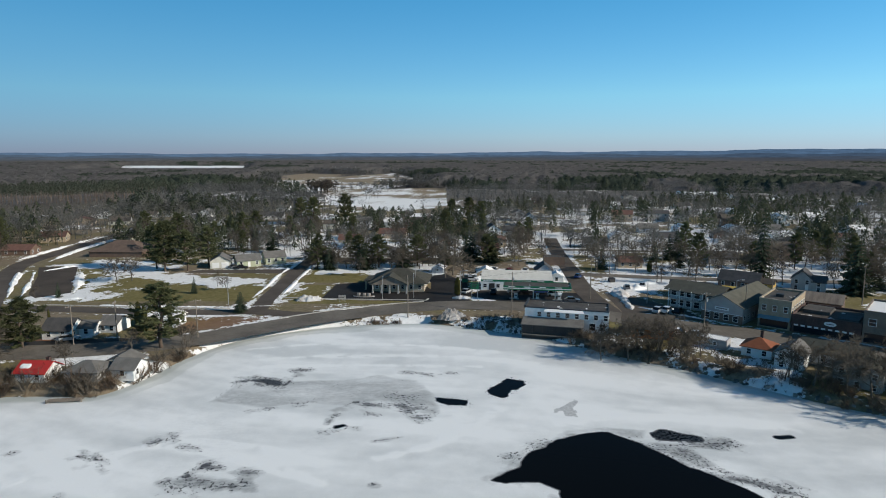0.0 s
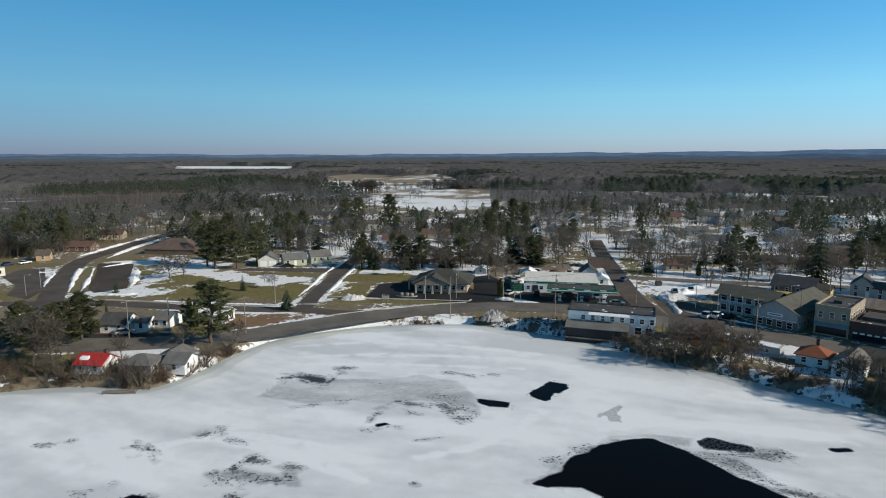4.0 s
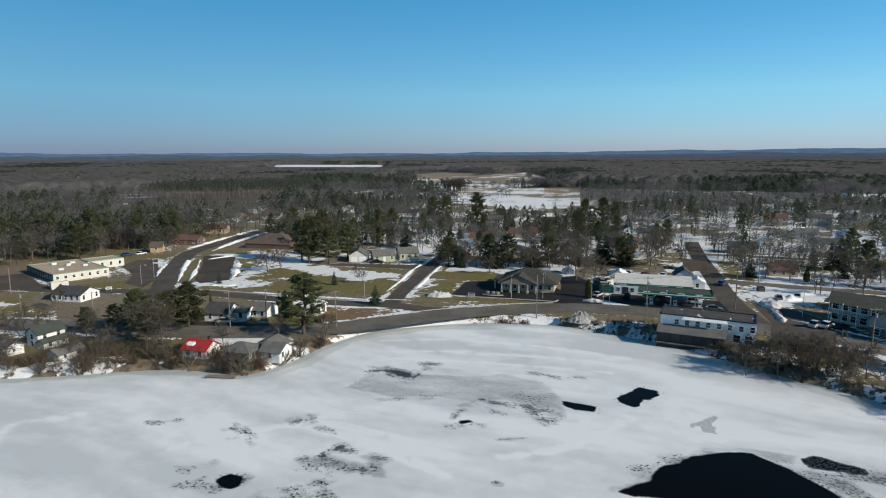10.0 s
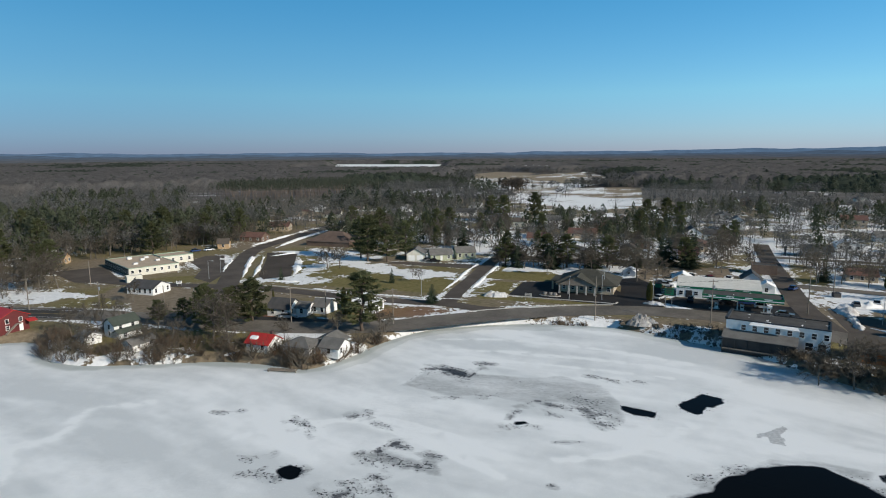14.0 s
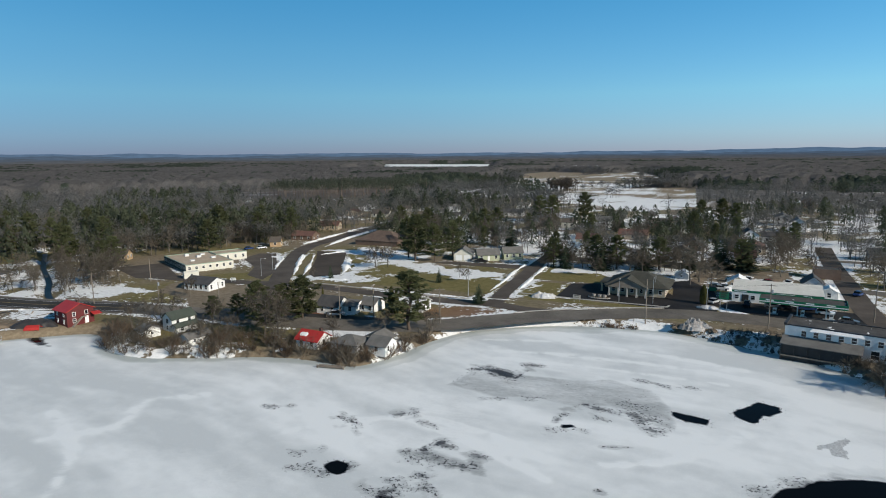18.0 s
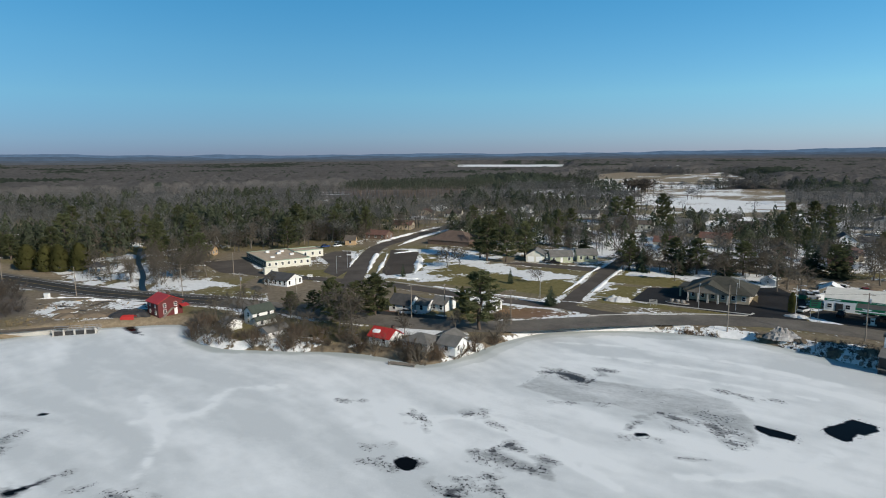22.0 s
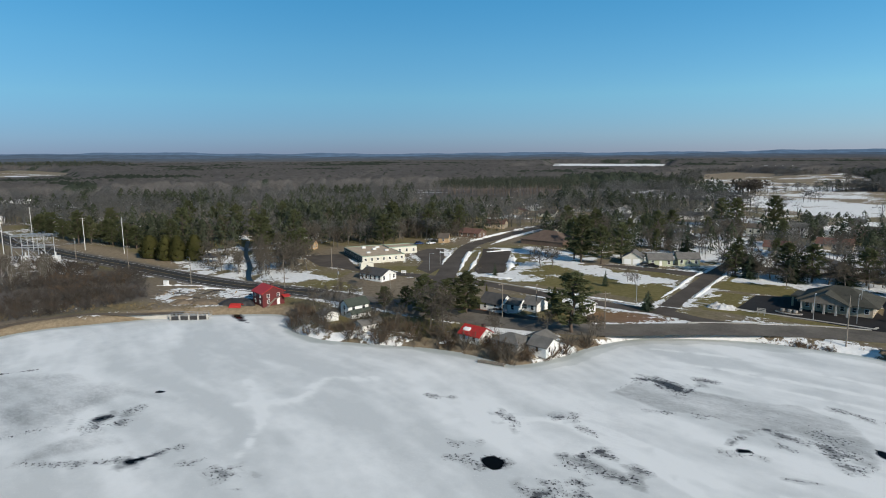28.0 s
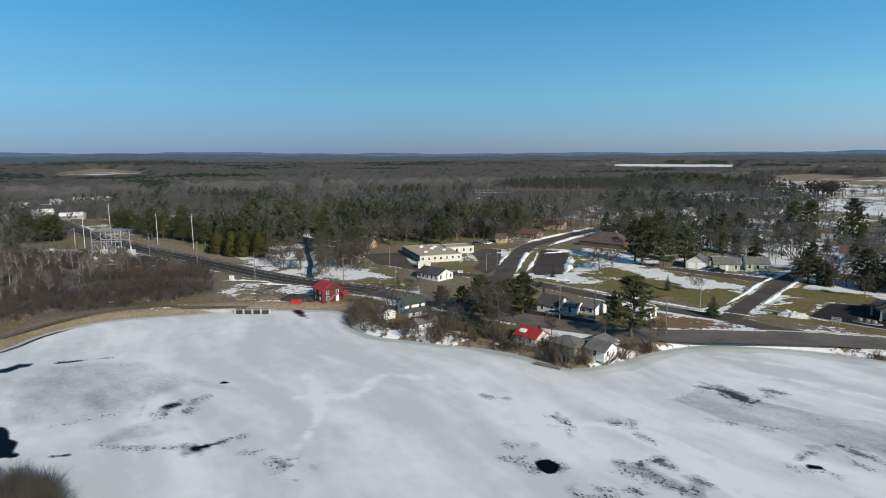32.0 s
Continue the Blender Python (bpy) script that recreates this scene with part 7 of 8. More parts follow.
gx, gy = np.meshgrid(np.arange(-440, -265, 7.5), np.arange(495, 695, 8.5))
gx, gy = gx.ravel() + rng.uniform(-1.6, 1.6, gx.size), gy.ravel() + rng.uniform(-1.6, 1.6, gx.size)
inside = outline_distance(gx, gy, PLANTATION) < 0
gx, gy = gx[inside], gy[inside]


def stem_templates():
    out = []
    for k in range(5):
        r = random.Random(k)
        t = [[(-0.016, 0, 0), (0.016, 0, 0), (0, 0, 0.95)], [(0, -0.016, 0), (0, 0.016, 0), (0, 0, 0.95)]]
        out.append(np.array(t, np.float32))
    return out


def crown_templates():
    out = []
    for t in far_templates("pine", random.Random(9), 5, 1.6):
        t = t[2:].copy()
        t[:, :, 2] = 0.52 + 0.48 * t[:, :, 2]
        out.append(t)
    return out


FAR["stems"], FAR["high_crowns"] = stem_templates(), crown_templates()
STEM_PALE = plain("pine_stems", (0.16, 0.125, 0.10), (0.25, 0.20, 0.165), 0.2, 0.95, 0.0, spec=0.05)
tall = rng.uniform(15.5, 18.5, len(gx))
far_wood("pine_plantation", "high_crowns", gx, gy, tall, FAR_PINE, "plantation of tall dark pines in rows", 0.75)
far_wood("plantation_stems", "stems", gx, gy, tall, STEM_PALE, "bare straight stems of the pine plantation", 0.75)
x, y, rng = far_points(3300, 470, 950, -86, 42, 50)
r, az = np.hypot(x, y), np.degrees(np.arctan2(x, y))


def evergreen_stand(x, y):
    """Where conifers stand together: patches in the woods and the ridge beyond the town."""
    r, az = np.hypot(x, y), np.degrees(np.arctan2(x, y))
    stand = fractal(x, y, 150, 3)
    level = 0.63 - 0.13 * soft(9, 17, az) * soft(480, 560, r) * soft(1150, 950, r) - 0.10 * soft(3, 8, az) * soft(800, 900, r) * soft(1300, 1200, r)
    level = level + 0.12 * soft(-46, -56, az) * soft(1000, 900, r)
    level = level - 0.06 * soft(-38, -26, az) * soft(-12, -22, az) * soft(640, 720, r) * soft(1300, 1000, r)
    return stand > level


evergreen = evergreen_stand(x, y)
# gardens and snowy plots among the nearer trees
thin = (az > -8) & (r < 800) & (fractal(x + 700, y, 60, 2) < 0.5) & (rng.random(len(x)) < 0.75)
keep = ~open_land(x, y) & (outline_distance(x, y, PLANTATION) > 6) & ~thin
height = rng.uniform(11, 18, len(x)) * np.where(evergreen, 1.05, 0.95)
far_wood("pine_wood", "pine_mid", x[keep & evergreen], y[keep & evergreen], height[keep & evergreen], FAR_PINE, "distant stand of dark pines", 1.4)
far_wood("bare_wood", "bare_mid", x[keep & ~evergreen], y[keep & ~evergreen], height[keep & ~evergreen], FAR_BARE, "distant leafless woods", 1.7)


# ---- the woods towards the horizon: crown beside crown ----
CANOPY, nt, bsdf = shader("distant_canopy")
vec = coords(nt)
fuzz, patch = noisy(nt, vec, 0.5, 5, 0.75), noisy(nt, vec, 0.006, 4)
shade = maths(nt, "ADD", maths(nt, "MULTIPLY", attribute(nt, "tone"), 0.22), maths(nt, "ADD", maths(nt, "MULTIPLY", fuzz, 0.5), maths(nt, "MULTIPLY", patch, 0.36)))
# leafless tone is paler and greyer: distance haze put into the colour
leafless = blend(nt, ramp(nt, shade, 0.3, 0.75), (0.078, 0.074, 0.071), (0.140, 0.132, 0.126))
needled = blend(nt, ramp(nt, shade, 0.3, 0.75), (0.030, 0.039, 0.031), (0.060, 0.072, 0.054))
nt.links.new(blend(nt, attribute(nt, "needled"), leafless, needled), bsdf.inputs["Base Color"])
bsdf.inputs["Roughness"].default_value, bsdf.inputs["Specular IOR Level"].default_value = 1.0, 0.0
relief(nt, bsdf, fuzz, 0.9, 1.6)


def crowns(x, y, cell):
    """Height, kind and tone of the tallest crown over each place: one tree in each cell, off its middle."""
    best, needled, tone = np.full(x.shape, 2.0), np.zeros(x.shape), np.full(x.shape, 0.4)
    cx, cy = np.floor(x / cell).astype(int), np.floor(y / cell).astype(int)
    for dx in (-1, 0, 1):
        for dy in (-1, 0, 1):
            i, j = cx + dx, cy + dy
            pick = lambda k: LATTICE[(i * 3 + 7 * k) % 256, (j * 5 + 11 * k) % 256]
            tx, ty = (i + 0.15 + 0.7 * pick(0)) * cell, (j + 0.15 + 0.7 * pick(1)) * cell
            d = np.hypot(x - tx, y - ty) / (cell * (0.72 + 0.3 * pick(2)))
            fir = evergreen_stand(tx, ty) | (pick(4) > 0.965)
            top = 11.5 + 5.0 * pick(3) + 3.0 * fir
            h = np.where(pick(5) < 0.05, 2.0, top - np.where(fir, 8.0 * d, 3.0 * d * d))
            up = h > best
            best, needled, tone = np.where(up, h, best), np.where(up, fir, needled), np.where(up, pick(6), tone)
    return best, needled, tone


def build_canopy():
    az, r = np.radians(np.arange(-88, 44, 0.19)), 770 * np.exp(np.arange(0, 1.236, 0.0066))
    a, b, quads = grid(az, r)
    x, y = b * np.sin(a), b * np.cos(a)
    near, far = crowns(x, y, 7.0), crowns(x, y, 12.0)
    h, needled, tone = (np.where(b < 1500, p, q) for p, q in zip(near, far))
    edge = np.full(x.shape, 1e9)
    for area in (FIELD, FIELD_FAR, STRIP, TAN_FIELD, HILL_FIELD, VILLAGE):
        edge = np.minimum(edge, outline_distance(x, y, area))
    # canopy cut low to fit the camera's view of the snow strip
    lowered = outline_distance(x, y, [(-1060, 1840), (-540, 1846), (-420, 1350), (-760, 1250)])
    h = h * soft(2, 46, edge) * soft(772, 800, b) * (0.22 + 0.78 * soft(-15, 25, lowered))
    # likewise cut low so the hill field and village show
    for area in (HILL_FIELD_SIGHT, VILLAGE_EDGE):
        h = h * (0.25 + 0.75 * soft(-10, 20, outline_distance(x, y, area)))
    z = ground_height(x, y) + h - 0.6
    return array_mesh("canopy", np.stack([x, y, z], 1), quads, CANOPY, dict(needled=needled, tone=tone))


tagged(new("distant_woods", build_canopy()), "distant leafless brown woods with dark stands of pine", "woods", kind="stuff")


# single trees along the edges of the fields hide the foot of the woods
x, y, rng = far_points(9000, 760, 1450, -24, 9, 57)
edge = np.minimum(np.minimum(outline_distance(x, y, FIELD), outline_distance(x, y, FIELD_FAR)), outline_distance(x, y, TAN_FIELD))
near_edge = (edge > 1) & (edge < 38)
x, y = x[near_edge][:1300], y[near_edge][:1300]
height = rng.uniform(7, 15, len(x))
fir = evergreen_stand(x, y) | (rng.random(len(x)) < 0.12)
far_wood("pine_wood", "pine", x[fir], y[fir], height[fir], FAR_PINE, "dark pines at the edge of the fields", 1.3)
far_wood("bare_wood", "bare", x[~fir], y[~fir], height[~fir], FAR_BARE, "leafless trees at the edge of the fields", 1.5)
# a dark grove between the fields
rng = np.random.default_rng(96)
x, y = rng.normal(-138, 9, 46), rng.normal(702, 12, 46)
far_wood("bare_wood", "bare", x, y, rng.uniform(12, 18, 46), TWIG_DARK, "dense dark grove between the fields", 1.5)
# a plantation on the far hill
x, y = rng.uniform(-2420, -1890, 420), rng.uniform(560, 960, 420)
behind = (outline_distance(x, y, HILL_FIELD) > 4) & (np.hypot(x, y) < 2560)
x, y = x[behind], y[behind]
tall = rng.uniform(19, 25, len(x))
far_wood("pine_plantation", "high_crowns", x, y, tall, FAR_PINE, "dark pine plantation on the far hill", 0.9)
far_wood("plantation_stems", "stems", x, y, tall, STEM_PALE, "bare stems of the far plantation", 0.9)
# hedgerows across the fields
rng = np.random.default_rng(95)
for (ax, ay), (bx, by), count in (((-112, 762), (2, 800), 26), ((-124, 694), (-60, 900), 22), ((-111, 537), (-150, 640), 16), ((-60, 880), (-110, 1390), 20), ((-244, 773), (-270, 1060), 26), ((-80, 600), (-70, 615), 5)):
    t = rng.random(count)
    x, y = ax + (bx - ax) * t + rng.normal(0, 3, count), ay + (by - ay) * t + rng.normal(0, 4, count)
    far_wood("hedgerow", "bare", x, y, rng.uniform(6, 13, count), FAR_BARE, "leafless hedgerow between snowy fields", 1.6)


# ---- far hills: a plain glowing backdrop, haze put into its colour ----
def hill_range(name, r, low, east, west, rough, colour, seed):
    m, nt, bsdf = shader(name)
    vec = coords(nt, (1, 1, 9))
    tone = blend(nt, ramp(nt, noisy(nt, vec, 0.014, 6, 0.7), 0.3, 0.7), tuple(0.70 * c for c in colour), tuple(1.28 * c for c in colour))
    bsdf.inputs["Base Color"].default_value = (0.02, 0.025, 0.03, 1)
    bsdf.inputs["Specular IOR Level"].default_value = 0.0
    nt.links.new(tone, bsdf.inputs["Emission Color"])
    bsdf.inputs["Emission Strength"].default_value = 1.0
    n = 900
    az = np.linspace(0, 360, n)
    bend = (az + 180) % 360 - 180
    low = low + west * soft(-38, -72, bend)
    elevation = low + east * soft(-12, 32, bend) * soft(150, 60, np.abs(bend)) + 1.5 * rough * (fractal(np.abs(bend) * 14 + seed * 77, np.full(n, seed * 31.0), 60, 3) - 0.5) + 0.05 * (fractal(np.abs(bend) * 60, np.full(n, 5.0 + seed), 12, 3) - 0.5)
    top = EYE + r * np.tan(np.radians(elevation))
    x, y = r * np.sin(np.radians(az)), r * np.cos(np.radians(az))
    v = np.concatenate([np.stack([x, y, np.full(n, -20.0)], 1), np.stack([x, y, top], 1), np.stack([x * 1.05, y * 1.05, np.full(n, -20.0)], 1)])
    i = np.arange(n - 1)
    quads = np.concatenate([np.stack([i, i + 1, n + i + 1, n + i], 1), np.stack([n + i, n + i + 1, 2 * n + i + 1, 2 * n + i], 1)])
    tagged(new("backdrop", array_mesh(name, v, quads, m)), "wooded hill backdrop with blue haze put into its colour", "hills", kind="structure")


# bluer emission with distance stands in for haze in the air
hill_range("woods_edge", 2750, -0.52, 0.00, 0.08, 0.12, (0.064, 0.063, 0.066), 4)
hill_range("woods_haze", 3050, -0.40, 0.04, 0.12, 0.16, (0.056, 0.061, 0.072), 5)
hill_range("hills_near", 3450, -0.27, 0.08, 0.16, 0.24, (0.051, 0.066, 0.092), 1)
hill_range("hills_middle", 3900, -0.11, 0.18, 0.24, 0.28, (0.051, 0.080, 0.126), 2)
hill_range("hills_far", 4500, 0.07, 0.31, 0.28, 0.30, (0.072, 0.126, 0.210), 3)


# ---- poles, cars and small things ----
def utility_pole(x, y, h, turn=0, arms=1, box=False, material=None, label="wooden utility pole with crossarm"):
    ob = thing("utility_pole", pose(x, y, LAND, 0, 0, turn), label, "utility pole", "utility poles")
    part("pole", Shape().tube([(0, 0, -0.5), (0, 0, h)], [0.16, 0.10], 8), material or WOOD_GREY, ob)
    for k in range(arms):
        z = h - 0.5 - 0.9 * k
        part("crossarm", Shape().box(-1.2, 1.2, -0.06, 0.06, z - 0.06, z + 0.06), WOOD_GREY, ob)
        for u in (-1.1, -0.4, 0.4, 1.1):
            part("insulator", Shape().tube([(u, 0, z + 0.06), (u, 0, z + 0.22)], [0.05, 0.03], 6), STEEL_PALE, ob)
    if box:
        part("transformer", Shape().tube([(0.35, 0, h - 2.4), (0.35, 0, h - 1.5)], [0.24, 0.24], 10), STEEL, ob)
    return ob


def wire(a, b, sag=0.6, thick=0.012):
    a, b = Vector(a), Vector(b)
    pts = [a.lerp(b, t / 10) - Vector((0, 0, sag * 4 * (t / 10) * (1 - t / 10))) for t in range(11)]
    return tagged(part("power_cable", Shape().tube(pts, [thick] * 11, 3), DARK_TRIM), "thin dark overhead power cable", "cable", "power cables")


ROAD_POLES = [(-9.5, 161.8, 11.4), (19.1, 166.0, 11.4), (44.6, 181.6, 12.5), (57.8, 209.3, 11), (-58.8, 142.3, 9.5), (66.6, 151.8, 9), (79.5, 157.2, 10), (74.9, 206.5, 11), (122.3, 174.6, 12), (101.6, 185.4, 11), (-85.2, 136.6, 9.5), (-78.3, 142.6, 9), (-121.9, 132.4, 8.5), (-141.5, 129.6, 9), (-163.9, 126.4, 9.5), (-195.7, 111.6, 9.5), (-240.8, 111.9, 9.5), (-284, 110.2, 9.5), (-175.1, 157.6, 8.5), (58.3, 228, 11)]
for k, (x, y, h) in enumerate(ROAD_POLES):
    utility_pole(x, y, h, (30, 0, 60, 100)[k % 4], 1 if k % 3 else 0, k % 4 == 1)
for (ax, ay, ah), (bx, by, bh) in ((ROAD_POLES[2], ROAD_POLES[3]), (ROAD_POLES[2], ROAD_POLES[1]), (ROAD_POLES[1], ROAD_POLES[0]), (ROAD_POLES[2], ROAD_POLES[7]), (ROAD_POLES[12], ROAD_POLES[13]), (ROAD_POLES[13], ROAD_POLES[14]), (ROAD_POLES[14], ROAD_POLES[15]), (ROAD_POLES[15], ROAD_POLES[16]), (ROAD_POLES[16], ROAD_POLES[17]), (ROAD_POLES[4], ROAD_POLES[10])):
    for off in (-0.9, 0.9):
        wire((ax + off * 0.5, ay + off * 0.5, LAND + ah - 0.3), (bx + off * 0.5, by + off * 0.5, LAND + bh - 0.3), 0.8)
TALL_POLES = [(-283.5, 130.4, 16.8), (-310.3, 124.8, 15.5), (-328.8, 97.5, 16.5), (-331, 110.4, 20.5), (-336.5, 95.6, 9)]
for x, y, h in TALL_POLES:
    utility_pole(x, y, h, 40, 2 if h > 12 else 1, material=STEEL_PALE, label="tall pale steel transmission pole with crossarms")


def street_light(x, y, h=8.0, turn=0):
    ob = thing("street_lamp", pose(x, y, LAND, 0, 0, turn), "grey steel street lamp with a single arm", "street lamp", "street lamps")
    part("pole", Shape().tube([(0, 0, -0.2), (0, 0, h)], [0.1, 0.07], 8), STEEL, ob)
    part("arm", Shape().tube([(0, 0, h - 0.1), (1.0, 0, h + 0.15), (1.8, 0, h + 0.15)], [0.05, 0.04, 0.04], 6), STEEL, ob)
    part("lamp_head", Shape().box(1.5, 2.2, -0.14, 0.14, h + 0.06, h + 0.2), STEEL_PALE, ob)
    return ob


for x, y, h, turn in ((-18.3, 181.5, 6.5, 90), (-9, 183.7, 7, 90), (-8.9, 193.2, 7, 0), (5.4, 185.3, 8, 0), (-62.5, 174.4, 7, 90), (-111.5, 132.0, 8.5, 30), (-143.5, 178, 6.5, 0), (-147.3, 189.5, 6.5, 180), (60, 176, 7, 0), (86, 176, 7, 0)):
    street_light(x, y, h, turn)


def car_meshes():
    b, g, w = Shape(), Shape(), Shape()
    profile = [(-2.2, 0.35), (2.2, 0.35), (2.25, 0.75), (1.1, 0.92), (-2.0, 0.95), (-2.25, 0.7)]
    roofline = [(0.95, 0.92), (0.25, 1.42), (-1.3, 1.45), (-1.95, 0.95)]
    for pts, half, top in ((profile, 0.88, b), (roofline, 0.74, g)):
        n = len(pts)
        k = len(top.v)
        top.v.extend((x, -half, z) for x, z in pts)
        top.v.extend((x, half, z) for x, z in pts)
        top.f.append(tuple(k + i for i in range(n)))
        top.f.append(tuple(k + n + i for i in range(n - 1, -1, -1)))
        top.f.extend((k + i, k + n + i, k + n + (i + 1) % n, k + (i + 1) % n) for i in range(n))
    top = Shape().box(-1.25, 0.2, -0.72, 0.72, 1.44, 1.5)
    w.tube([(0, -0.1, 0), (0, 0.1, 0)], [0.33, 0.33], 12)
    return b, g, top, w.mesh("wheel", RUBBER)


CB, CG, CT, CW = car_meshes()
CAR_SETS = {}


def car(x, y, turn, paint, tall=1.0):
    if paint.name not in CAR_SETS:
        CAR_SETS[paint.name] = (CB.mesh("body", paint), CG.mesh("cabin_glass", CAR_GLASS), CT.mesh("roof_panel", paint))
    word = paint.name.split(".")[0].replace("car_", "")
    ob = thing("car", pose(x, y, LAND + 0.03, 0, 0, turn) @ Matrix.Diagonal((1, 1, tall, 1)), "parked " + word + (" van" if tall > 1.1 else " car") + " on wet asphalt", "car", "parked cars")
    for nm, me in zip(("body", "cabin_glass", "roof_panel"), CAR_SETS[paint.name]):
        part(nm, me, None, ob)
    for u in (-1.35, 1.4):
        for v in (-0.82, 0.82):
            part("wheel", CW, None, ob, m=pose(u, v, 0.33))
    return ob


silver, whitep, black, redp, bluep, greyp = CAR_PAINTS
car(-88.2, 139.6, 25, silver, 1.1)
car(59.6, 165.5, 48, silver, 1.25)
car(62.2, 165.5, 48, whitep, 1.25)
car(64.9, 164.5, 48, black, 1.25)
car(34.5, 185.5, -10, whitep, 1.2)
car(26, 188.5, -5, black, 1.0)
car(22.5, 189.2, -5, greyp, 1.1)
car(16, 189, 80, black, 1.2)
car(31, 189.5, -5, bluep, 1.0)
car(7.5, 190, 60, silver, 1.0)
car(38.5, 178.5, -10, greyp, 1.0)
car(61, 142.5, -38, whitep, 1.1)
car(57.5, 145, -38, whitep, 1.0)
car(-77, 231.5, 20, black, 1.1)
car(-80.5, 233, 60, greyp, 1.0)
car(10, 209, 0, silver, 1.1)
car(18, 208, 10, black, 1.2)
car(24, 206, 0, greyp, 1.0)
car(-186, 232, 70, whitep, 1.0)
car(-190, 228, 70, bluep, 1.0)
car(60, 196, 80, greyp, 1.0)
car(66, 199, 70, silver, 1.1)
car(72, 170, -46, black, 1.0)
car(55, 158.5, -20, greyp, 1.0)


# snow heaps and ploughed ridges
def heap(x, y, rx, ry, h, turn, material, label, seed, rough=0.0):
    """A lumpy heap with an uneven foot; a rough one is made of broken clods."""
    rng = random.Random(seed)
    s = Shape()
    rings, seg = (11, max(26, int(9 * max(rx, ry)))) if rough else (6, max(14, int(5 * max(rx, ry))))
    foot = [rng.uniform(0.7, 1.25) for _ in range(seg)]
    foot = [(foot[j - 1] + 2 * foot[j] + foot[(j + 1) % seg]) / 4 + rng.uniform(-0.12, 0.12) for j in range(seg)]
    rows = []
    for i in range(rings):
        u = i / (rings - 1)
        row = []
        for j in range(seg):
            w = 2 * math.pi * j / seg
            c, sn = math.cos(w), math.sin(w)
            # squarer ends than an ellipse
            c, sn = math.copysign(abs(c) ** 0.7, c), math.copysign(abs(sn) ** 0.7, sn)
            k = (1 - u * 0.96) * (foot[j] + rng.uniform(-0.06, 0.06))
            px, py = c * rx * k, sn * ry * k
            up = h * math.sqrt(1 - (1 - u) ** (2 if not rough else 1.25)) * (0.35 + 1.3 * float(fractal(px + 9 * seed, py, 1.6, 3)))
            up += rough * h * (0.9 * (float(fractal(px + 5 * seed, py, 0.7, 3)) - 0.5) + rng.uniform(-0.13, 0.13))
            row.append((px, py, -0.1 if i == 0 else max(up, 0.02)))
        rows.append(row)
    for p, q in zip(rows, rows[1:]):
        for j in range(seg):
            s.face(p[j], p[(j + 1) % seg], q[(j + 1) % seg], q[j])
    s.face(*rows[-1])
    for _ in range(int(rough * 22 * rx)):
        w, k, e = rng.uniform(0, 2 * math.pi), rng.uniform(0.5, 1.15), rng.uniform(0.10, 0.28)
        cx, cy, cz = math.cos(w) * rx * k, math.sin(w) * ry * k, max(0.0, h * (1 - k) * 0.8)
        ring = [(cx + e * rng.uniform(0.7, 1.3) * math.cos(2.1 * n), cy + e * rng.uniform(0.7, 1.3) * math.sin(2.1 * n), cz - 0.12) for n in range(3)]
        top = (cx + e * rng.uniform(-0.4, 0.4), cy + e * rng.uniform(-0.4, 0.4), cz + e * rng.uniform(0.5, 1.2))
        for n in range(3):
            s.face(ring[n], ring[(n + 1) % 3], top)
    ob = part("snow_heap", s, material, m=pose(x, y, LAND, 0, 0, turn))
    return tagged(ob, label, "snow heap", "snow heaps", "stuff")


heap(-40.4, 180.4, 3.9, 2.0, 1.3, 10, SNOW_DIRTY, "jagged heap of dirty ploughed snow on the lawn", 200, 0.9)
heap(2.4, 160.2, 3.9, 2.3, 1.9, 12, SNOW_GREY, "jagged grey heap of dirty ploughed snow on the bank", 502, 0.9)
heap(-1.4, 159.9, 1.9, 0.9, 0.6, 25, EARTH, "small heap of earth beside the snow", 504, 0.9)
heap(5.6, 159.6, 1.8, 1.1, 0.6, -20, EARTH, "small heap of earth beside the snow", 505, 0.9)
snow_heap_row = [(53.4, 168.4), (54.4, 178.4), (55.7, 190.5)]
heap(6.0, 183, 2.8, 1.6, 0.8, 0, SNOW_DIRTY, "dirty ploughed snow heap", 204, 0.7)
heap(62, 138, 2.5, 1.5, 0.6, -30, SNOW_DIRTY, "dirty ploughed snow heap", 214, 0.8)
heap(12.5, 210, 2.5, 1.6, 1.2, 0, SNOW, "rounded heap of white snow", 215)
heap(63, 196, 4, 1.6, 1.1, 20, SNOW, "rounded heap of white snow", 216)
heap(70, 205, 3, 2, 1.0, 0, SNOW, "rounded heap of white snow", 217)


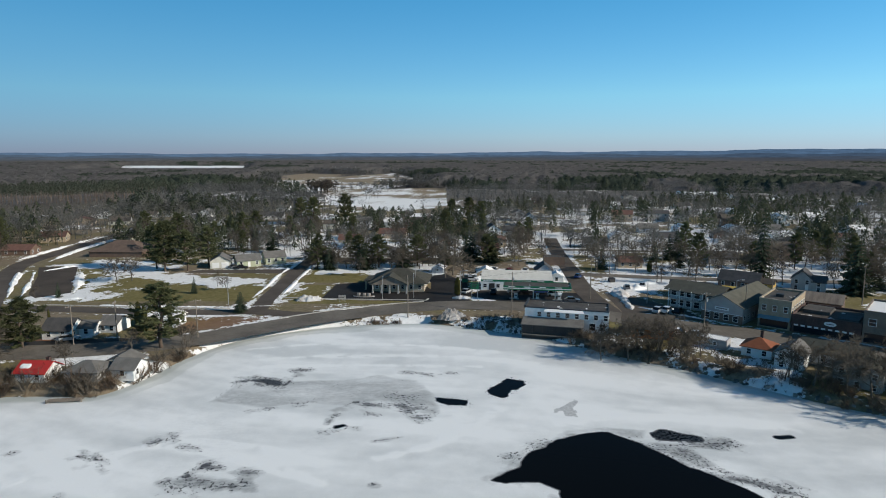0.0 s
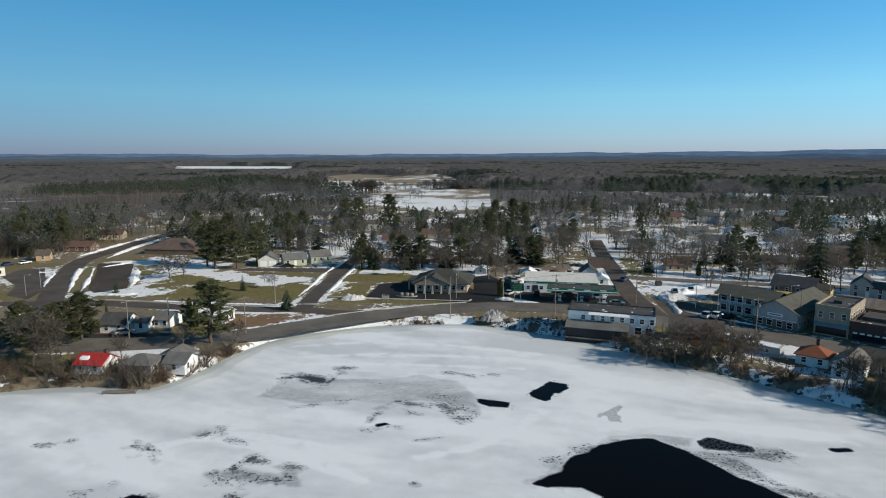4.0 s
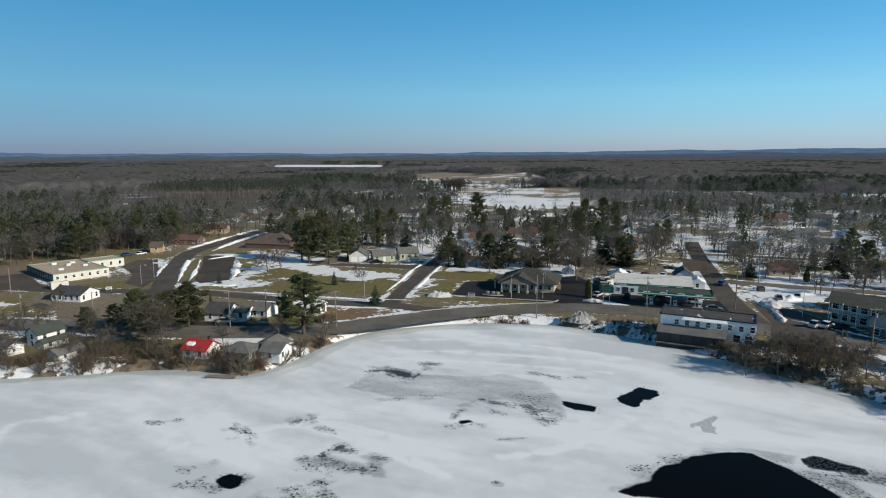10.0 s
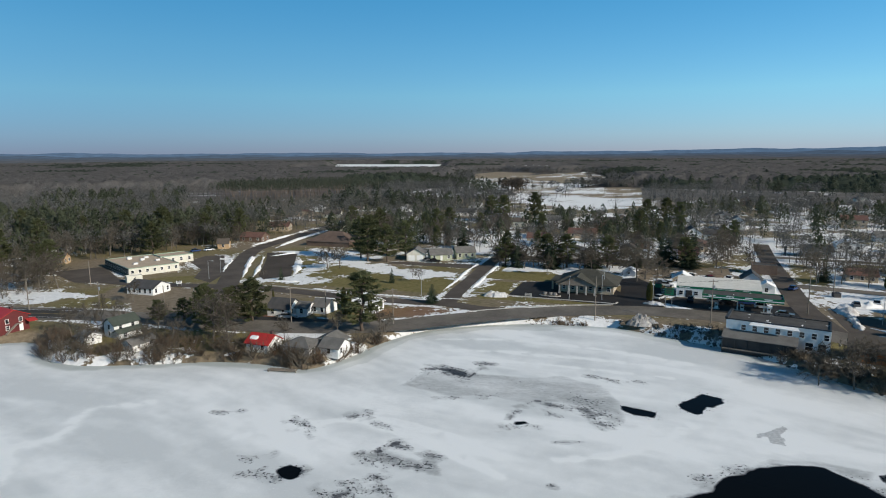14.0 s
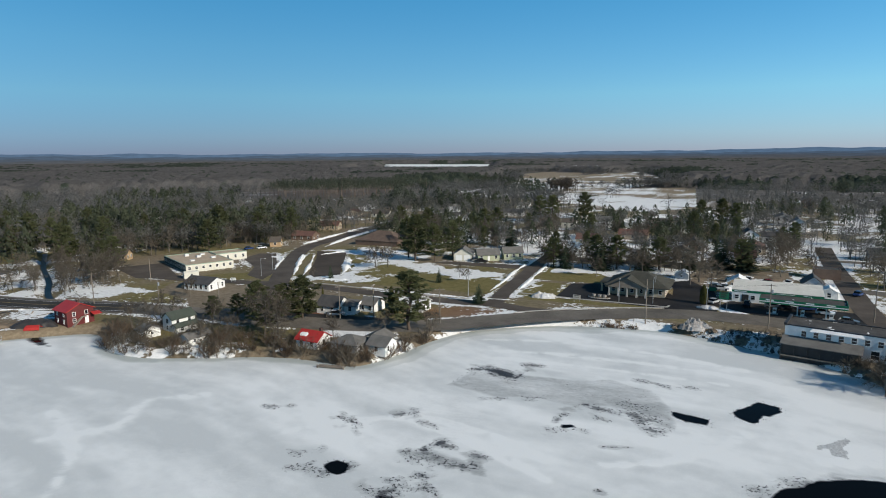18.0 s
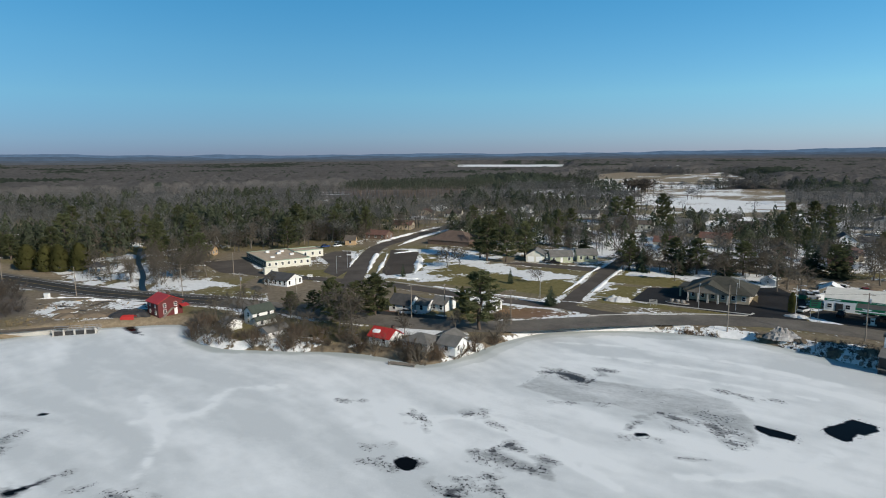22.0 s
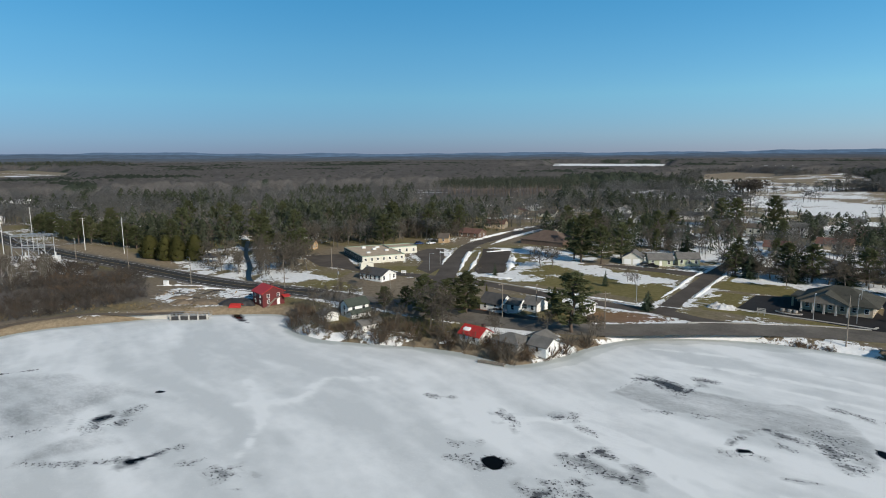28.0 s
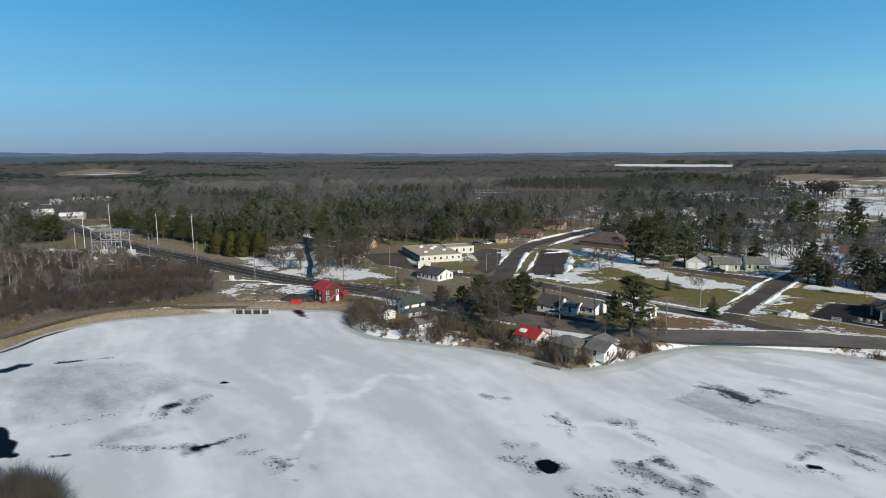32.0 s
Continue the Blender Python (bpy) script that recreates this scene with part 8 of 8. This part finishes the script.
def snow_ridge(points, half, height, seed, material=None, label="long rough ridge of ploughed snow"):
    """Snow pushed aside by a plough: an uneven bank along a line, broken in places."""
    rng = random.Random(seed)
    line = curve_points(points, 0.7)
    s = Shape()
    rows, width = [], 1.0
    for i, (x, y) in enumerate(line):
        a, b = line[max(i - 1, 0)], line[min(i + 1, len(line) - 1)]
        d = Vector((b[0] - a[0], b[1] - a[1])).normalized()
        width = max(0.25, min(1.6, width + rng.uniform(-0.32, 0.32)))
        if i in (0, len(line) - 1):
            width = 0.15
        h = height * min(1.2, width) * rng.uniform(0.6, 1.3)
        row = []
        for u, up in ((-1, -0.08), (-0.55, 0.6), (0.05, 1.0), (0.6, 0.55), (1, -0.08)):
            off = half * width * u + rng.uniform(-0.12, 0.12)
            row.append((x - d.y * off, y + d.x * off, LAND + (up * h * rng.uniform(0.7, 1.2) if up > 0 else up)))
        rows.append(row)
    for p, q in zip(rows, rows[1:]):
        for j in range(4):
            s.face(p[j], q[j], q[j + 1], p[j + 1])
    return tagged(part("snow_ridge", s, material or SNOW), label, "snow ridge", "snow ridges", "stuff")


snow_ridge(snow_heap_row, 2.2, 1.3, 400, SNOW_DIRTY, "long heap of ploughed snow lumps beside the street")
snow_ridge([(-133.6, 183.5), (-138, 191), (-147, 206), (-155, 220.5)], 0.9, 0.6, 401)
snow_ridge([(-129.8, 184), (-135, 194), (-143, 209), (-151.8, 224)], 0.8, 0.6, 402)
snow_ridge([(-119, 180.2), (-110, 182.8)], 1.6, 0.7, 403)
snow_ridge([(-126.5, 181.5), (-121, 180)], 1.2, 0.6, 404)
snow_ridge([(-117.2, 190), (-121.5, 200), (-128, 212), (-134, 224)], 1.6, 0.6, 405)
snow_ridge([(-147, 190.5), (-153, 200), (-160, 213), (-167, 214.5)], 0.8, 0.5, 406)
snow_ridge([(-150, 226.5), (-144, 237)], 0.8, 0.5, 407)
snow_ridge([(-58.2, 183), (-58.5, 200), (-59.5, 216), (-59.3, 232)], 0.7, 0.4, 408)
snow_ridge([(-50, 185), (-50.5, 205), (-51, 222), (-51, 240)], 0.6, 0.35, 409)
snow_ridge([(-48, 190.5), (-44.5, 198)], 0.9, 0.3, 410)
snow_ridge([(-163, 141), (-170, 146)], 1.0, 0.4, 411)
snow_ridge([(-170, 136), (-176, 141)], 1.0, 0.4, 412)
snow_ridge([(40.5, 195), (42, 210), (44, 228)], 0.9, 0.5, 414)
snow_ridge([(56, 172), (66, 162), (76, 152)], 0.5, 0.3, 415)
snow_ridge([(-48, 173.5), (-70, 172), (-100, 174)], 0.6, 0.25, 416)
snow_ridge([(-168, 118), (-180, 113), (-188, 108)], 1.2, 0.5, 417)
snow_ridge([(-188, 112.5), (-196, 108.5), (-203, 103)], 1.0, 0.4, 418)
snow_ridge([(-161, 247), (-166, 275), (-169, 310)], 1.2, 0.5, 419)
snow_ridge([(-176, 250), (-179, 285), (-182, 320)], 1.2, 0.5, 420)


# kerbs beside the north road
def kerb(points, label):
    s = Shape()
    for (ax, ay), (bx, by) in zip(points, points[1:]):
        d = Vector((bx - ax, by - ay))
        n = Vector((-d.y, d.x)).normalized() * 0.3
        s.slab([(ax - n.x, ay - n.y, LAND + 0.16), (bx - n.x, by - n.y, LAND + 0.16), (bx + n.x, by + n.y, LAND + 0.16), (ax + n.x, ay + n.y, LAND + 0.16)], 0.4)
    return tagged(part("kerb", s, CONCRETE), label, "kerb", kind="structure")


kerb([p for p in offset_line(NORTH, -4.2) if p[0] > -118 and p[0] < -58], "pale concrete kerb beside the road")
kerb([p for p in offset_line(MAIN, -6.0) if -44 < p[0] < -4], "pale concrete kerb beside the main road")
kerb([(-49, 183.5), (-30, 181.5), (-10, 180.5), (-5, 180), (-4.5, 182)], "pale concrete kerb round the bank lawn")


# dam, spillway and trail on the west bank
TRAIL = curve_points([(-174, 20), (-178, 31.4), (-184, 45), (-186, 59), (-181, 71.7), (-171, 79), (-161, 89)], 3.0)
tagged(part("dam_trail", ribbon(TRAIL, 1.3, LAND + 0.05), EARTH), "sandy trail along the crest of the dam", "path", kind="structure")
bridge = thing("spillway", pose(-158.5, 89.5, LAND - 0.7, 0, 0, 42), "concrete spillway with white railing and grey gates", "spillway")
part("deck", Shape().box(-5.5, 5.5, -1.2, 1.2, -0.2, 0.1), CONCRETE, bridge)
for v in (-1.15, 1.15):
    s = Shape().box(-5.5, 5.5, v - 0.03, v + 0.03, 0.92, 0.99).box(-5.5, 5.5, v - 0.025, v + 0.025, 0.5, 0.55)
    for k in range(12):
        s.box(-5.5 + k, -5.43 + k, v - 0.035, v + 0.035, 0.1, 0.95)
    part("railing", s, STEEL, bridge)
for k in range(5):
    part("gate_pier", Shape().box(-5.2 + 2.5 * k, -4.8 + 2.5 * k, -1.8, -1.2, -2.0, 0.7), CONCRETE, bridge)
for k in range(4):
    part("gate", Shape().box(-4.75 + 2.5 * k, -2.75 + 2.5 * k, -1.6, -1.45, -1.8, 0.25).box(-4.75 + 2.5 * k, -2.75 + 2.5 * k, -1.64, -1.60, -0.2, 0.0), DARK_TRIM, bridge, "dark steel sluice gate")
part("apron_wall", Shape().box(-24, -5.5, 0.6, 0.9, -1, 0.5), CONCRETE, bridge)
tarp = thing("tarp_shelter", pose(-154.5, 101.5, LAND - 0.1, 0, 0, 30) @ Matrix.Diagonal((0.72, 0.72, 0.85, 1)), "low tent of red tarpaulin beside the mill", "shelter")
for side in (-1, 1):
    part("tarp", Shape().slab([(-2.6, side * 1.5, 0.05), (2.6, side * 1.5, 0.05), (2.5, side * 1.1, 0.75), (-2.5, side * 1.1, 0.75)], 0.05).slab([(-2.5, side * 1.1, 0.75), (2.5, side * 1.1, 0.75), (2.2, 0, 1.35), (-2.2, 0, 1.30)], 0.05), RED_ROOF, tarp)
for u in (-2.1, 2.1):
    part("pole", Shape().tube([(u, 0, 0), (u, 0, 1.3)], [0.05, 0.05], 5), WOOD_GREY, tarp)
dock = thing("dock", pose(-69.5, 107.4, 0.25, 0, 0, 8), "small weathered wooden dock frozen into the ice", "dock")
for k in range(9):
    part("plank", Shape().box(-3.2 + k * 0.7, -2.6 + k * 0.7, -0.8, 0.8, 0.0, 0.07), WOOD_GREY, dock)
for u in (-3, 3):
    part("post", Shape().box(u - 0.08, u + 0.08, -0.8, -0.64, -0.6, 0.5), WOOD_GREY, dock)
cab = thing("road_cabinet", pose(-202, 106, LAND, 0, 0, 20), "white equipment cabinet beside the highway", "cabinet")
part("body", Shape().box(-0.8, 0.8, -0.45, 0.45, 0, 1.3), WHITE_PAINT, cab)
part("lid", Shape().box(-0.86, 0.86, -0.5, 0.5, 1.3, 1.4), STEEL_PALE, cab)

# substation
sub = thing("substation", pose(-287, 95.5, LAND, 0, 0, 40) @ Matrix.Diagonal((1.1, 1.1, 1.45, 1)), "steel lattice substation with grey transformers", "substation")
for u in (-6, 0, 6):
    for v in (-3, 3):
        part("mast", Shape().tube([(u, v, 0), (u, v, 8.5)], [0.2, 0.14], 4), STEEL, sub)
for v in (-3, 3):
    for z in (5.0, 8.2):
        part("beam", Shape().box(-6.2, 6.2, v - 0.12, v + 0.12, z, z + 0.3), STEEL, sub)
for u in (-6, 0, 6):
    part("beam", Shape().box(u - 0.12, u + 0.12, -3, 3, 8.2, 8.5), STEEL, sub)
for v in (-3, 3):
    for u in (-6, 0):
        for z0, z1 in ((0.5, 5.0), (5.2, 8.2)):
            part("brace", Shape().tube([(u, v, z0), (u + 6, v, z1)], [0.05, 0.05], 4).tube([(u, v, z1), (u + 6, v, z0)], [0.05, 0.05], 4), STEEL, sub)
for u in (-3, 3, 8):
    part("transformer", Shape().box(u - 1.2, u + 1.2, -1, 1, 0, 2.4).box(u - 0.2, u + 0.2, -0.2, 0.2, 2.4, 3.4), STEEL_PALE, sub)

# creek, riprap, building works and the park shelter
WATER = glossy("creek_water", (0.008, 0.012, 0.016), 0.3, 0.06)
tagged(part("creek", ribbon(CREEK, 0.95, LAND - 0.55), WATER), "narrow dark creek between snowy banks", "creek", kind="structure")


def rock_mesh(seed):
    rng = random.Random(seed)
    s = Shape()
    top, low = [], []
    for k in range(6):
        w = k * math.pi / 3 + rng.uniform(-0.3, 0.3)
        r = rng.uniform(0.35, 0.55)
        low.append((math.cos(w) * r * 1.15, math.sin(w) * r * 1.15, -0.25))
        top.append((math.cos(w) * r * 0.7, math.sin(w) * r * 0.7, rng.uniform(0.2, 0.42)))
    for k in range(6):
        s.face(low[k], low[(k + 1) % 6], top[(k + 1) % 6], top[k])
    s.face(*top)
    return s.mesh("rock", ROCK_DARK if seed % 2 else STONE)


ROCKS = [rock_mesh(k) for k in range(6)]
rip = thing("riprap", pose(0, 0, 0), "line of dark boulders along the town's shore", "riprap")
rrnd = random.Random(8)
count = 0
for k, (x, y) in enumerate(SHORE):
    if x > 2 and 92 < y < 158 and count < 290:
        for _ in range(7):
            px, py = x + rrnd.uniform(-1.6, 2.4), y + rrnd.uniform(-0.4, 2.2)
            d = outline_distance([px], [py], SHORE)[0]
            if 0.1 < d < 3.0:
                sc = rrnd.uniform(0.5, 1.3)
                part("rock", ROCKS[rrnd.randrange(6)], None, rip, m=pose(px, py, float(ground_height([px], [py])[0]), 0, 0, rrnd.uniform(0, 360)) @ Matrix.Diagonal((sc, sc, sc * 0.8, 1)))
                count += 1
shelter = thing("park_shelter", pose(-228.6, 139.7, LAND, 0, 0, 20), "small open park shelter with dark roof", "shelter")
part("roof", roof_shape(6, 5, 2.6, 4.2, "x", "hip"), SHINGLE_DARK, shelter)
for u in (-2.6, 2.6):
    for v in (-2.1, 2.1):
        part("post", Shape().box(u - 0.1, u + 0.1, v - 0.1, v + 0.1, -0.1, 2.6), WOOD_GREY, shelter)
for k, (x, y, rx, ry, h, turn) in enumerate(((-166, 99, 4.5, 2.6, 1.1, 30), (-172, 95, 3.5, 2.2, 0.9, 50), (-162, 103, 3.0, 2.0, 0.8, 10), (-178, 98, 3.5, 1.8, 0.7, 40), (-158, 108, 3, 1.6, 0.6, 20))):
    ob = heap(x, y, rx, ry, h, turn, EARTH, "heap of tan earth at the building works", 300 + k)
    ob.name = "earth_heap"
    tagged(ob, category="earth heap", group="earth heaps")
# black heap added where the mill's shadow falls, darker than the sun casts
mill_shadow = heap(-157.1, 103.8, 5.4, 2.8, 1.5, 25, DARK_TRIM, "black heap standing in for the mill's shadow", 345)
mill_shadow.name = "tarpaulin"
tagged(mill_shadow, category="tarpaulin", group="tarpaulins")


# ---- yard details ----
def board_fence(points, h, label, material):
    ob = thing("fence", pose(points[0][0], points[0][1], LAND), label, "fence")
    ox, oy = points[0]
    line = curve_points(points, 2.4)
    for (ax, ay), (bx, by) in zip(line, line[1:]):
        turn = math.degrees(math.atan2(by - ay, bx - ax))
        m = pose(ax - ox, ay - oy, 0, 0, 0, turn)
        length = math.hypot(bx - ax, by - ay)
        part("post", Shape().box(-0.06, 0.06, -0.06, 0.06, -0.2, h + 0.1), material, ob, m=m)
        part("panel", Shape().box(0.06, length - 0.06, -0.02, 0.02, 0.08, h), material, ob, m=m)
        part("rail", Shape().box(0, length, 0.022, 0.07, h - 0.4, h - 0.32), material, ob, m=m)
    return ob


board_fence([(-48, 246), (-33, 245.5), (-15, 245), (0, 246)], 1.8, "brown wooden board fence behind the bank lawn", WOOD_GREY)

island = thing("traffic_island", pose(-24.5, 185.6, LAND, 0, 0, -6), "kerbed island with stone planters at the bank", "traffic island")
part("kerb", Shape().slab([(3.4 * math.cos(i * math.pi / 10), 1.5 * math.sin(i * math.pi / 10), 0.18) for i in range(20)], 0.4), CONCRETE, island)
part("soil", Shape().slab([(3.1 * math.cos(i * math.pi / 10), 1.2 * math.sin(i * math.pi / 10), 0.24) for i in range(20)], 0.1), EARTH, island)
for u in (-1.6, 0.2, 1.6):
    part("planter", Shape().tube([(u, 0, 0.2), (u, 0, 0.5), (u, 0, 1.0)], [0.5, 0.62, 0.55], 8), STONE, island)

# rubble and brush on the slope beside the tavern
slope = thing("slope_rubble", pose(0, 0, 0), "dark boulders strewn over the slope beside the tavern", "rubble")
rrnd = random.Random(31)
for _ in range(120):
    px, py = rrnd.uniform(3, 32), rrnd.uniform(142, 163)
    if outline_distance([px], [py], [(3, 160), (22, 163), (32, 153), (30, 141), (18, 149), (6, 154)])[0] < 0 and outline_distance([px], [py], SHORE)[0] > 0.3 and clear_of(px, py, -2.0):
        sc = rrnd.uniform(0.5, 1.5)
        part("rock", ROCKS[rrnd.randrange(6)], None, slope, m=pose(px, py, float(ground_height([px], [py])[0]), 0, 0, rrnd.uniform(0, 360)) @ Matrix.Diagonal((sc, sc, sc * 0.8, 1)))
scrub("bank_scrub", [(3, 159), (21, 163), (34, 153), (31, 140), (18, 148.5), (6, 154)], 160, (0.5, 1.5), TWIG_DARK, "dark bare brush on the slope beside the tavern", 83)
scrub("bank_scrub", [(-30, 157.2), (-14, 160), (-2, 160), (-2, 162.4), (-14, 162.4), (-30, 159.6)], 60, (0.3, 0.7), DRY_GRASS, "tufts of dry tan grass above the ice", 84)

# snow still lying on the red roof
patch = heap(-80.6, 114.2, 1.1, 0.75, 0.12, 10, SNOW, "small patch of snow left on the red roof", 330)
patch.matrix_basis = pose(-80.9, 114.1, LAND + 2.92, 30, 0, -4)
patch.name = "roof_snow"


def dumpster(x, y, turn, material, label):
    ob = thing("dumpster", pose(x, y, LAND + 0.03, 0, 0, turn), label, "dumpster", "dumpsters")
    part("bin", Shape().slab([(-1.0, -0.7, 1.2), (1.0, -0.7, 1.2), (1.0, 0.8, 1.4), (-1.0, 0.8, 1.4)], 1.2), material, ob)
    part("lid", Shape().slab([(-1.05, -0.75, 1.25), (1.05, -0.75, 1.25), (1.05, 0.85, 1.47), (-1.05, 0.85, 1.47)], 0.05), DARK_TRIM, ob)


dumpster(58, 207, 12, DARK_TRIM, "black steel dumpster in the snowy lot")
dumpster(7.5, 207, 5, GREEN_PAINT, "green steel dumpster behind the shop")
dumpster(38, 207.5, -8, DARK_TRIM, "black steel dumpster beside the fence")


def sign_post(x, y, turn, h, w, tall, material, label, bars=2):
    ob = thing("road_sign", pose(x, y, LAND, 0, 0, turn), label, "sign", "road signs")
    for u in (-w * 0.35, w * 0.35):
        part("post", Shape().box(u - 0.06, u + 0.06, -0.06, 0.06, -0.1, h), STEEL, ob)
    part("board", Shape().box(-w / 2, w / 2, -0.12, -0.06, h - tall, h), material, ob)
    for k in range(bars):
        z = h - tall * (k + 0.75) / (bars + 0.5)
        part("lettering_bar", Shape().box(-w * 0.38, w * (0.38 - 0.1 * k), -0.13, -0.12, z, z + tall * 0.16), DARK_TRIM, ob)


sign_post(-167, 168, 35, 2.2, 2.6, 1.3, WHITE_PAINT, "white clinic sign on two posts beside the lot")
sign_post(-146, 166, 30, 1.6, 1.8, 0.9, WHITE_PAINT, "low white sign beside the gravel lot")
sign_post(-30, 178.5, 0, 2.0, 2.2, 1.1, CONCRETE, "low stone-coloured bank sign beside the kerb")
sign_post(9.5, 180.5, -5, 5.5, 2.4, 2.0, GREEN_PAINT, "tall green filling station price sign", 3)
sign_post(-219, 124.8, 30, 2.2, 1.1, 0.7, WHITE_PAINT, "white road sign beside the highway")
# writing on the filling station, too small to read
for u, w in ((-9.3, 3.2), (2.0, 5.0), (7.6, 2.0)):
    part("lettering_bar", Shape().box(u - w / 2, u + w / 2, -5.345, -5.32, 3.08, 3.30), WHITE_PAINT, gas)
for k in range(4):
    part("lettering_bar", Shape().box(-8.5 + 4.6 * k, -6.6 + 4.6 * k, -3.52, -3.50, 4.32, 4.58), WHITE_PAINT, can)
part("lettering_bar", Shape().box(-1.4, 1.4, -12.125, -12.105, 3.4, 3.62), DARK_TRIM, motel)
part("lettering_bar", Shape().box(-0.8, 0.8, -0.02, 0.0, 3.22, 3.36), DARK_TRIM, s2, m=pose(1.0, -7.7, 0))


def mail_box(x, y, turn):
    ob = thing("mailbox", pose(x, y, LAND, 0, 0, turn), "small dark roadside mailbox on a wooden post", "mailbox", "mailboxes")
    part("post", Shape().box(-0.05, 0.05, -0.05, 0.05, -0.1, 1.1), WOOD_GREY, ob)
    part("box", Shape().tube([(0, -0.28, 1.22), (0, 0.28, 1.22)], [0.13, 0.13], 8), DARK_TRIM, ob)


for x, y in ((-90, 137.6), (-72, 138.6), (-104, 135.2), (-125, 134), (-116, 126), (-80, 127.5)):
    mail_box(x, y, 0)


def boat(x, y, turn, material, label):
    """An upturned rowing boat."""
    s = Shape()
    rows = []
    for i in range(9):
        u = -1 + i / 4
        half = 0.62 * (1 - abs(u) ** 2.6) + 0.04
        rows.append([(u * 2.0, -half, 0.06), (u * 2.0, -half * 0.75, 0.36), (u * 2.0, 0, 0.46), (u * 2.0, half * 0.75, 0.36), (u * 2.0, half, 0.06)])
    for p, q in zip(rows, rows[1:]):
        for j in range(4):
            s.face(p[j], q[j], q[j + 1], p[j + 1])
    return tagged(part("boat", s, material, m=pose(x, y, float(ground_height([x], [y])[0]), 0, 0, turn), smooth=True), label, "boat")


# added boat shape, its grey-blue in place of blue shadow on snow
boat(-84.5, 110.8, 70, GREYBLUE, "grey-blue boat shape standing in for blue shadow on snow")
boat(-108, 103, 30, WHITE_PAINT, "white upturned boat among shrubs")
# yard clutter behind the filling station
for k, (x, y, turn) in enumerate(((14, 224, 5), (19, 226, 80), (25, 223, 10), (31, 226, 70), (48, 214, 60), (-2, 226, 10))):
    car(x, y, turn, (black, greyp, redp, whitep, bluep, silver)[k], 1.0 + 0.1 * (k % 3))
for k, (x, y, rx, ry, h) in enumerate(((16, 230, 4.0, 2.4, 1.0), (27, 231, 3.0, 2.0, 0.9), (5, 229, 3.0, 1.8, 0.8))):
    ob = heap(x, y, rx, ry, h, 10 * k, EARTH, "brown heap of earth behind the filling station", 340 + k)
    ob.name = "earth_heap"
    tagged(ob, category="earth heap", group="earth heaps")
shed = building("tool_shed", (36.5, 205.5), -8, 4.5, 4.0, 2.4, 3.6, WHITE, ROOF_SNOW, "small white shed with snow on its roof", "shed", along="y", sides="f")
building("porch_house", (70.0, 186.0), -30, 12.0, 7.0, 2.6, 4.6, BROWN, SHINGLE_DARK, "dark brown house with charcoal roof beside the motel", along="x", sides="fr")
building("log_cabin", (-226.5, 182.5), 25, 8.0, 6.0, 2.6, 4.6, WOOD_RAW, SHINGLE_BROWN, "small raw-wood cabin behind the trees", along="x", sides="fr")
tent = thing("tarpaulin_tent", pose(91, 190, LAND, 0, 0, -30), "yellow tarpaulin tent over a frame", "tent")
part("tarp", Shape().slab([(-2.5, -1.8, 0.1), (2.5, -1.8, 0.1), (2.5, -1.2, 1.6), (-2.5, -1.2, 1.6)], 0.05).slab([(-2.5, -1.2, 1.6), (2.5, -1.2, 1.6), (2.5, 0, 2.3), (-2.5, 0, 2.3)], 0.05).slab([(-2.5, 0, 2.3), (2.5, 0, 2.3), (2.5, 1.4, 1.4), (-2.5, 1.4, 1.4)], 0.05), plain("yellow_tarp", (0.60, 0.40, 0.08), (0.70, 0.50, 0.13), 1.0, 0.6, 0.3), tent)
part("frame", Shape().box(-2.4, -2.3, -1.6, 1.3, 0, 1.5).box(2.3, 2.4, -1.6, 1.3, 0, 1.5), STEEL, tent)

# debris on the building works beside the dam
debris = thing("debris_pile", pose(0, 0, 0), "loose planks and stones strewn over the muddy works", "debris")
rrnd = random.Random(44)
for _ in range(90):
    px, py = rrnd.uniform(-198, -157), rrnd.uniform(90, 115)
    if outline_distance([px], [py], [(-200, 98), (-190, 108), (-168, 116), (-158, 112), (-160, 98), (-172, 92)])[0] < 0:
        m = pose(px, py, LAND + 0.05, rrnd.uniform(-8, 8), rrnd.uniform(-4, 4), rrnd.uniform(0, 180))
        if rrnd.random() < 0.55:
            w = rrnd.uniform(1.0, 2.6)
            part("plank", Shape().box(-w, w, -0.14, 0.14, 0.0, 0.12), (WOOD_GREY, WOOD_RAW, DARK_TRIM)[rrnd.randrange(3)], debris, m=m)
        else:
            sc = rrnd.uniform(0.5, 1.3)
            part("rock", ROCKS[rrnd.randrange(6)], None, debris, m=m @ Matrix.Diagonal((sc, sc, sc * 0.7, 1)))
